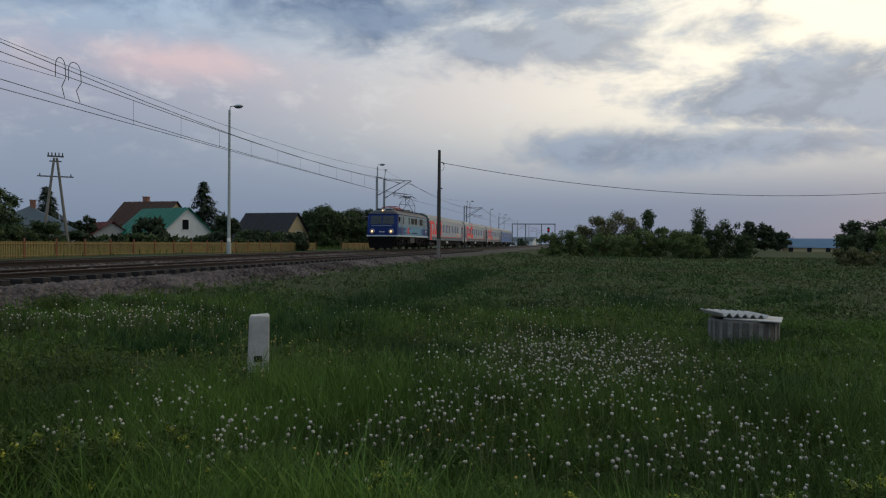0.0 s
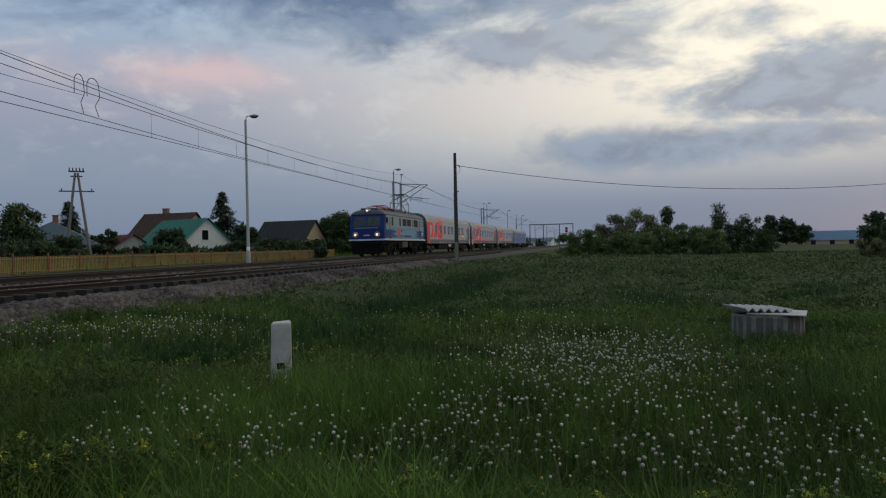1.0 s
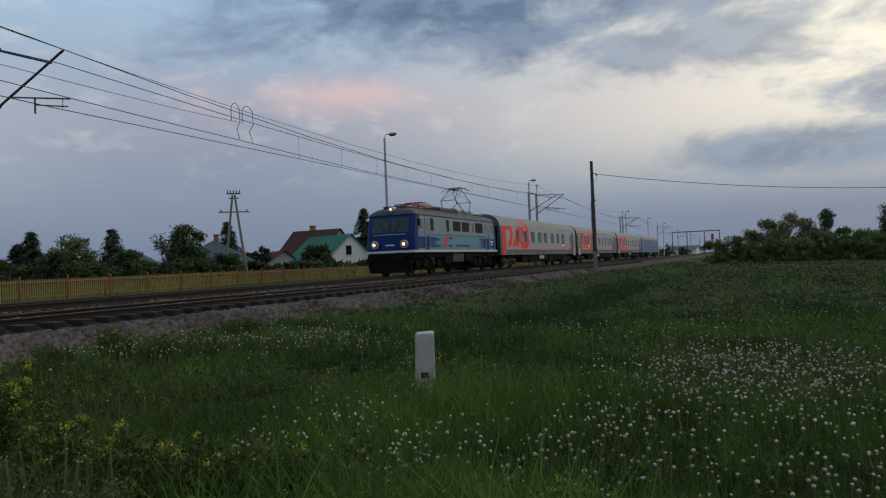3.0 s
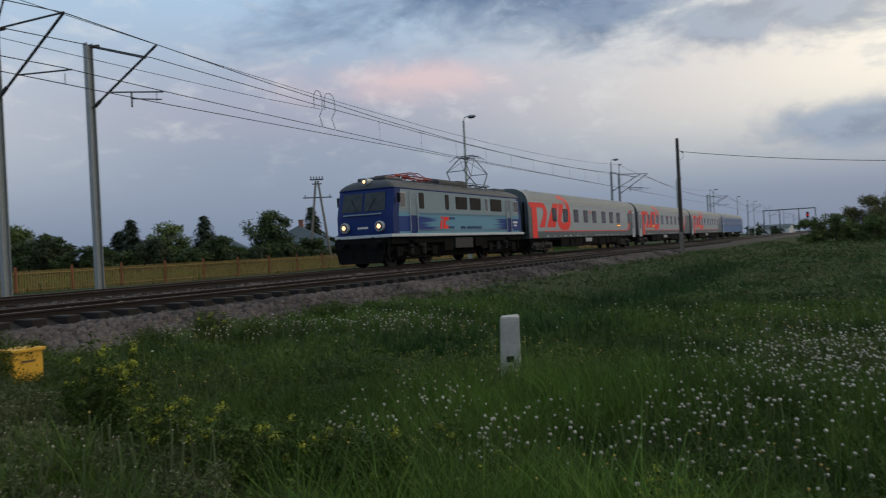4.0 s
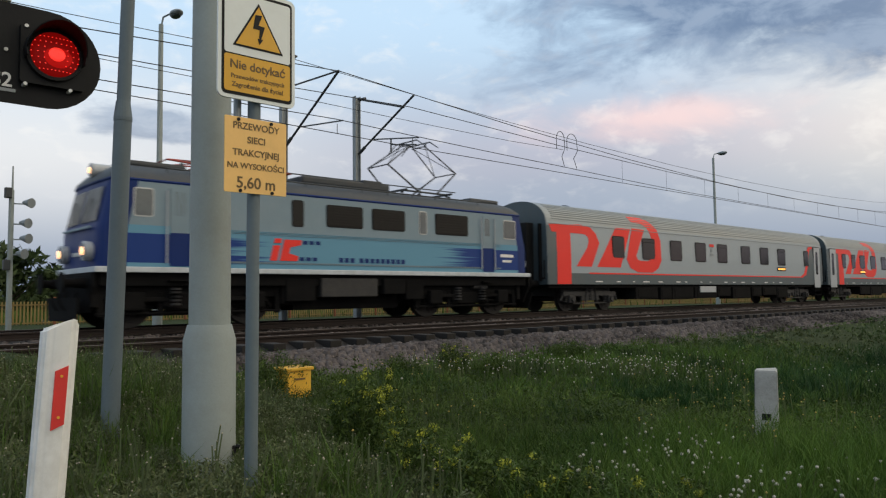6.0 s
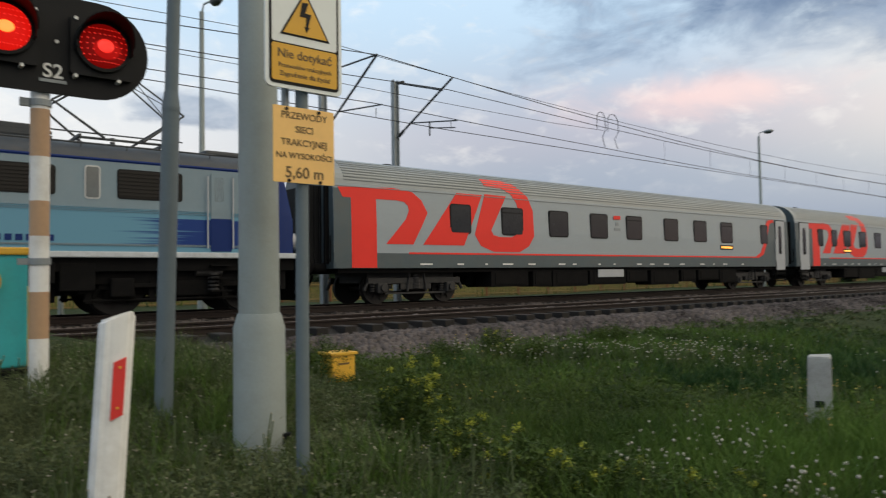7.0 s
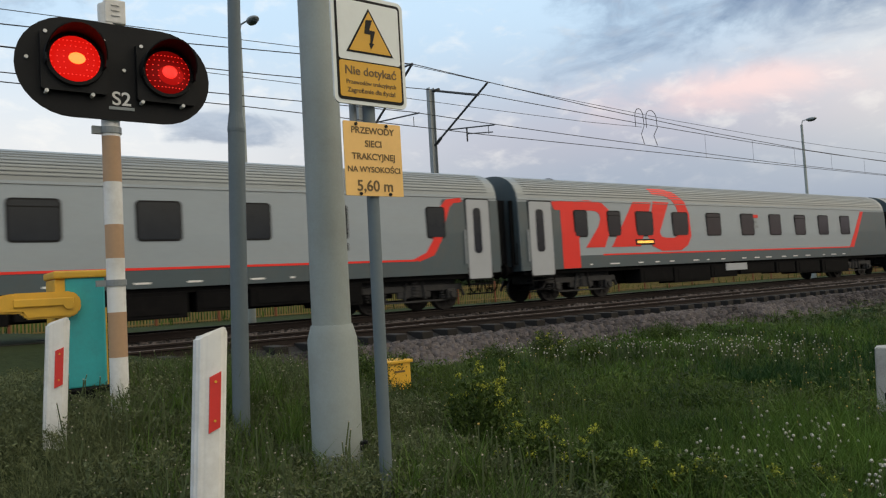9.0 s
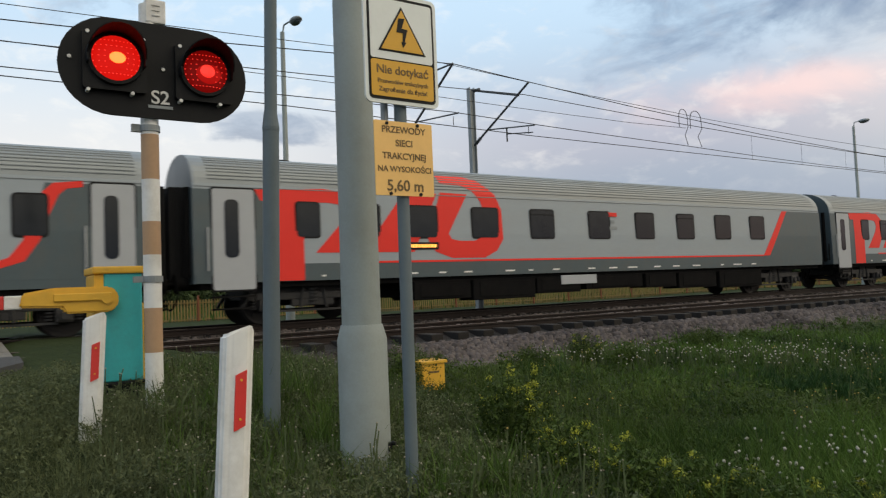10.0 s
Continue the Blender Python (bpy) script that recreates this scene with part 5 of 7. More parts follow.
def build_warning_sign():
    root = thing("warning_sign", "warning sign and yellow height plate on a grey tube post", "road sign", pose(-3.09, 1.60, 0.40))
    bm = bmesh.new()
    rod(bm, (0, 0, 0), (0, 0.012, 2.55), 0.030, 0.030, 18)
    part("post", bm, M_DARKPOLE, root, smooth=True)
    bm = bmesh.new()
    rod(bm, (-0.03, -0.06, 1.98), (-0.03, -0.06, 2.3), 0.018, 0.018, 10)
    for z in (1.68, 1.90, 2.14, 2.42):
        b2 = bmesh.new()
        rod(b2, (0, 0, z), (0, 0, z + 0.03), 0.036, 0.036, 14)
        part("clamp", b2, M_GALV, root)
    part("back_tube", bm, M_GALV, root)
    # upper sign, white with a yellow panel
    cy, cz, w, h = 0.0, 2.350, 0.392, 0.525
    bm = bmesh.new()
    slab(bm, rrect(cy, cz, w, h, 0.03), 0.012, Matrix.Translation((0.04, 0, 0)))
    s = part("sign_face", bm, M_SIGNWHITE, root, "white enamelled sign")
    bm = bmesh.new()
    slab(bm, rrect(cy, cz, w - 0.035, h - 0.035, 0.02), 0.002, Matrix.Translation((0.052, 0, 0)))
    part("border", bm, M_BLACK, s)
    bm = bmesh.new()
    slab(bm, rrect(cy, cz + 0.088, w - 0.058, 0.285, 0.012), 0.002, Matrix.Translation((0.0545, 0, 0)))
    part("white_field", bm, M_SIGNWHITE, s)
    bm = bmesh.new()
    slab(bm, rrect(cy, cz - 0.146, w - 0.058, 0.170, 0.012), 0.002, Matrix.Translation((0.0545, 0, 0)))
    part("yellow_field", bm, M_SIGNYEL, s)
    tri = lambda k: [(cy - 0.128 * k, cz + 0.068 - 0.074 * k), (cy + 0.128 * k, cz + 0.068 - 0.074 * k), (cy, cz + 0.068 + 0.148 * k)]
    bm = bmesh.new()
    slab(bm, tri(1.0), 0.002, Matrix.Translation((0.0568, 0, -0.012)))
    part("triangle_border", bm, M_BLACK, s)
    bm = bmesh.new()
    slab(bm, tri(0.88), 0.002, Matrix.Translation((0.059, 0, -0.012)))
    part("triangle", bm, M_SIGNYEL, s)
    bm = bmesh.new()
    b = [(-0.018, 0.115), (0.016, 0.118), (-0.002, 0.068), (0.030, 0.066), (0.012, 0.005), (0.022, 0.005), (0.004, -0.022), (-0.006, 0.004), (0.002, 0.006), (0.004, 0.048), (-0.030, 0.048)]
    slab(bm, [(cy + y, cz + 0.03 + z) for y, z in b], 0.002, Matrix.Translation((0.0613, 0, 0)))
    part("lightning_bolt", bm, M_BLACK, s)
    F = lambda y, z: Matrix.Translation((0.0575, y, z)) @ pose(0, 0, 0, 90, 0, 90)
    lettering("Nie dotykać", 0.056, F(cy, cz - 0.106), s, M_LETTER)
    lettering("Przewodów trakcyjnych", 0.028, F(cy, cz - 0.160), s, M_LETTER)
    lettering("Zagrożenie dla życia!", 0.030, F(cy, cz - 0.198), s, M_LETTER)
    # lower plate
    bm = bmesh.new()
    slab(bm, rrect(0.0, 1.835, 0.312, 0.348, 0.006), 0.006, Matrix.Translation((0.036, 0, 0)))
    p = part("height_plate", bm, M_PLATEYEL, root, "yellow plate with faded lettering")
    F = lambda y, z: Matrix.Translation((0.0432, y, z)) @ pose(0, 0, 0, 90, 0, 90)
    for text, size, z in (("PRZEWODY", 0.043, 1.968), ("SIECI", 0.043, 1.906), ("TRAKCYJNEJ", 0.042, 1.845), ("NA WYSOKOŚCI", 0.0375, 1.784), ("5,60 m", 0.072, 1.706)):
        lettering(text, size, F(0, z), p, M_LETTER)
    for y, z in ((-0.09, 1.997), (0.075, 1.997), (-0.08, 1.670), (0.08, 1.670)):
        bm = bmesh.new()
        rod(bm, (0.04, y, z), (0.048, y, z), 0.008, 0.008, 8)
        part("bolt", bm, M_BLACK, p)


build_warning_sign()


def build_thick_pole():
    root = thing("tubular_pole", "thick pale grey tubular steel pole with a wider foot", "pole", pose(-3.80, 1.722, 0.25))
    bm = bmesh.new()
    lathe(bm, [(0.140, 0.40), (0.138, 1.11), (0.116, 1.19)], 28)
    part("foot_tube", bm, M_POLEGREY, root, smooth=True)
    bm = bmesh.new()
    lathe(bm, [(0.110, 1.10), (0.107, 1.9), (0.104, 3.0), (0.098, 5.0), (0.09, 8.6)], 28)
    part("shaft", bm, M_POLEGREY, root, smooth=True)
    bm = bmesh.new()
    lathe(bm, [(0.12, 0.0), (0.12, 0.36), (0.11, 0.38), (0.11, 0.42)], 20)
    part("base", bm, M_BLACK, root)
    bm = bmesh.new()
    box(bm, (0.11, 0.09, 0.52), (0.03, 0.02, 0.05), bevel=0.005)
    rod(bm, (0.118, 0.10, 0.54), (0.135, 0.115, 0.54), 0.012, 0.012, 8)
    part("earth_lug", bm, M_BLACK, root)


build_thick_pole()


def build_grey_pole():
    root = thing("stepped_pole", "slim blue grey stepped steel pole in the grass", "pole", pose(-4.44, 1.405, 0.4))
    for a, b, r in ((0, 2.26, 0.052), (2.26, 8.0, 0.039)):
        bm = bmesh.new()
        rod(bm, (0, 0, a), (0, 0.025 * (b - a), b), r, r * 0.96, 20)
        part("tube", bm, M_DARKPOLE, root, smooth=True).location = (0, 0.025 * a, 0)
    bm = bmesh.new()
    lathe(bm, [(0.052, 2.24), (0.0525, 2.26), (0.040, 2.36)], 20, (0, 0.0565, 0))
    part("collar", bm, M_DARKPOLE, root)


build_grey_pole()


def build_cable_box():
    root = thing("cable_box", "small yellow cable junction box in the grass by the ballast", "junction box", pose(-8.2, 4.84, 0.22))
    bm = bmesh.new()
    box(bm, (0, 0, 0.22), (0.30, 0.34, 0.44), bevel=0.015)
    part("body", bm, M_BARYEL, root)
    bm = bmesh.new()
    box(bm, (0, 0, 0.455), (0.35, 0.39, 0.04), bevel=0.01)
    part("lid", bm, M_BARYEL, root)
    bm = bmesh.new()
    box(bm, (0.152, 0, 0.33), (0.008, 0.16, 0.025))
    part("plate", bm, M_LETTER, root)


build_cable_box()


def build_marker():
    root = thing("marker_stone", "pale grey concrete marker post in the meadow", "marker post", pose(-3.47, 7.75, 0.14, 0, 1.0, 22))
    bm = bmesh.new()
    rings = []
    for z, w in ((-0.2, 0.117), (0.06, 0.115), (0.58, 0.108), (0.61, 0.106)):
        rings.append([bm.verts.new((x * w, y * w, z + (0.02 if z > 0.5 and x + y > 0 else 0))) for x, y in ((-1, -1), (1, -1), (1, 1), (-1, 1))])
    for a, b in zip(rings, rings[1:]):
        for i in range(4):
            bm.faces.new((a[i], a[(i + 1) % 4], b[(i + 1) % 4], b[i]))
    bm.faces.new(rings[0][::-1])
    bm.faces.new(rings[-1])
    bmesh.ops.bevel(bm, geom=list(bm.edges), offset=0.012, segments=2, affect="EDGES")
    part("post", bm, M_CONCRETE, root)
    bm = bmesh.new()
    box(bm, (0.0, -0.112, 0.13), (0.09, 0.02, 0.07), bevel=0.008)
    part("cable_notch", bm, M_BLACK, root)


build_marker()


def build_well():
    root = thing("well", "old concrete well ring with a loose corrugated sheet lid", "well", pose(2.76, 12.55, -0.02))
    bm = bmesh.new()
    n, ro, ri = 36, 0.53, 0.44
    rings = [[bm.verts.new((r * math.cos(2 * math.pi * i / n), r * math.sin(2 * math.pi * i / n), z)) for i in range(n)] for r, z in ((ri, 0.30), (ri, 0.40), (ro - 0.02, 0.42), (ro, 0.39), (ro * 1.005, 0.0))]
    for a, b in zip(rings, rings[1:]):
        for i in range(n):
            bm.faces.new((a[i], b[i], b[(i + 1) % n], a[(i + 1) % n]))
    part("ring", bm, mat("damp_old_concrete", (0.095, 0.085, 0.075), 0.95, var=0.35, scale=5, fine=30, bump=0.6, dirt=(0.045, 0.045, 0.035), dirt_amt=0.7), root, "weathered concrete ring")
    for k in range(22):
        # upright joints of the cast segments
        an = 2 * math.pi * (k + 0.5) / 22
        bm = bmesh.new()
        box(bm, (0, 0, 0.2), (0.03, 0.035 + 0.02 * (k % 3), 0.37), bevel=0.006)
        p = part("rib", bm, M_OLDCONC, root)
        p.matrix_basis = pose(0.53 * math.cos(an), 0.53 * math.sin(an), 0, 0, 0, math.degrees(an))
    for k, (x0, y0, w, d, z, tilt, yaw) in enumerate(((-0.14, 0.05, 0.80, 0.80, 0.485, 3, 14), (0.14, -0.08, 0.84, 0.86, 0.432, 1, -16))):
        bm = bmesh.new()
        cols = 44 if k == 0 else 6
        up, dn = [], []
        for i in range(cols + 1):
            x = -w / 2 + w * i / cols
            zz = 0.028 * math.cos(2 * math.pi * x / 0.13) if k == 0 else 0.0
            up.append([bm.verts.new((x, y, zz + 0.008)) for y in (-d / 2, d / 2)])
            dn.append([bm.verts.new((x, y, zz - 0.008)) for y in (-d / 2, d / 2)])
        for a, b, c, e in zip(up, up[1:], dn, dn[1:]):
            bm.faces.new((a[0], b[0], b[1], a[1]))
            bm.faces.new((c[0], c[1], e[1], e[0]))
            bm.faces.new((a[0], c[0], e[0], b[0]))
            bm.faces.new((a[1], b[1], e[1], c[1]))
        bm.faces.new((up[0][0], up[0][1], dn[0][1], dn[0][0]))
        bm.faces.new((up[-1][0], dn[-1][0], dn[-1][1], up[-1][1]))
        bmesh.ops.recalc_face_normals(bm, faces=bm.faces)
        p = part("lid", bm, M_CONCRETE, root, "grey corrugated fibre cement sheet" if k == 0 else "flat broken concrete slab")
        p.matrix_basis = pose(x0, y0, z, 0, tilt, yaw)


build_well()


# ---- overhead line ----
def build_mast(y, h=8.05, double=False, label=""):
    root = thing("catenary_mast", label or "galvanised steel overhead line mast with a cantilever", "catenary mast", pose(-21.5, y, 0.6), "overhead line masts")
    bm = bmesh.new()
    for s in (-1, 1):
        box(bm, (0, s * 0.10, h / 2), (0.20, 0.03, h), bevel=0.006)
    box(bm, (0, 0, h / 2), (0.05, 0.18, h - 0.1))
    part("column", bm, M_GALV, root)
    bm = bmesh.new()
    box(bm, (0, 0, 0.05), (0.5, 0.5, 0.3), bevel=0.02)
    part("footing", bm, M_OLDCONC, root)
    bm = bmesh.new()
    # the top tube rises to the messenger wire, or meets the raking tube below it
    foot, tip, high, low = ((0.1, 0, 6.0), (3.1, 0.15, 7.95), (3.1, 0.15, 7.95), h - 0.12) if double else ((0.1, 0, 6.15), (3.1, 0.15, 7.72), (2.6, 0.13, 7.40), h - 0.12)
    rod(bm, (0.1, 0, low), high, 0.03, 0.03, 8)
    rod(bm, foot, tip, 0.038, 0.038, 8)
    rod(bm, (1.0, 0.05, 6.55), (3.3, 0.16, 6.35 if double else 6.24), 0.024, 0.024, 8)
    if not double:
        rod(bm, (1.9, 0.1, 6.22), (3.2, 0.16, 6.02), 0.020, 0.020, 6)
        rod(bm, (1.9, 0.1, 6.45), (1.9, 0.1, 5.95), 0.03, 0.03, 6)
    rod(bm, (3.0, 0.15, 6.3), (3.0, 0.15, 6.0), 0.012, 0.012, 6)
    c = part("cantilever", bm, M_LATTICE, root)
    for x0, z0, x1, z1 in ((0.2, h - 0.15, 0.55, h - 0.18), (0.2, 6.10 + (0 if double else 0.10), 0.5, 6.28 + (0 if double else 0.08))):
        bm = bmesh.new()
        for i in range(4):
            f = i / 4
            a = Vector((x0 + (x1 - x0) * f, 0.02, z0 + (z1 - z0) * f))
            rod(bm, a, a + Vector((0.045, 0, (z1 - z0) / (x1 - x0) * 0.045)), 0.06, 0.06, 8)
        part("insulator", bm, M_LATTICE, c)
    if double:
        bm = bmesh.new()
        rod(bm, (0.0, 0.06, h - 0.1), (0.05, 0.35, h + 1.0), 0.03, 0.03, 6)
        rod(bm, (0.05, -0.05, h - 0.1), (0.05, 0.2, h + 1.0), 0.03, 0.03, 6)
        box(bm, (0.1, 0.25, h + 1.02), (0.35, 0.25, 0.06))
        part("top_horn", bm, M_LATTICE, root)
    return root


build_mast(15.32, 8.3, label="galvanised overhead line mast with a slanting cantilever by the fence")
build_mast(12.3, 8.15, True, label="galvanised overhead line mast with a slanting cantilever and top horn")
for y in (76, 79, 137, 140, 198, 259, 320, 381):
    build_mast(y, 8.2, y not in (76, 137), "distant steel overhead line mast with a cantilever")


def build_wires():
    def run(xs, key, n=8):
        pts = []
        for (y0, z0, s0), (y1, z1, s1) in zip(key, key[1:]):
            for i in range(n):
                f = i / n
                pts.append((xs, y0 + (y1 - y0) * f, z0 + (z1 - z0) * f - 4 * s0 * f * (1 - f)))
        pts.append((xs, key[-1][0], key[-1][1]))
        return pts
    far = [139, 200, 261, 322, 383, 440]
    wire("messenger_wire", run(-18.3, [(-47, 8.45, 1.0), (12.4, 8.50, 1.15), (76, 8.30, 0.95)] + [(y, 8.35, 0.95) for y in far]), 0.014, "dark messenger wire over the running track")
    wire("messenger_wire", run(-18.3, [(-47, 8.6, 0.9), (15.2, 7.85, 0.70), (79, 8.1, 0.85)] + [(y + 2, 8.3, 0.9) for y in far[:3]]), 0.013, "second dark messenger wire over the track")
    wire("auxiliary_wire", run(-18.3, [(-47, 7.9, 0.2), (10.3, 7.42, 0.02), (20.2, 7.37, 0.0), (23.3, 7.44, 0.0)]), 0.009, "thin auxiliary wire below the messenger wires")
    wire("contact_wire", run(-18.3, [(-47, 6.6, 0.02), (7, 6.62, 0.0), (15.2, 6.50, 0.03), (79, 6.44, 0.03)] + [(y, 6.44, 0.03) for y in far]), 0.013, "dark contact wire over the running track")
    wire("contact_wire", run(-18.36, [(-47, 6.6, 0.1), (0.65, 6.83, 0.0), (12.3, 7.0, 0.02), (23, 6.76, 0.02), (33.6, 6.56, 0.02), (76, 6.44, 0.02), (440, 6.46, 0)]), 0.013, "second dark contact wire over the running track")
    wire("feeder_wire", run(-21.4, [(-47, 9.7, 0.6), (12.5, 9.72, 1.0), (79, 9.75, 0.9)] + [(y, 9.75, 0.9) for y in far]), 0.011, "thin feeder wire on the mast tops")
    # droppers
    for i in range(14):
        y = 27.5 + i * 3.7
        f = (y - 12.4) / 63.6
        zt = 8.5 - 0.2 * f - 4 * 1.15 * f * (1 - f)
        g = (y - 15.2) / 63.8
        zu = 7.85 + 0.25 * g - 4 * 0.70 * g * (1 - g)
        wire("dropper", [(-18.3, y, zt if i % 2 else zu), (-18.3, y, 6.45)], 0.006, "thin dropper between the overhead wires")
    # jumper loops hung over the messenger
    for y0, r in ((23.15, 0.25), (23.9, 0.33)):
        pts = [(-18.3, y0 - r, 7.44)]
        for i in range(17):
            a = radians(180 - 180 * i / 16)
            pts.append((-18.3, y0 + r * math.cos(a), 7.85 + 0.32 * math.sin(a)))
        pts += [(-18.3, y0 + r * 1.1, 7.5), (-18.3, y0 + r * 0.3, 7.15), (-18.3, y0 + r * 0.9, 6.76)]
        wire("jumper_loop", pts, 0.014, "looped jumper cable between the overhead wires")


build_wires()


# ---- lamps, poles and fence on the far side ----
def build_lamp(y):
    root = thing("street_lamp", "tall grey lamp post with one short head", "street lamp", pose(-24.0, y, 0.6), "lamp posts along the track")
    bm = bmesh.new()
    lathe(bm, [(0.16, 0.0), (0.15, 0.9), (0.11, 1.0), (0.075, 10.2)], 16)
    part("column", bm, M_POLEGREY, root, smooth=True)
    bm = bmesh.new()
    rod(bm, (0, 0, 10.1), (0.05, 0.05, 10.45), 0.03, 0.03, 8)
    rod(bm, (0.05, 0.05, 10.45), (0.3, 0.15, 10.5), 0.03, 0.03, 8)
    part("bracket", bm, M_GALV, root)
    bm = bmesh.new()
    ball(bm, (0.52, 0.3, 10.5), 0.36, 1.0, 0.55, 0.32)
    h = part("lamp_head", bm, M_GALV, root, smooth=True)
    bm = bmesh.new()
    ball(bm, (0.52, 0.3, 10.42), 0.27, 1.0, 0.55, 0.3)
    part("lens", bm, M_PALEGLASS, h)
    bm = bmesh.new()
    rod(bm, (0, 0, 0.95), (0, 0, 1.25), 0.118, 0.116, 16)
    part("number_band", bm, M_WHITE, root)


for y in (9.08, 47.1, 85, 123, 161, 199, 237):
    build_lamp(y)


def build_loudspeaker_pole():
    root = thing("loudspeaker_pole", "slim pole with horn lamps beside the far crossing", "pole", pose(-24, 4.8, 0.6))
    bm = bmesh.new()
    rod(bm, (0, 0, 0), (0, 0, 4.2), 0.08, 0.07, 12)
    rod(bm, (0, 0.02, 4.2), (0, 0.02, 4.9), 0.03, 0.02, 8)
    part("column", bm, M_POLEGREY, root)
    for z, d in ((3.8, 0.35), (3.2, 0.28), (2.75, 0.3), (2.3, 0.2)):
        bm = bmesh.new()
        rod(bm, (0, 0.05, z), (0.1, d, z), 0.02, 0.02, 6)
        rod(bm, (0.0, d - 0.04, z + 0.05), (0.25, d + 0.12, z + 0.02), 0.05, 0.15, 12)
        part("horn", bm, M_GALV, root)
    for z in (4.1, 2.0):
        bm = bmesh.new()
        box(bm, (0.05, -0.1, z), (0.2, 0.18, 0.3), bevel=0.02)
        part("lamp_box", bm, M_LATTICE, root)


build_loudspeaker_pole()


def build_fence():
    X, z0 = -30.0, 0.48
    gr = "yellow fence bays"
    pk = bmesh.new()
    for i in range(21):
        box(pk, (0, 0.08 + i * 0.118, 0.56), (0.02, 0.055, 0.96))
    me_p = bpy.data.meshes.new("pickets")
    pk.to_mesh(me_p)
    pk.free()
    me_p.materials.append(M_FENCE)
    rl = bmesh.new()
    box(rl, (0.025, 1.25, 0), (0.03, 2.44, 0.05))
    me_r = bpy.data.meshes.new("rail")
    rl.to_mesh(me_r)
    rl.free()
    me_r.materials.append(M_FENCE)
    po = bmesh.new()
    box(po, (0.03, 0, 0.60), (0.08, 0.08, 1.2), bevel=0.01)
    me_o = bpy.data.meshes.new("post")
    po.to_mesh(me_o)
    po.free()
    me_o.materials.append(M_FENCERED)
    for y0, n in ((-2.5, 33), (89.5, 6)):
        root = thing("fence", "yellow picket fence with red posts along the station path" if n > 10 else "short yellow picket fence beyond the path gap", "fence", pose(X, y0, z0))
        for i in range(n):
            for me, nm, z in ((me_p, "picket_panel", 0), (me_r, "fence_rail", 0.25), (me_r, "fence_rail", 0.92), (me_o, "post", 0)):
                ob = new(nm, me)
                ob.parent, ob.location = root, (0, i * 2.5, z)
                if nm == "picket_panel":
                    tagged(ob, kind="stuff")
        ob = new("post", me_o)
        ob.parent, ob.location = root, (0, n * 2.5, 0)
    # sand coloured path behind the far track
    bm = bmesh.new()
    extrude_y(bm, [(-23.0, 0.3), (-22.8, 0.56), (-27.5, 0.58), (-27.7, 0.3)], -2, 160, 4)
    tagged(mesh_ob("path", bm, mat("pale_path", (0.13, 0.12, 0.095), 0.95, var=0.25, scale=1, fine=20, bump=0.3)), "pale trodden path between the fence and the track", "path", kind="structure")


build_fence()


def build_wood_pole():
    root = thing("telegraph_pole", "dark tarred telegraph pole beside the track", "utility pole", pose(-10.35, 54.0, 0.2))
    bm = bmesh.new()
    rod(bm, (0, 0, 0), (0, 0, 8.45), 0.17, 0.11, 12)
    part("shaft", bm, M_WOODPOLE, root)
    bm = bmesh.new()
    box(bm, (0, -0.16, 0.9), (0.24, 0.12, 1.6), bevel=0.02)
    part("stub", bm, M_OLDCONC, root)
    bm = bmesh.new()
    rod(bm, (0, 0, 7.55), (0.3, 0, 7.5), 0.02, 0.02, 6)
    rod(bm, (0.3, 0, 7.5), (0.36, 0, 7.35), 0.05, 0.05, 8)
    last = None
    for i in range(9):
        a = i * math.pi / 8
        p = Vector((0.16 + 0.22 * math.sin(a), 0, 7.2 + 0.3 * math.cos(a)))
        if last:
            rod(bm, last, p, 0.015, 0.015, 5)
        last = p
    part("insulator", bm, M_LATTICE, root)
    pts = []
    a, b = Vector((-10.0, 54, 7.65)), Vector((34, 66, 6.9))
    for i in range(25):
        f = i / 24
        p = a.lerp(b, f)
        p.z -= 4 * 1.75 * f * (1 - f)
        pts.append(tuple(p))
    wire("overhead_cable", pts, 0.022, "sagging dark overhead cable from the telegraph pole")


build_wood_pole()


def build_a_pole():
    root = thing("power_pole", "concrete A-frame power pole with two crossarms", "utility pole", pose(-52.5, 65.4, 0.4, 0, 0, 38))
    bm = bmesh.new()
    for s in (-1, 1):
        rod(bm, (s * 1.25, 0, 0), (s * 0.12, 0, 9.6), 0.17, 0.11, 10)
    part("leg", bm, M_OLDCONC, root)
    bm = bmesh.new()
    box(bm, (0, 0, 9.75), (1.5, 0.12, 0.14))
    box(bm, (0, 0, 9.25), (1.1, 0.12, 0.12))
    box(bm, (0, 0, 7.7), (3.3, 0.10, 0.12))
    part("crossarm", bm, M_LATTICE, root)
    bm = bmesh.new()
    for i in range(5):
        rod(bm, (-0.65 + 0.32 * i, 0, 9.8), (-0.65 + 0.32 * i, 0, 10.15), 0.07, 0.05, 8)
    for s in (-1, 1):
        rod(bm, (s * 1.4, 0, 7.75), (s * 1.4, 0, 8.0), 0.06, 0.05, 8)
    part("insulator", bm, M_LATTICE, root)


build_a_pole()


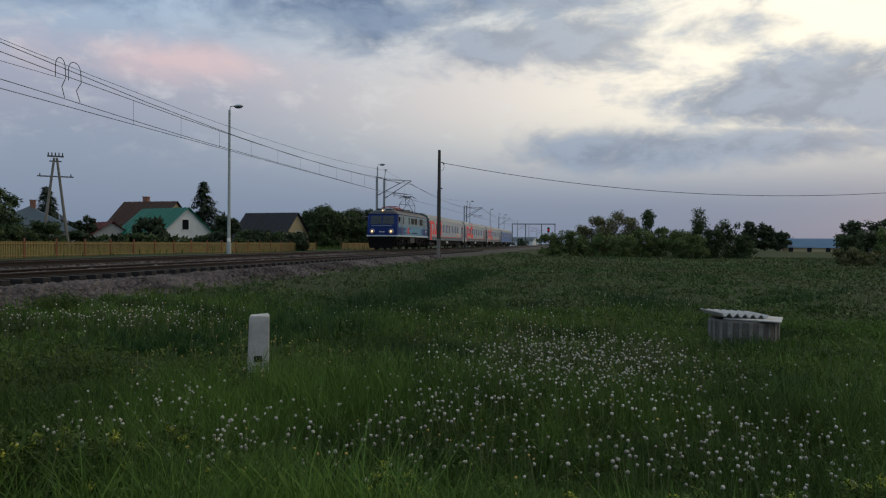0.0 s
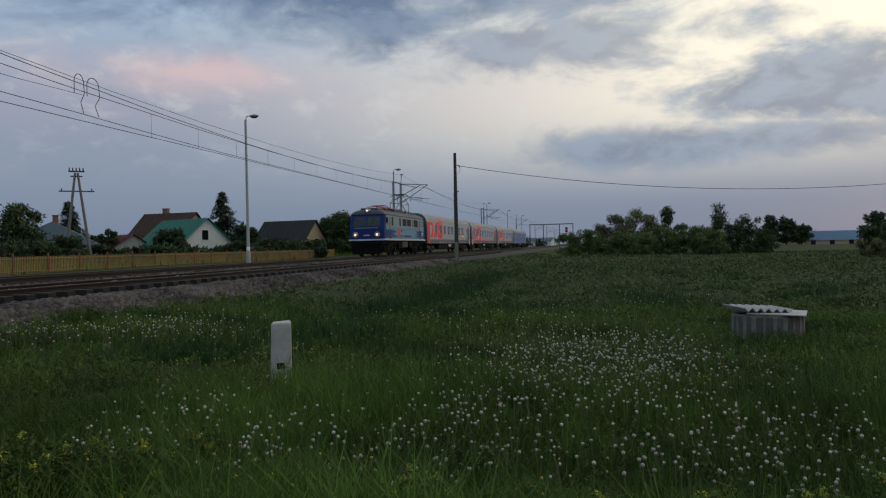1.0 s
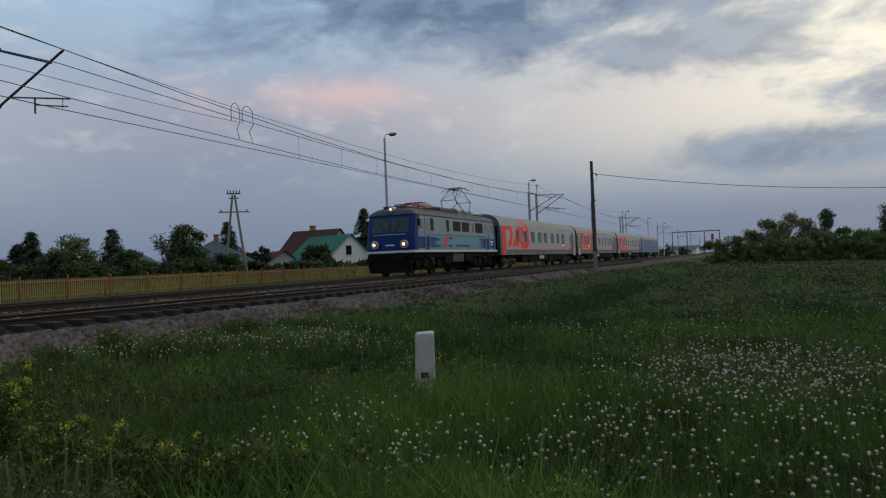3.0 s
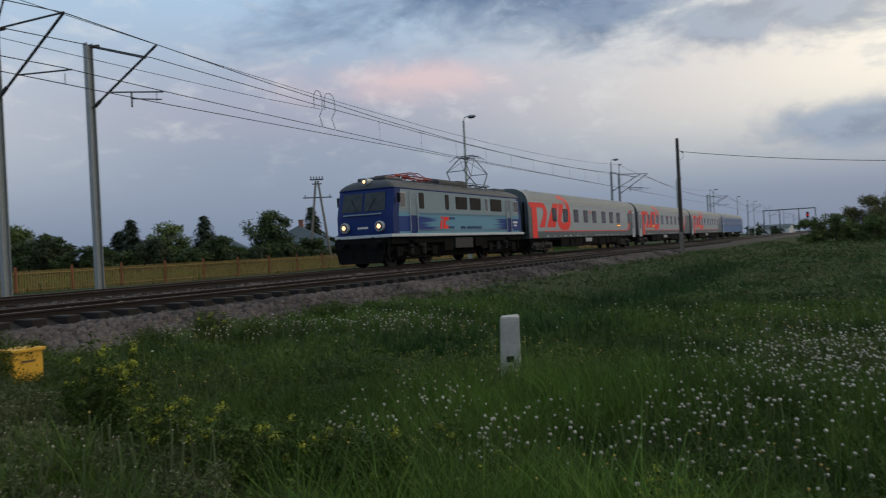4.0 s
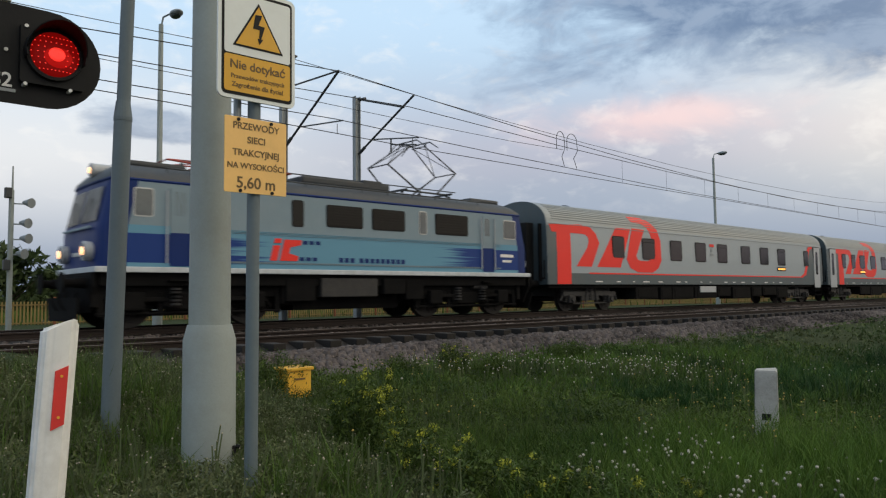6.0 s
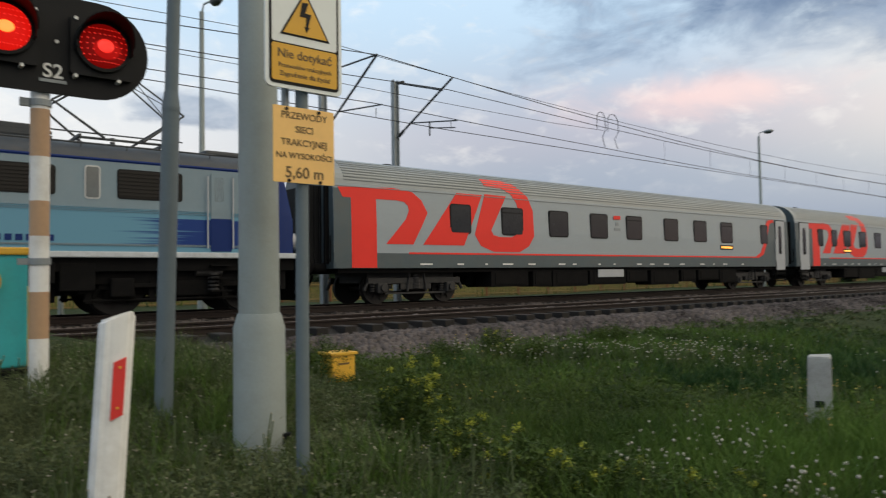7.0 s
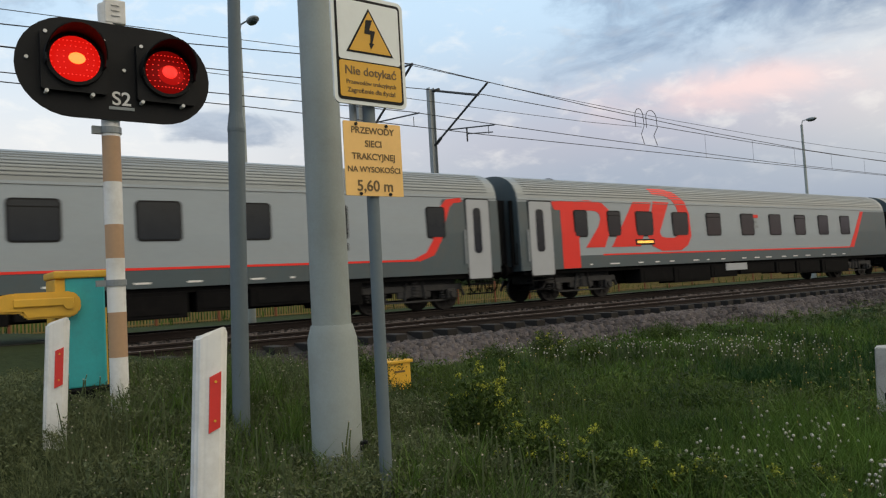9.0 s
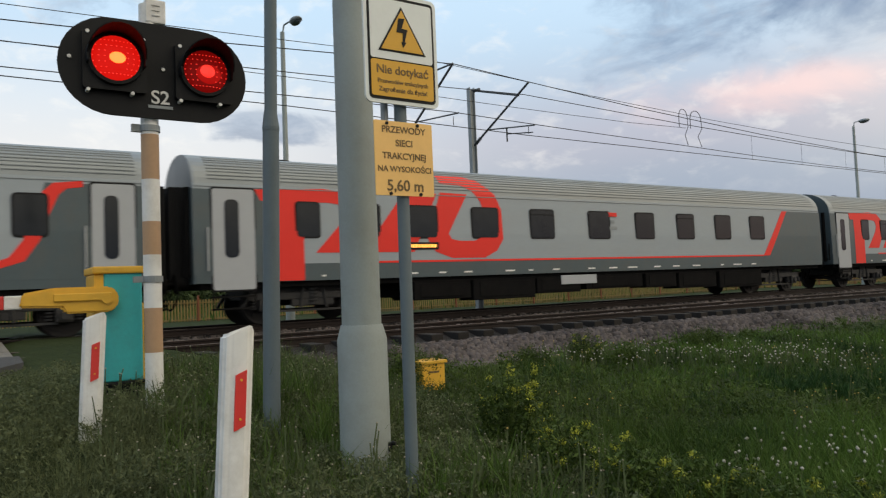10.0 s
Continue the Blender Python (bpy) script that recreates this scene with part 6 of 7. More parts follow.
def build_far_signal():
    root = thing("railway_signal", "distant railway signal mast showing a red light", "railway signal", pose(-9.6, 238, 0.3))
    bm = bmesh.new()
    rod(bm, (0, 0, 0), (0, 0, 6.0), 0.12, 0.10, 8)
    part("mast", bm, M_GALV, root)
    bm = bmesh.new()
    box(bm, (0, -0.1, 5.8), (0.75, 0.3, 1.7), bevel=0.1)
    h = part("signal_head", bm, M_BLACK, root)
    bm = bmesh.new()
    rod(bm, (0, -0.25, 5.8), (0, -0.33, 5.8), 0.27, 0.27, 16)
    part("lamp", bm, M_LENSON, h, "lit red signal lamp")


build_far_signal()


def build_gantry():
    root = thing("signal_gantry", "distant steel portal over the tracks", "gantry", pose(0, 300, 0.4))
    bm = bmesh.new()
    box(bm, (-18.3, 0, 9.3), (18.0, 0.5, 0.35))
    part("beam", bm, M_LATTICE, root)
    for x in (-27, -21.5, -15, -9.5):
        bm = bmesh.new()
        box(bm, (x, 0, 4.6), (0.3, 0.3, 9.4))
        part("leg", bm, M_LATTICE, root)


build_gantry()


# ---- houses ----
M_PLASTERW = mat("white_plaster", (0.55, 0.58, 0.60), 0.85, var=0.08, scale=1, fine=20, bump=0.1, dirt=(0.36, 0.37, 0.36), dirt_amt=0.4)
M_PLASTERY = mat("yellow_plaster", (0.42, 0.34, 0.20), 0.85, var=0.1, scale=1, bump=0.1)
M_PLASTERG = mat("grey_plaster", (0.30, 0.31, 0.31), 0.85, var=0.12, scale=1, bump=0.1)
M_ROOFGREEN = mat("green_sheet_roof", (0.020, 0.20, 0.135), 0.5, var=0.12, scale=1, bump=0.05)
M_ROOFBROWN = mat("brown_tile_roof", (0.085, 0.045, 0.035), 0.8, var=0.2, scale=2, bump=0.2)
M_ROOFBLUE = mat("blue_grey_sheet_roof", (0.11, 0.16, 0.20), 0.6, var=0.12, scale=1, bump=0.05)
M_ROOFSKY = mat("sky_blue_roof", (0.13, 0.28, 0.44), 0.6, var=0.1, bump=0.05)
M_ROOFDARK = mat("dark_roof", (0.035, 0.038, 0.045), 0.7, var=0.2, scale=2, bump=0.1)
M_BRICK = mat("chimney_brick", (0.22, 0.10, 0.07), 0.9, var=0.25, bump=0.2)


def at(a, d, z=0.0):
    """A place by its compass angle from the track's line and its distance."""
    return (d * math.sin(radians(a)), d * math.cos(radians(a)), z)


def build_house(a, d, yaw, w, L, eave, ridge, wall_m, roof_m, label, hip=0.0, z=0.4, windows=(), chimney=None, over=0.4):
    """A house of width w and length L with its ridge along its own y; windows lie in the gable that faces its -y."""
    x, y, _ = at(a, d)
    root = thing("house", label, "house", pose(x, y, z, 0, 0, yaw))
    t = 0.3
    for s in (-1, 1):
        bm = bmesh.new()
        box(bm, (s * (w / 2 - t / 2), 0, eave / 2), (t, L, eave))
        part("wall", bm, wall_m, root)
        bm = bmesh.new()
        top = eave if hip else ridge - 0.12
        k = w / 2 - 0.004
        pts = [(-k, 0), (k, 0), (k, eave)] + ([(0, top)] if not hip else []) + [(-k, eave)]
        slab(bm, pts, t, Matrix.Translation((0, s * L / 2 - (t if s > 0 else 0) - (0.004 if s > 0 else -0.004), 0)) @ Matrix.Rotation(radians(90), 4, "Z") @ Matrix.Diagonal((1, -1, 1, 1)))
        bmesh.ops.recalc_face_normals(bm, faces=bm.faces)
        part("wall", bm, wall_m, root)
        bm = bmesh.new()
        e = w / 2 + over
        ze = eave - over * (ridge - eave) / (w / 2)
        h = L / 2 + over
        vs = [(s * e, -h, ze), (s * e, h, ze), (0, h - hip, ridge), (0, -h + hip, ridge)]
        f = bm.faces.new([bm.verts.new(v) for v in vs])
        bmesh.ops.solidify(bm, geom=[f], thickness=0.14)
        bmesh.ops.recalc_face_normals(bm, faces=bm.faces)
        rf = part("roof", bm, roof_m, root)
        if hip:
            bm = bmesh.new()
            f = bm.faces.new([bm.verts.new(v) for v in ((-e, s * h, ze), (e, s * h, ze), (0, s * (h - hip), ridge))])
            bmesh.ops.solidify(bm, geom=[f], thickness=0.12)
            bmesh.ops.recalc_face_normals(bm, faces=bm.faces)
            part("roof", bm, roof_m, root)
        else:
            bm = bmesh.new()
            n = int(L / 0.9)
            for i in range(n):
                yy = -L / 2 + (i + 0.5) * L / n
                p, q = Vector((s * e, yy, ze + 0.06)), Vector((0, yy, ridge + 0.06))
                rod(bm, p, q, 0.03, 0.03, 5)
            part("roof_seams", bm, roof_m, rf)
    if chimney:
        bm = bmesh.new()
        box(bm, (0.3, chimney, ridge + 0.1), (0.55, 0.8, 1.1))
        box(bm, (0.3, chimney, ridge + 0.68), (0.68, 0.93, 0.1))
        part("chimney", bm, M_BRICK, root)
    for wx, wz, ww, wh in windows:
        bm = bmesh.new()
        box(bm, (wx, -L / 2 - 0.02, wz), (ww + 0.16, 0.09, wh + 0.16))
        fr = part("window", bm, M_WHITE, root)
        bm = bmesh.new()
        box(bm, (wx, -L / 2 - 0.05, wz), (ww, 0.06, wh))
        part("pane", bm, M_GLASS, fr)
    for s in (-1, 1):
        for i in range(3):
            bm = bmesh.new()
            box(bm, (s * (w / 2 + 0.01), -L / 3 + i * L / 3, eave * 0.55), (0.06, 1.1, 1.2))
            part("side_window", bm, M_GLASS, root)


build_house(-31.6, 97, 66, 7.2, 9.0, 2.4, 5.4, M_PLASTERW, M_ROOFGREEN, "white house with a green sheet metal roof", windows=((-0.3, 3.3, 0.9, 1.2), (1.6, 1.2, 1.5, 1.2)), z=0.3)
build_house(-32.6, 113, 84, 7.0, 8.5, 3.8, 6.9, M_PLASTERY, M_ROOFBROWN, "house with a brown tiled roof behind the green roof", chimney=1.0)
build_house(-40.2, 96, 35, 9.5, 11, 2.4, 5.0, M_PLASTERG, M_ROOFBLUE, "low grey house with a blue grey roof", hip=3.5, chimney=-2.0)
build_house(-35.9, 100, 60, 5.0, 6.0, 1.9, 3.5, M_PLASTERG, mat("dull_red_roof", (0.14, 0.04, 0.035), 0.8, var=0.2, bump=0.1), "small shed house with a dull red roof")
build_house(-23.9, 108, 78, 6.5, 8.5, 2.0, 5.4, M_PLASTERY, M_ROOFDARK, "house with a dark roof and a yellow gable", windows=((0.5, 2.2, 1.2, 1.0),))
build_house(-68.2, 84, 20, 10.0, 13.0, 2.2, 4.5, M_PLASTERW, M_ROOFDARK, "white bungalow with a dark hipped roof", hip=4.5, chimney=-1.5, windows=((1.5, 1.3, 2.2, 1.1),))
build_house(-46.0, 105, 40, 7.5, 9, 2.4, 4.5, M_PLASTERG, M_ROOFBLUE, "grey house with a pale blue roof behind the trees", hip=3)
build_house(16.2, 215, 78, 7.5, 13.0, 1.7, 3.9, M_PLASTERY, M_ROOFSKY, "far house with a sky blue roof", windows=((0.4, 1.0, 1.5, 0.9),), z=-0.4)
build_house(-4.3, 470, 80, 14, 16, 3.5, 6.0, M_PLASTERW, M_ROOFBLUE, "far pale warehouse by the tracks", z=-0.2)
build_house(21.2, 260, 60, 8, 12, 2.5, 5.0, M_PLASTERG, M_ROOFBLUE, "far farmhouse with a grey roof", z=-0.3)


# ---- trees and bushes ----
def leaves(rng, centres, radii, per, size, flat=0.35):
    """Many leaf sprays round clump centres: an array of four-cornered leaves."""
    n = len(centres) * per
    c = np.repeat(centres, per, 0)
    r = np.repeat(radii, per)
    v = rng.normal(size=(n, 3))
    v /= np.linalg.norm(v, axis=1)[:, None]
    p = c + v * (r * rng.random(n) ** 0.45)[:, None] * np.array([1, 1, 0.85])
    a = rng.normal(size=(n, 3))
    a /= np.linalg.norm(a, axis=1)[:, None]
    b = np.cross(a, v)
    b /= np.linalg.norm(b, axis=1)[:, None] + 1e-6
    s = size * (0.5 + rng.random(n))[:, None]
    return np.stack([p - a * s, p + b * s * flat, p + a * s, p - b * s * flat], 1)


def build_tree(a, d, h, w, label, seed, material=None, low=0.12, name="tree", z=0.2, per=70, leaf=0.30, lean=0.0, clumps=42):
    rng = np.random.default_rng(seed)
    x, y, _ = at(a, d)
    root = thing(name, label, name, pose(x, y, z), kind="")
    bm = bmesh.new()
    th = h * 0.55
    rod(bm, (0, 0, -0.2), (lean, 0, th), 0.022 * h + 0.03, 0.012 * h, 8)
    tips = []
    for i in range(9):
        an = i * 2.4 + rng.random()
        r = w * 0.5 * (0.45 + 0.4 * rng.random())
        z0 = th * (0.35 + 0.6 * rng.random())
        p = Vector((r * math.cos(an), r * math.sin(an), min(h * 0.9, z0 + h * (0.15 + 0.25 * rng.random()))))
        rod(bm, (lean * z0 / th, 0, z0), p, 0.009 * h, 0.003 * h, 6)
        tips.append(p)
    part("trunk", bm, M_BARK, root)
    k = clumps
    u = rng.random(k)
    ph = rng.random(k) * 6.283
    zz = low * h + (1 - low) * h * (0.08 + 0.84 * rng.random(k))
    f = (zz / h - low) / (1 - low)
    rad = w / 2 * np.sqrt(np.clip(1 - ((f - 0.42) / 0.62) ** 2, 0.05, 1)) * np.sqrt(u) * 0.85 * (0.75 + 0.4 * np.sin(ph * 2 + seed))
    cen = np.stack([rad * np.cos(ph), rad * np.sin(ph), zz], -1)
    cr = (0.10 + 0.09 * rng.random(k)) * (w + h) / 2
    V = leaves(rng, cen, cr, per, leaf)
    ob = quads("crown", V, material or M_LEAF)
    ob.parent = root
    return root


def build_spruce(a, d, h, w, label, seed, z=0.2):
    rng = np.random.default_rng(seed)
    x, y, _ = at(a, d)
    root = thing("spruce", label, "tree", pose(x, y, z))
    bm = bmesh.new()
    rod(bm, (0, 0, -0.2), (0, 0, h * 0.97), 0.02 * h, 0.01, 8)
    part("trunk", bm, M_BARK, root)
    Q = []
    tiers = int(h * 2.6)
    for i in range(tiers):
        f = i / tiers
        zc = h * (0.08 + 0.9 * f)
        R = w / 2 * (1 - f) ** 0.9 * (0.88 + 0.3 * rng.random())
        for j in range(max(6, int(20 * (1 - f)) + 5)):
            an = rng.random() * 6.283
            r = R * (0.65 + 0.45 * rng.random())
            m = 7
            t = np.linspace(0.12, 1, m)
            px, py, pz = r * t * np.cos(an), r * t * np.sin(an), zc - 0.32 * r * t ** 1.6 + 0.12 * r * t
            for kx in range(m):
                for rep in range(3):
                    c = np.array([px[kx], py[kx], pz[kx]]) + rng.normal(size=3) * 0.07
                    s = 0.16 + 0.12 * rng.random()
                    dv = np.array([math.cos(an + rng.normal() * 0.8), math.sin(an + rng.normal() * 0.8), -0.55 - 0.5 * rng.random()])
                    sv = np.array([-dv[1], dv[0], 0.2])
                    Q.append([c, c + dv * s + sv * s * 0.35, c + dv * s * 2.0, c + dv * s - sv * s * 0.35])
    ob = quads("crown", np.array(Q), M_SPRUCE)
    ob.parent = root


build_spruce(-28.9, 104, 10.0, 8.4, "tall dark spruce beside the white house", 3)
build_spruce(-39.3, 104, 8.6, 7.0, "dark spruce behind the power pole", 4)
build_spruce(-47.3, 92, 7.2, 6.2, "dark spruce among garden bushes", 5)
build_spruce(-52.4, 92, 7.0, 6.2, "dark spruce at the garden edge", 6)
build_spruce(-53.2, 96, 5.8, 5.4, "smaller dark spruce at the garden edge", 7)
for k, (a, hh) in enumerate(((-38.3, 3.9), (-37.9, 4.0), (-37.4, 3.8), (-36.8, 4.3), (-36.4, 4.2))):
    build_tree(a, 97, hh, 1.2, "narrow clipped conifer column by the houses", 20 + k, M_LEAFDARK, 0.05, per=90, leaf=0.2, clumps=16)
build_tree(-42.7, 86, 6.5, 7.6, "broad round leafy tree by the fence", 30, M_LEAF, 0.1, per=120, leaf=0.20, clumps=70)
build_tree(-49.8, 90, 5.9, 5.5, "leafy tree with an open crown", 31, M_THICKET, 0.1, per=110, leaf=0.19)
build_tree(-59.5, 90, 5.9, 6.0, "leafy tree at the field edge", 32, M_THICKET, 0.1, per=110, leaf=0.19)
build_tree(-32.6, 85, 3.9, 4.6, "bushy garden tree before the green roof", 33, M_LEAFDARK, 0.05)
build_tree(-27.4, 92, 4.6, 4.2, "garden tree beside the lamp post", 34, M_LEAFDARK, 0.05)
build_tree(-72.0, 88, 6.0, 4.4, "leafy tree beside the bungalow", 35, M_LEAFDARK, 0.1)
build_tree(-74.2, 80, 4.6, 4.0, "bushy tree by the bungalow", 36, M_LEAF, 0.05)
build_tree(-78.6, 62, 5.4, 6.0, "broad bush by the far crossing", 37, M_LEAF, 0.02)
build_tree(-81.2, 60, 6.0, 6.0, "leafy tree by the far crossing road", 38, M_LEAF, 0.05)
build_tree(-76.4, 64, 4.0, 4.6, "low bush by the far crossing", 39, M_LEAF, 0.02)
rngt = random.Random(11)
for k in range(16):
    a = -21.6 + k * 0.36
    build_tree(a, 112 + rngt.uniform(-6, 10), rngt.uniform(4.6, 7.4), rngt.uniform(3.4, 5.5), "leafy tree in the row beyond the station path", 50 + k, M_LEAF if k % 3 else M_LEAFDARK, 0.03, per=110, leaf=0.19)
for k in range(20):
    a = -61 + k * 1.15 + rngt.uniform(-0.4, 0.4)
    build_tree(a, 76 + rngt.uniform(-6, 8), rngt.uniform(2.2, 3.9), rngt.uniform(3.6, 5.5), "low leafy garden bush beyond the fence", 70 + k, M_LEAF if k % 3 else M_LEAFDARK, 0.0, name="bush", per=90, leaf=0.18)
for k in range(14):
    a = -38.5 + k * 1.25 + rngt.uniform(-0.4, 0.4)
    build_tree(a, 80 + rngt.uniform(-4, 8), rngt.uniform(1.7, 2.7), rngt.uniform(3.0, 4.5), "dark clipped garden hedge bush", 95 + k, M_LEAFDARK if k % 2 else M_LEAF, 0.0, name="bush", per=55, leaf=0.26)
for k, (a, d, h, w) in enumerate(((-57.5, 92, 5.0, 5.5), (-60.2, 96, 6.5, 6.0), (-62.6, 90, 4.6, 6.5), (-65.0, 98, 6.2, 6.0), (-72.0, 96, 6.0, 6.5), (-75.0, 92, 5.0, 6.0))):
    build_tree(a, d, h, w, "dark leafy tree in the gardens beyond the fence", 180 + k, M_LEAF, 0.05, per=75, leaf=0.3)
# thicket on the meadow
for k, (a, d, h, w, mm) in enumerate(((-1.9, 94, 2.6, 4.6, 0), (-0.6, 95, 2.9, 4.6, 0), (0.6, 98, 3.6, 4.2, 1), (1.7, 96, 4.6, 4.8, 1), (2.8, 97, 5.2, 5.6, 1), (3.9, 98, 4.6, 4.6, 1), (1.6, 92, 2.5, 4.4, 0), (3.4, 91, 2.4, 4.2, 0), (4.6, 93, 3.0, 4.2, 0), (5.3, 96, 5.4, 1.7, 2), (6.2, 94, 3.2, 4.6, 0), (7.4, 92, 2.9, 4.6, 0), (8.9, 104, 5.8, 3.0, 2), (8.4, 90, 2.6, 4.4, 0), (9.6, 94, 3.2, 4.4, 2), (10.8, 95, 4.1, 4.8, 2), (12.0, 93, 2.5, 3.6, 2), (18.6, 78, 2.4, 3.4, 2), (19.8, 77, 2.6, 4.2, 2), (21.8, 76, 3.0, 4.8, 0), (23.6, 78, 3.2, 4.6, 2), (19.0, 66, 1.2, 3.6, 1), (22.0, 64, 1.2, 4.0, 1))):
    build_tree(a, d, h * 1.16, w, ("fresh green shrub in the meadow thicket", "olive green bushy tree in the meadow thicket", "dark shrub in the meadow")[mm], 120 + k, (M_THICKET, M_OLIVE, M_LEAF)[mm], -0.05, name="shrub", per=110, leaf=0.14, z=0.0, clumps=42)
for k, (a, d, h, w) in enumerate(((12.4, 200, 7.6, 6.0), (13.4, 205, 7.2, 6.5), (14.4, 210, 5.0, 5.0), (18.9, 230, 8.0, 8.0), (20.4, 235, 9.0, 9.0), (22.5, 230, 8.5, 8.0))):
    build_tree(a, d, h, w, "far leafy tree beyond the meadow", 150 + k, M_LEAFDARK, 0.05, per=60, leaf=0.45)


def far_woods():
    """A low uneven line of woods all round the horizon."""
    rng = np.random.default_rng(9)
    n = 900
    a = rng.uniform(-180, 180, n)
    d = rng.uniform(330, 560, n)
    h = np.where(np.abs(a + 5) < 14, 5.5, 7.0) * (0.6 + 0.7 * rng.random(n)) * (0.75 + 0.35 * np.sin(np.radians(a) * 9) ** 2)
    bad = (np.abs(np.degrees(np.arctan2(FAR_X, d)) - a) < 1.2)
    a, d, h = a[~bad], d[~bad], h[~bad]
    cen = np.stack([d * np.sin(np.radians(a)), d * np.cos(np.radians(a)), h * 0.42], -1)
    V = leaves(rng, cen, h * 0.75, 45, 1.2, 0.5)
    V[..., 2] = np.maximum(V[..., 2], -0.3)
    tagged(quads("far_woods", V, M_LEAFDARK), "dark low line of distant woods", "woods", kind="stuff")


far_woods()


# ---- meadow growth ----
def blades(name, n, rng, place, hgt, wid, material, label, bend=0.45):
    x, y = place
    n = len(x)
    # blades gather in tufts, each with its own height and lean
    cell = 0.16 + 0.006 * np.hypot(x, y).mean()
    i, j = np.floor(x / cell), np.floor(y / cell)
    u = lambda a, b, c: np.abs(np.sin(i * a + j * b + c) * 43758.5453) % 1.0
    pull = (0.3 if name == "dry_grass" else 0.45) * rng.random(n)
    x = x + pull * ((i + 0.15 + 0.7 * u(12.99, 78.23, 0)) * cell - x)
    y = y + pull * ((j + 0.15 + 0.7 * u(39.35, 11.14, 2)) * cell - y)
    z = lie(x, y) - 0.02
    tuft, lean = 0.40 + 0.95 * u(27.17, 61.3, 4), 6.283 * u(51.7, 23.9, 6)
    h = hgt * (0.45 + 0.85 * rng.random(n)) * tuft
    h *= 0.55 + 0.75 * (0.5 + 0.5 * np.sin(x * 0.7 + 1.7 * np.sin(y * 0.45)) * np.cos(y * 0.6 + 0.4 * x)) + 0.15
    h *= 0.35 + 0.65 * sst(-10.2, -7.0, x) if name == "grass" and x.max() > -20 else 1.0
    h *= 0.6 + 0.4 * sst(-0.7, 0.5, y) if name == "dry_grass" and x.max() < -1 else 1.0
    w = wid * (0.6 + 0.8 * rng.random(n))
    an = rng.random(n) * 6.283
    dx, dy = np.cos(an), np.sin(an)
    bo = lean + rng.normal(size=n) * 1.9
    bx, by = np.cos(bo) * h * bend * rng.random(n), np.sin(bo) * h * bend * rng.random(n)
    o = np.stack([x, y, z], -1)
    side = np.stack([dx * w, dy * w, np.zeros(n)], -1)
    mid = o + np.stack([bx * 0.35, by * 0.35, h * 0.6], -1)
    tip = o + np.stack([bx, by, h * (1 - 0.1 * rng.random(n))], -1)
    V = np.stack([o - side, o + side, mid + side * 0.75, tip, mid - side * 0.75], 1)
    # each blade is a lower quad and a tip, sharing the edge between them
    me = bpy.data.meshes.new(name)
    me.vertices.add(n * 5)
    me.vertices.foreach_set("co", V.reshape(-1).astype(np.float32))
    me.loops.add(n * 7)
    me.loops.foreach_set("vertex_index", (np.array([0, 1, 2, 4, 4, 2, 3])[None] + 5 * np.arange(n)[:, None]).reshape(-1).astype(np.int32))
    me.polygons.add(n * 2)
    me.polygons.foreach_set("loop_start", (np.array([0, 4])[None] + 7 * np.arange(n)[:, None]).reshape(-1).astype(np.int32))
    me.update(calc_edges=True)
    me.materials.append(material)
    return tagged(new(name, me), label, "grass", kind="stuff")


def scatter(rng, n, r0, r1, a0, a1, power=1.0):
    a = np.radians(rng.uniform(a0, a1, n))
    r = np.sqrt(r0 ** 2 + (r1 ** 2 - r0 ** 2) * rng.random(n) ** power)
    x, y = r * np.sin(a), r * np.cos(a)
    ok = (x > -9.75 + 0.35 * np.sin(y * 1.1) + 0.25 * np.sin(y * 3.1)) & ~((y < np.where(x < -8.8, 0.6, -1.25)) & (y > -6.7)) & (np.hypot(x, y) > 0.9)
    return x[ok], y[ok]


def herbs(rng, place, low, high, spread, per, size, material, label, name="herb"):
    """Low leafy growth: small clumps of leaf sprays standing over the soil."""
    x, y = place
    n = len(x)
    cell = 0.45
    i, j = np.floor(x / cell), np.floor(y / cell)
    tall = 0.35 + 0.65 * (np.abs(np.sin(i * 12.99 + j * 78.23) * 43758.5453) % 1.0)
    z = lie(x, y) + (low + (high - low) * rng.random(n)) * tall
    V = leaves(rng, np.stack([x, y, z], -1), spread * (0.6 + 0.8 * rng.random(n)), per, size, 0.34)
    V[..., 2] = np.maximum(V[..., 2], lie(V[..., 0], V[..., 1]) - 0.01)
    return tagged(quads(name, V, material), label, "herbs", kind="stuff")


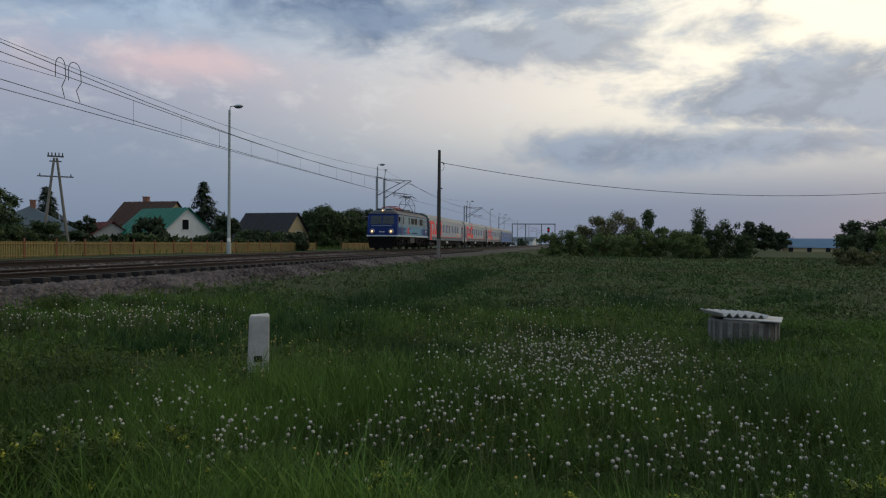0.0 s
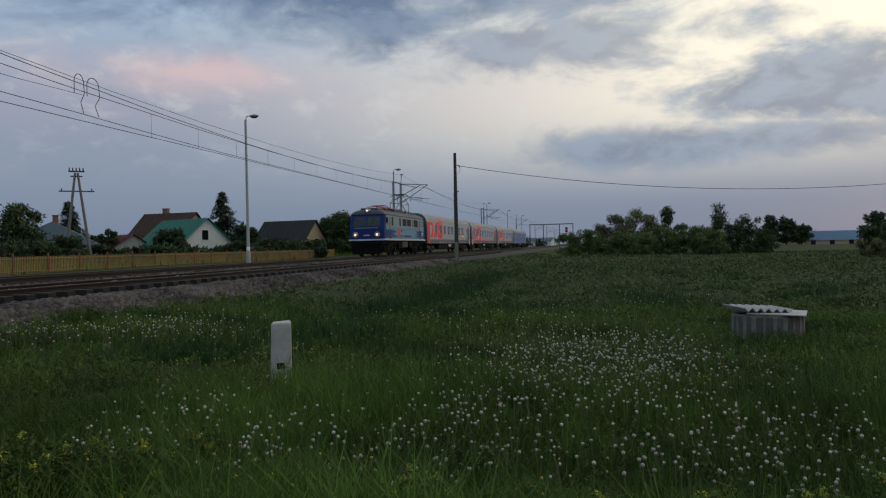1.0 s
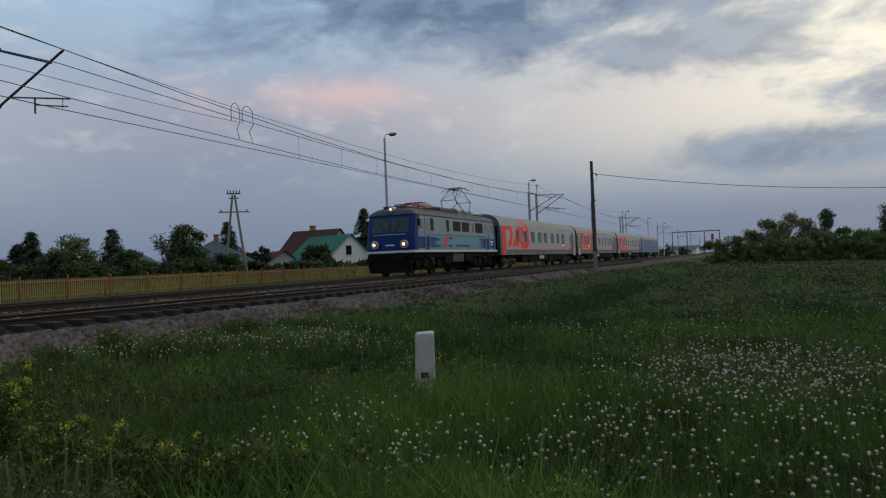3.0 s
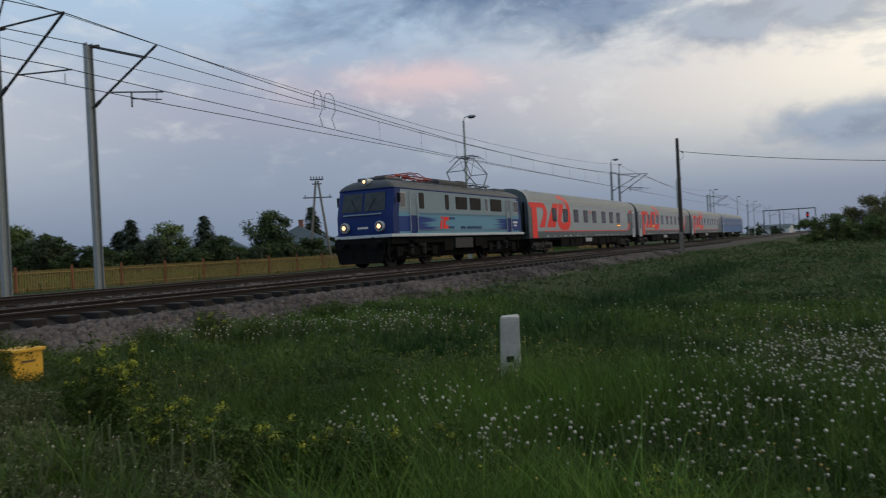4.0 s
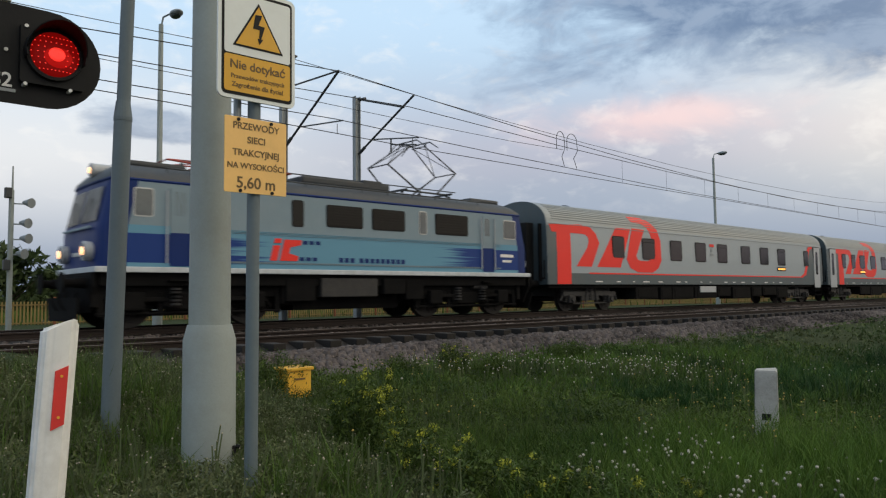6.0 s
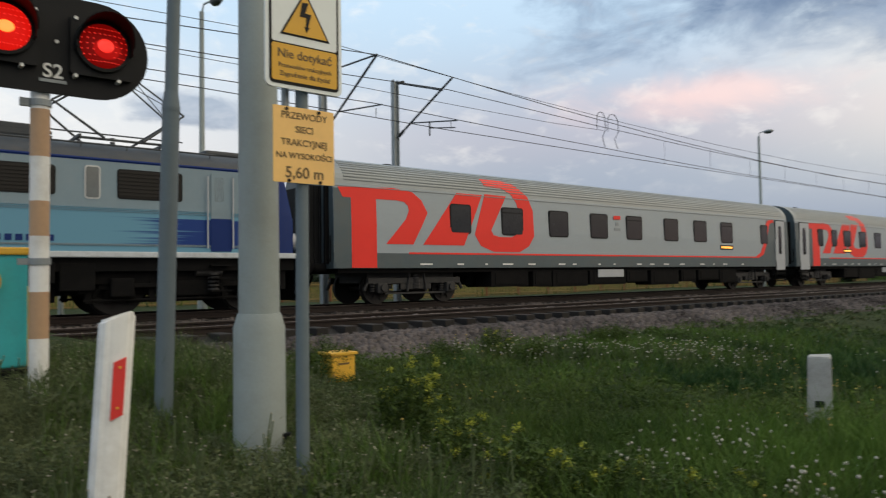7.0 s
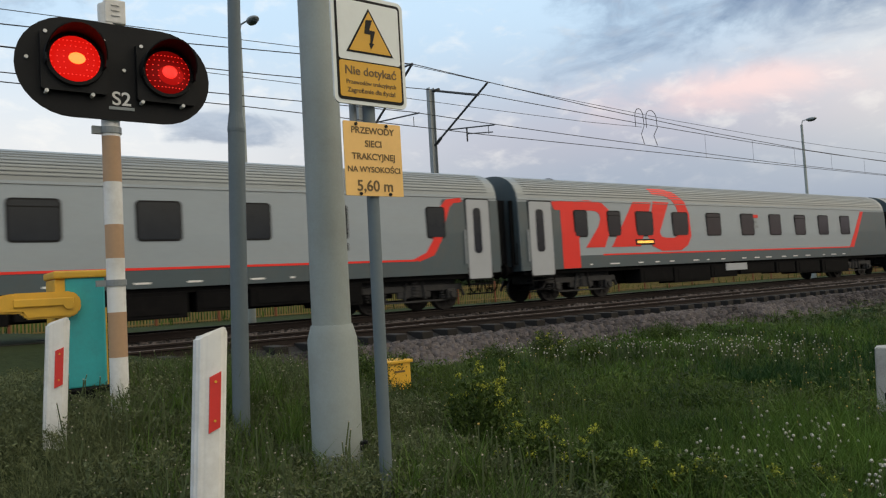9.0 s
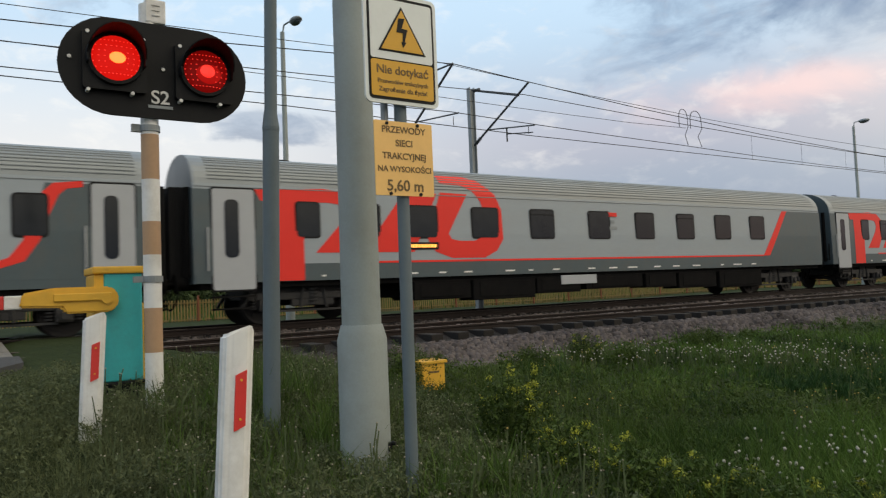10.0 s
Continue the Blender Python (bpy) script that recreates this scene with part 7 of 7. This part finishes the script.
def build_meadow():
    rng = np.random.default_rng(21)
    lab = "fresh green long meadow grass"
    green = lambda x, y: (y > 2.75 + 0.35 * np.sin(x * 2.3)) | (x > -1.9 + 0.3 * np.sin(y * 3)) | (rng.random(len(x)) < 0.08)
    x, y = scatter(rng, 112000, 2.2, 7.5, -78, 36)
    k = green(x, y)
    blades("grass", 0, rng, (x[k], y[k]), 0.27, 0.0027, M_GRASS, lab, 0.85)
    x, y = scatter(rng, 12000, 2.4, 9.5, -78, 34)
    k = green(x, y)
    herbs(rng, (x[k], y[k]), 0.02, 0.22, 0.055, 9, 0.017, M_HERB, "small leafy herbs among the grass")
    # dark lush growth in the ditch and in scattered clumps
    n = 26000
    x, y = -5.2 + rng.normal(size=n) * 0.55 + 0.3 * np.sin(np.arange(n)), 8.6 + 34 * rng.random(n) ** 1.5
    blades("grass", 0, rng, (x, y), 0.24, 0.0055, M_LUSH, "dark lush grass along the ditch", 0.9)
    cx, cy = scatter(rng, 80, 4.4, 26, -66, 26)
    xx = np.repeat(cx, 420) + rng.normal(size=len(cx) * 420) * 0.34
    yy = np.repeat(cy, 420) + rng.normal(size=len(cx) * 420) * 0.28
    k = (xx > -9.3) & (yy > 3.0)
    blades("grass", 0, rng, (xx[k], yy[k]), 0.21, 0.0035, M_LUSH, "dark lush grass tufts in the meadow", 0.9)
    blades("grass", 0, rng, scatter(rng, 88000, 7.0, 17, -78, 32), 0.175, 0.0056, M_GRASS, lab, 1.0)
    herbs(rng, scatter(rng, 9500, 8, 20, -76, 30), 0.0, 0.14, 0.08, 7, 0.034, M_HERB, "small leafy herbs in the meadow")
    blades("grass", 0, rng, scatter(rng, 62000, 16, 44, -62, 32), 0.10, 0.015, M_FARGRASS, "green meadow grass further off", 1.7)
    herbs(rng, scatter(rng, 9000, 18, 60, -40, 32), 0.0, 0.12, 0.16, 6, 0.075, M_FARGRASS, "low leafy growth across the meadow")
    blades("grass", 0, rng, scatter(rng, 30000, 42, 105, -16, 30), 0.16, 0.05, M_FARGRASS, "distant green meadow grass", 2.0)
    # a few taller tufts on the far meadow
    cx, cy = scatter(rng, 50, 16, 55, -22, 26)
    xx = np.repeat(cx, 90) + rng.normal(size=len(cx) * 90) * 0.25
    yy = np.repeat(cy, 90) + rng.normal(size=len(cx) * 90) * 0.25
    blades("grass", 0, rng, (xx, yy), 0.24, 0.010, M_LUSH, "tall dark tufts standing in the meadow", 0.8)
    # feathery herbs and short dry grass on the road bank
    bank = lambda x, y: ((y < 2.85 + 0.35 * np.sin(x * 2.3)) & (x < -1.6 + 0.3 * np.sin(y * 3))) | (rng.random(len(x)) < 0.05)
    x, y = scatter(rng, 22000, 1.7, 9.2, -100, -46, 1.15)
    k = bank(x, y)
    herbs(rng, (x[k], y[k]), 0.01, 0.25, 0.046, 17, 0.0112, M_BANK, "pale feathery herbs on the road bank", "feathery_herb")
    x, y = scatter(rng, 90000, 1.9, 9, -100, -46)
    k = bank(x, y)
    blades("dry_grass", 0, rng, (x[k], y[k]), 0.20, 0.0016, M_DRYGRASS, "pale dry grass on the road bank", 1.2)
    x, y = scatter(rng, 9000, 2.0, 6.5, -80, -50)
    k = bank(x, y)
    blades("grass", 0, rng, (x[k], y[k]), 0.24, 0.0024, M_GRASS, "fresh green blades on the road bank", 0.9)
    # green tufts at the foot of the poles
    foot = np.array([(-4.2, 1.75, 0.16, 0.10), (-2.95, 1.85, 0.20, 0.12), (-4.9, 1.55, 0.25, 0.12)])
    x, y = (np.repeat(foot[:, i], 700) + rng.normal(size=3 * 700) * np.repeat(foot[:, i + 2], 700) for i in (0, 1))
    blades("grass", 0, rng, (x, y), 0.34, 0.0028, M_GRASS, "taller green grass at the foot of the poles", 0.7)
    x, y = scatter(rng, 40000, 9, 75, -40, 30)
    k = np.sin(x * 0.31 + 2.0) * np.sin(y * 0.23 + 1.0) > 0.25
    blades("dry_grass", 0, rng, (x[k], y[k]), 0.12, 0.008, M_DRYGRASS, "pale dry grass among the green", 1.4)
    # grass behind the far track
    n = 44000
    x, y = rng.uniform(-75, -21.8, n), rng.uniform(-4, 120, n)
    k = (x < -29.6) & (y > 0.4)
    blades("grass", 0, rng, (x[k], y[k]), 0.42, 0.03, M_GRASS, "rough grass beyond the fence")
    # weeds pushing up along the toe of the ballast
    x = -9.5 - 0.7 * rng.random(2600) ** 2
    y = rng.uniform(1, 60, 2600)
    blades("grass", 0, rng, (x, y), 0.34, 0.008, M_GRASS, "tufts of grass at the foot of the ballast", 0.9)


build_meadow()


def heads(name, x, y, hgt, r, rng, material, label, stem=True):
    """Round seed heads or flowers on thin stems."""
    n = len(x)
    z = lie(x, y)
    h = hgt * (0.6 + 0.6 * rng.random(n))
    c = np.stack([x + 0.04 * rng.normal(size=n), y + 0.04 * rng.normal(size=n), z + h], -1)
    t = (1 + 5 ** 0.5) / 2
    ico = np.array([[-1, t, 0], [1, t, 0], [-1, -t, 0], [1, -t, 0], [0, -1, t], [0, 1, t], [0, -1, -t], [0, 1, -t], [t, 0, -1], [t, 0, 1], [-t, 0, -1], [-t, 0, 1]], float)
    ico /= np.linalg.norm(ico[0])
    tri = np.array([[0, 11, 5], [0, 5, 1], [0, 1, 7], [0, 7, 10], [0, 10, 11], [1, 5, 9], [5, 11, 4], [11, 10, 2], [10, 7, 6], [7, 1, 8], [3, 9, 4], [3, 4, 2], [3, 2, 6], [3, 6, 8], [3, 8, 9], [4, 9, 5], [2, 4, 11], [6, 2, 10], [8, 6, 7], [9, 8, 1]])
    R = r * (0.7 + 0.5 * rng.random(n))
    V = (ico[None] * (0.85 + 0.3 * rng.random((n, 12, 1)))) * R[:, None, None] + c[:, None]
    me = bpy.data.meshes.new(name)
    me.vertices.add(n * 12)
    me.vertices.foreach_set("co", V.reshape(-1).astype(np.float32))
    F = (tri[None] + 12 * np.arange(n)[:, None, None]).reshape(-1)
    me.loops.add(len(F))
    me.loops.foreach_set("vertex_index", F.astype(np.int32))
    me.polygons.add(len(F) // 3)
    me.polygons.foreach_set("loop_start", np.arange(0, len(F), 3, dtype=np.int32))
    me.update(calc_edges=True)
    me.materials.append(material)
    tagged(new(name, me), label, "flowers", kind="stuff")
    if stem:
        o = np.stack([x, y, z], -1)
        s = np.stack([np.full(n, 0.003), np.full(n, 0.003), np.zeros(n)], -1) * (1 + 0.05 * np.hypot(x, y))[:, None]
        tagged(quads("flower_stem", np.stack([o - s, o + s, c + s * 0.7, c - s * 0.7], 1), M_WEED), "thin green flower stems", "stems", kind="stuff")


def build_flowers():
    rng = np.random.default_rng(33)
    xs, ys = [], []
    # drifts of dandelion clocks: compass angle, distance, spread across, spread along, count
    for a, d, sa, sd, n in ((1, 9.6, 4.2, 0.9, 330), (-5, 8.6, 3.5, 0.8, 120), (5, 8.2, 3.5, 0.7, 120), (-2, 7.2, 5, 0.6, 110), (8, 6.4, 6, 0.6, 90), (-8, 6.1, 3, 0.4, 60), (-12, 4.8, 3, 0.35, 45), (-26, 5.0, 2.2, 0.35, 45), (-22, 5.6, 6, 0.7, 60), (12, 5.2, 4, 0.5, 60), (17, 5.6, 4, 0.6, 45), (2, 4.9, 8, 0.4, 55), (-33, 12.6, 2.6, 0.5, 90), (-44, 11.6, 3.5, 0.6, 80), (-29, 13.5, 3, 0.8, 60), (-36, 5.6, 2.2, 0.5, 50), (-31, 6.6, 2.5, 0.5, 50), (-4, 13.5, 6, 1.2, 60), (3, 19, 5, 1.6, 50), (-14, 16, 8, 2.0, 40), (-40, 12.5, 3, 0.5, 45), (20, 8, 6, 2, 30), (-10, 30, 10, 6, 50)):
        n = int(n * 1.15)
        aa = np.radians(a + rng.normal(size=n) * sa)
        dd = d + rng.normal(size=n) * sd
        xs.append(dd * np.sin(aa))
        ys.append(dd * np.cos(aa))
    x, y = np.concatenate(xs), np.concatenate(ys)
    k = (x > -9.5) & (y > 2.0) & (np.hypot(x, y) > 3.4)
    heads("dandelion_clock", x[k], y[k], 0.23, 0.0125, rng, M_DANDELION, "white fluffy dandelion clocks scattered through the meadow")
    # small white florets on the road bank
    xx, yy = scatter(rng, 800, 2.2, 7, -84, -46)
    heads("white_floret", xx, yy, 0.25, 0.0045, rng, M_FLORET, "tiny whitish florets on the road bank")
    # buttercup spots
    xx, yy = scatter(rng, 900, 3.6, 14, -56, 10)
    k = np.sin(xx * 1.3) * np.sin(yy * 0.9 + 1) > 0.1
    heads("hawkbit", xx[k], yy[k], 0.27, 0.0085, rng, M_HAWKBIT, "small orange yellow flowers in the grass")


build_flowers()


def build_weed(x, y, h, w, seed, flowers, label):
    """A bushy weed: branching stems, many small leaves, flat heads of yellow flowers."""
    rng = np.random.default_rng(seed)
    root = thing("weed", label, "weed", pose(x, y, float(lie(x, y)) - 0.03), "yellow flowering weeds")
    n = 26
    an, r = rng.random(n) * 6.283, w / 2 * np.sqrt(rng.random(n))
    tops = np.stack([r * np.cos(an), r * np.sin(an), h * (0.55 + 0.45 * rng.random(n)) * (1 - 0.35 * (r / (w / 2)) ** 2)], -1)
    bm = bmesh.new()
    for t in tops:
        rod(bm, (t[0] * 0.3, t[1] * 0.3, 0), tuple(t), 0.004, 0.0025, 4, caps=False)
    tagged(part("stem", bm, M_HERB, root), kind="stuff")
    cen = np.concatenate([tops * np.array([0.55 + 0.45 * f, 0.55 + 0.45 * f, f]) for f in (0.3, 0.55, 0.75, 0.92)])
    ob = quads("leaf_spray", leaves(rng, cen, np.full(len(cen), 0.06 + 0.05 * w), 34, 0.016, 0.36), M_HERB)
    ob.parent = root
    tagged(ob, kind="stuff")
    pick = tops[rng.random(n) < flowers]
    if len(pick):
        ob = quads("blossom", leaves(rng, pick, np.full(len(pick), 0.034), 34, 0.0075, 0.7), M_YELLOW)
        ob.parent = root
        tagged(ob, "clusters of tiny yellow green flowers", kind="stuff")


for k, (a, d, h, w, fl) in enumerate(((-13, 3.75, 0.36, 0.34, 0.95), (-4, 3.7, 0.30, 0.36, 0.35), (1, 3.5, 0.27, 0.30, 0.6), (10.5, 3.8, 0.34, 0.34, 0.4), (17, 4.0, 0.36, 0.4, 0.5), (21.5, 4.4, 0.42, 0.4, 0.6), (-35, 3.9, 0.42, 0.5, 0.35), (-41, 4.1, 0.44, 0.45, 0.45), (-46, 3.7, 0.42, 0.45, 0.4), (-37.5, 4.8, 0.42, 0.5, 0.4),
                                      (-54.5, 4.5, 0.76, 0.40, 0.6), (-53, 4.9, 0.80, 0.40, 0.5), (-53.6, 5.4, 0.62, 0.5, 0.4), (-50.5, 4.0, 0.52, 0.45, 0.4), (-47, 11.6, 0.6, 0.6, 0.6), (-44, 11.8, 0.42, 0.6, 0.0), (-61.5, 9.3, 0.75, 0.8, 0.0), (-59.5, 9.6, 0.6, 0.6, 0.0), (-38, 14.2, 0.42, 0.8, 0.0), (-51.5, 11.2, 0.4, 0.8, 0.0), (-30, 5.0, 0.4, 0.45, 0.3), (-25, 3.9, 0.34, 0.35, 0.45))):
    x, y, _ = at(a, d)
    build_weed(x, y, h, w, 300 + k, fl, "bushy green weed with yellow flower heads" if fl else "bushy dark green weed at the foot of the ballast")


# ---- sleepers, last ----
def build_sleepers():
    bm = bmesh.new()
    box(bm, (0, 0, 0), (2.6, 0.26, 0.20), bevel=0.02)
    me = bpy.data.meshes.new("sleeper")
    bm.to_mesh(me)
    bm.free()
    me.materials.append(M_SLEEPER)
    for cx, lab in ((NEAR_X, "track of weathered sleepers, unwired"), (FAR_X, "running track of weathered sleepers")):
        root = thing("sleeper_row", lab, "track", pose(cx, 0, 0.618 if cx == FAR_X else 0.650), kind="structure")
        for i in range(150):
            ob = new("sleeper", me)
            ob.parent, ob.location = root, (0, 0.6 + i * 0.6, 0)


build_sleepers()

motions()
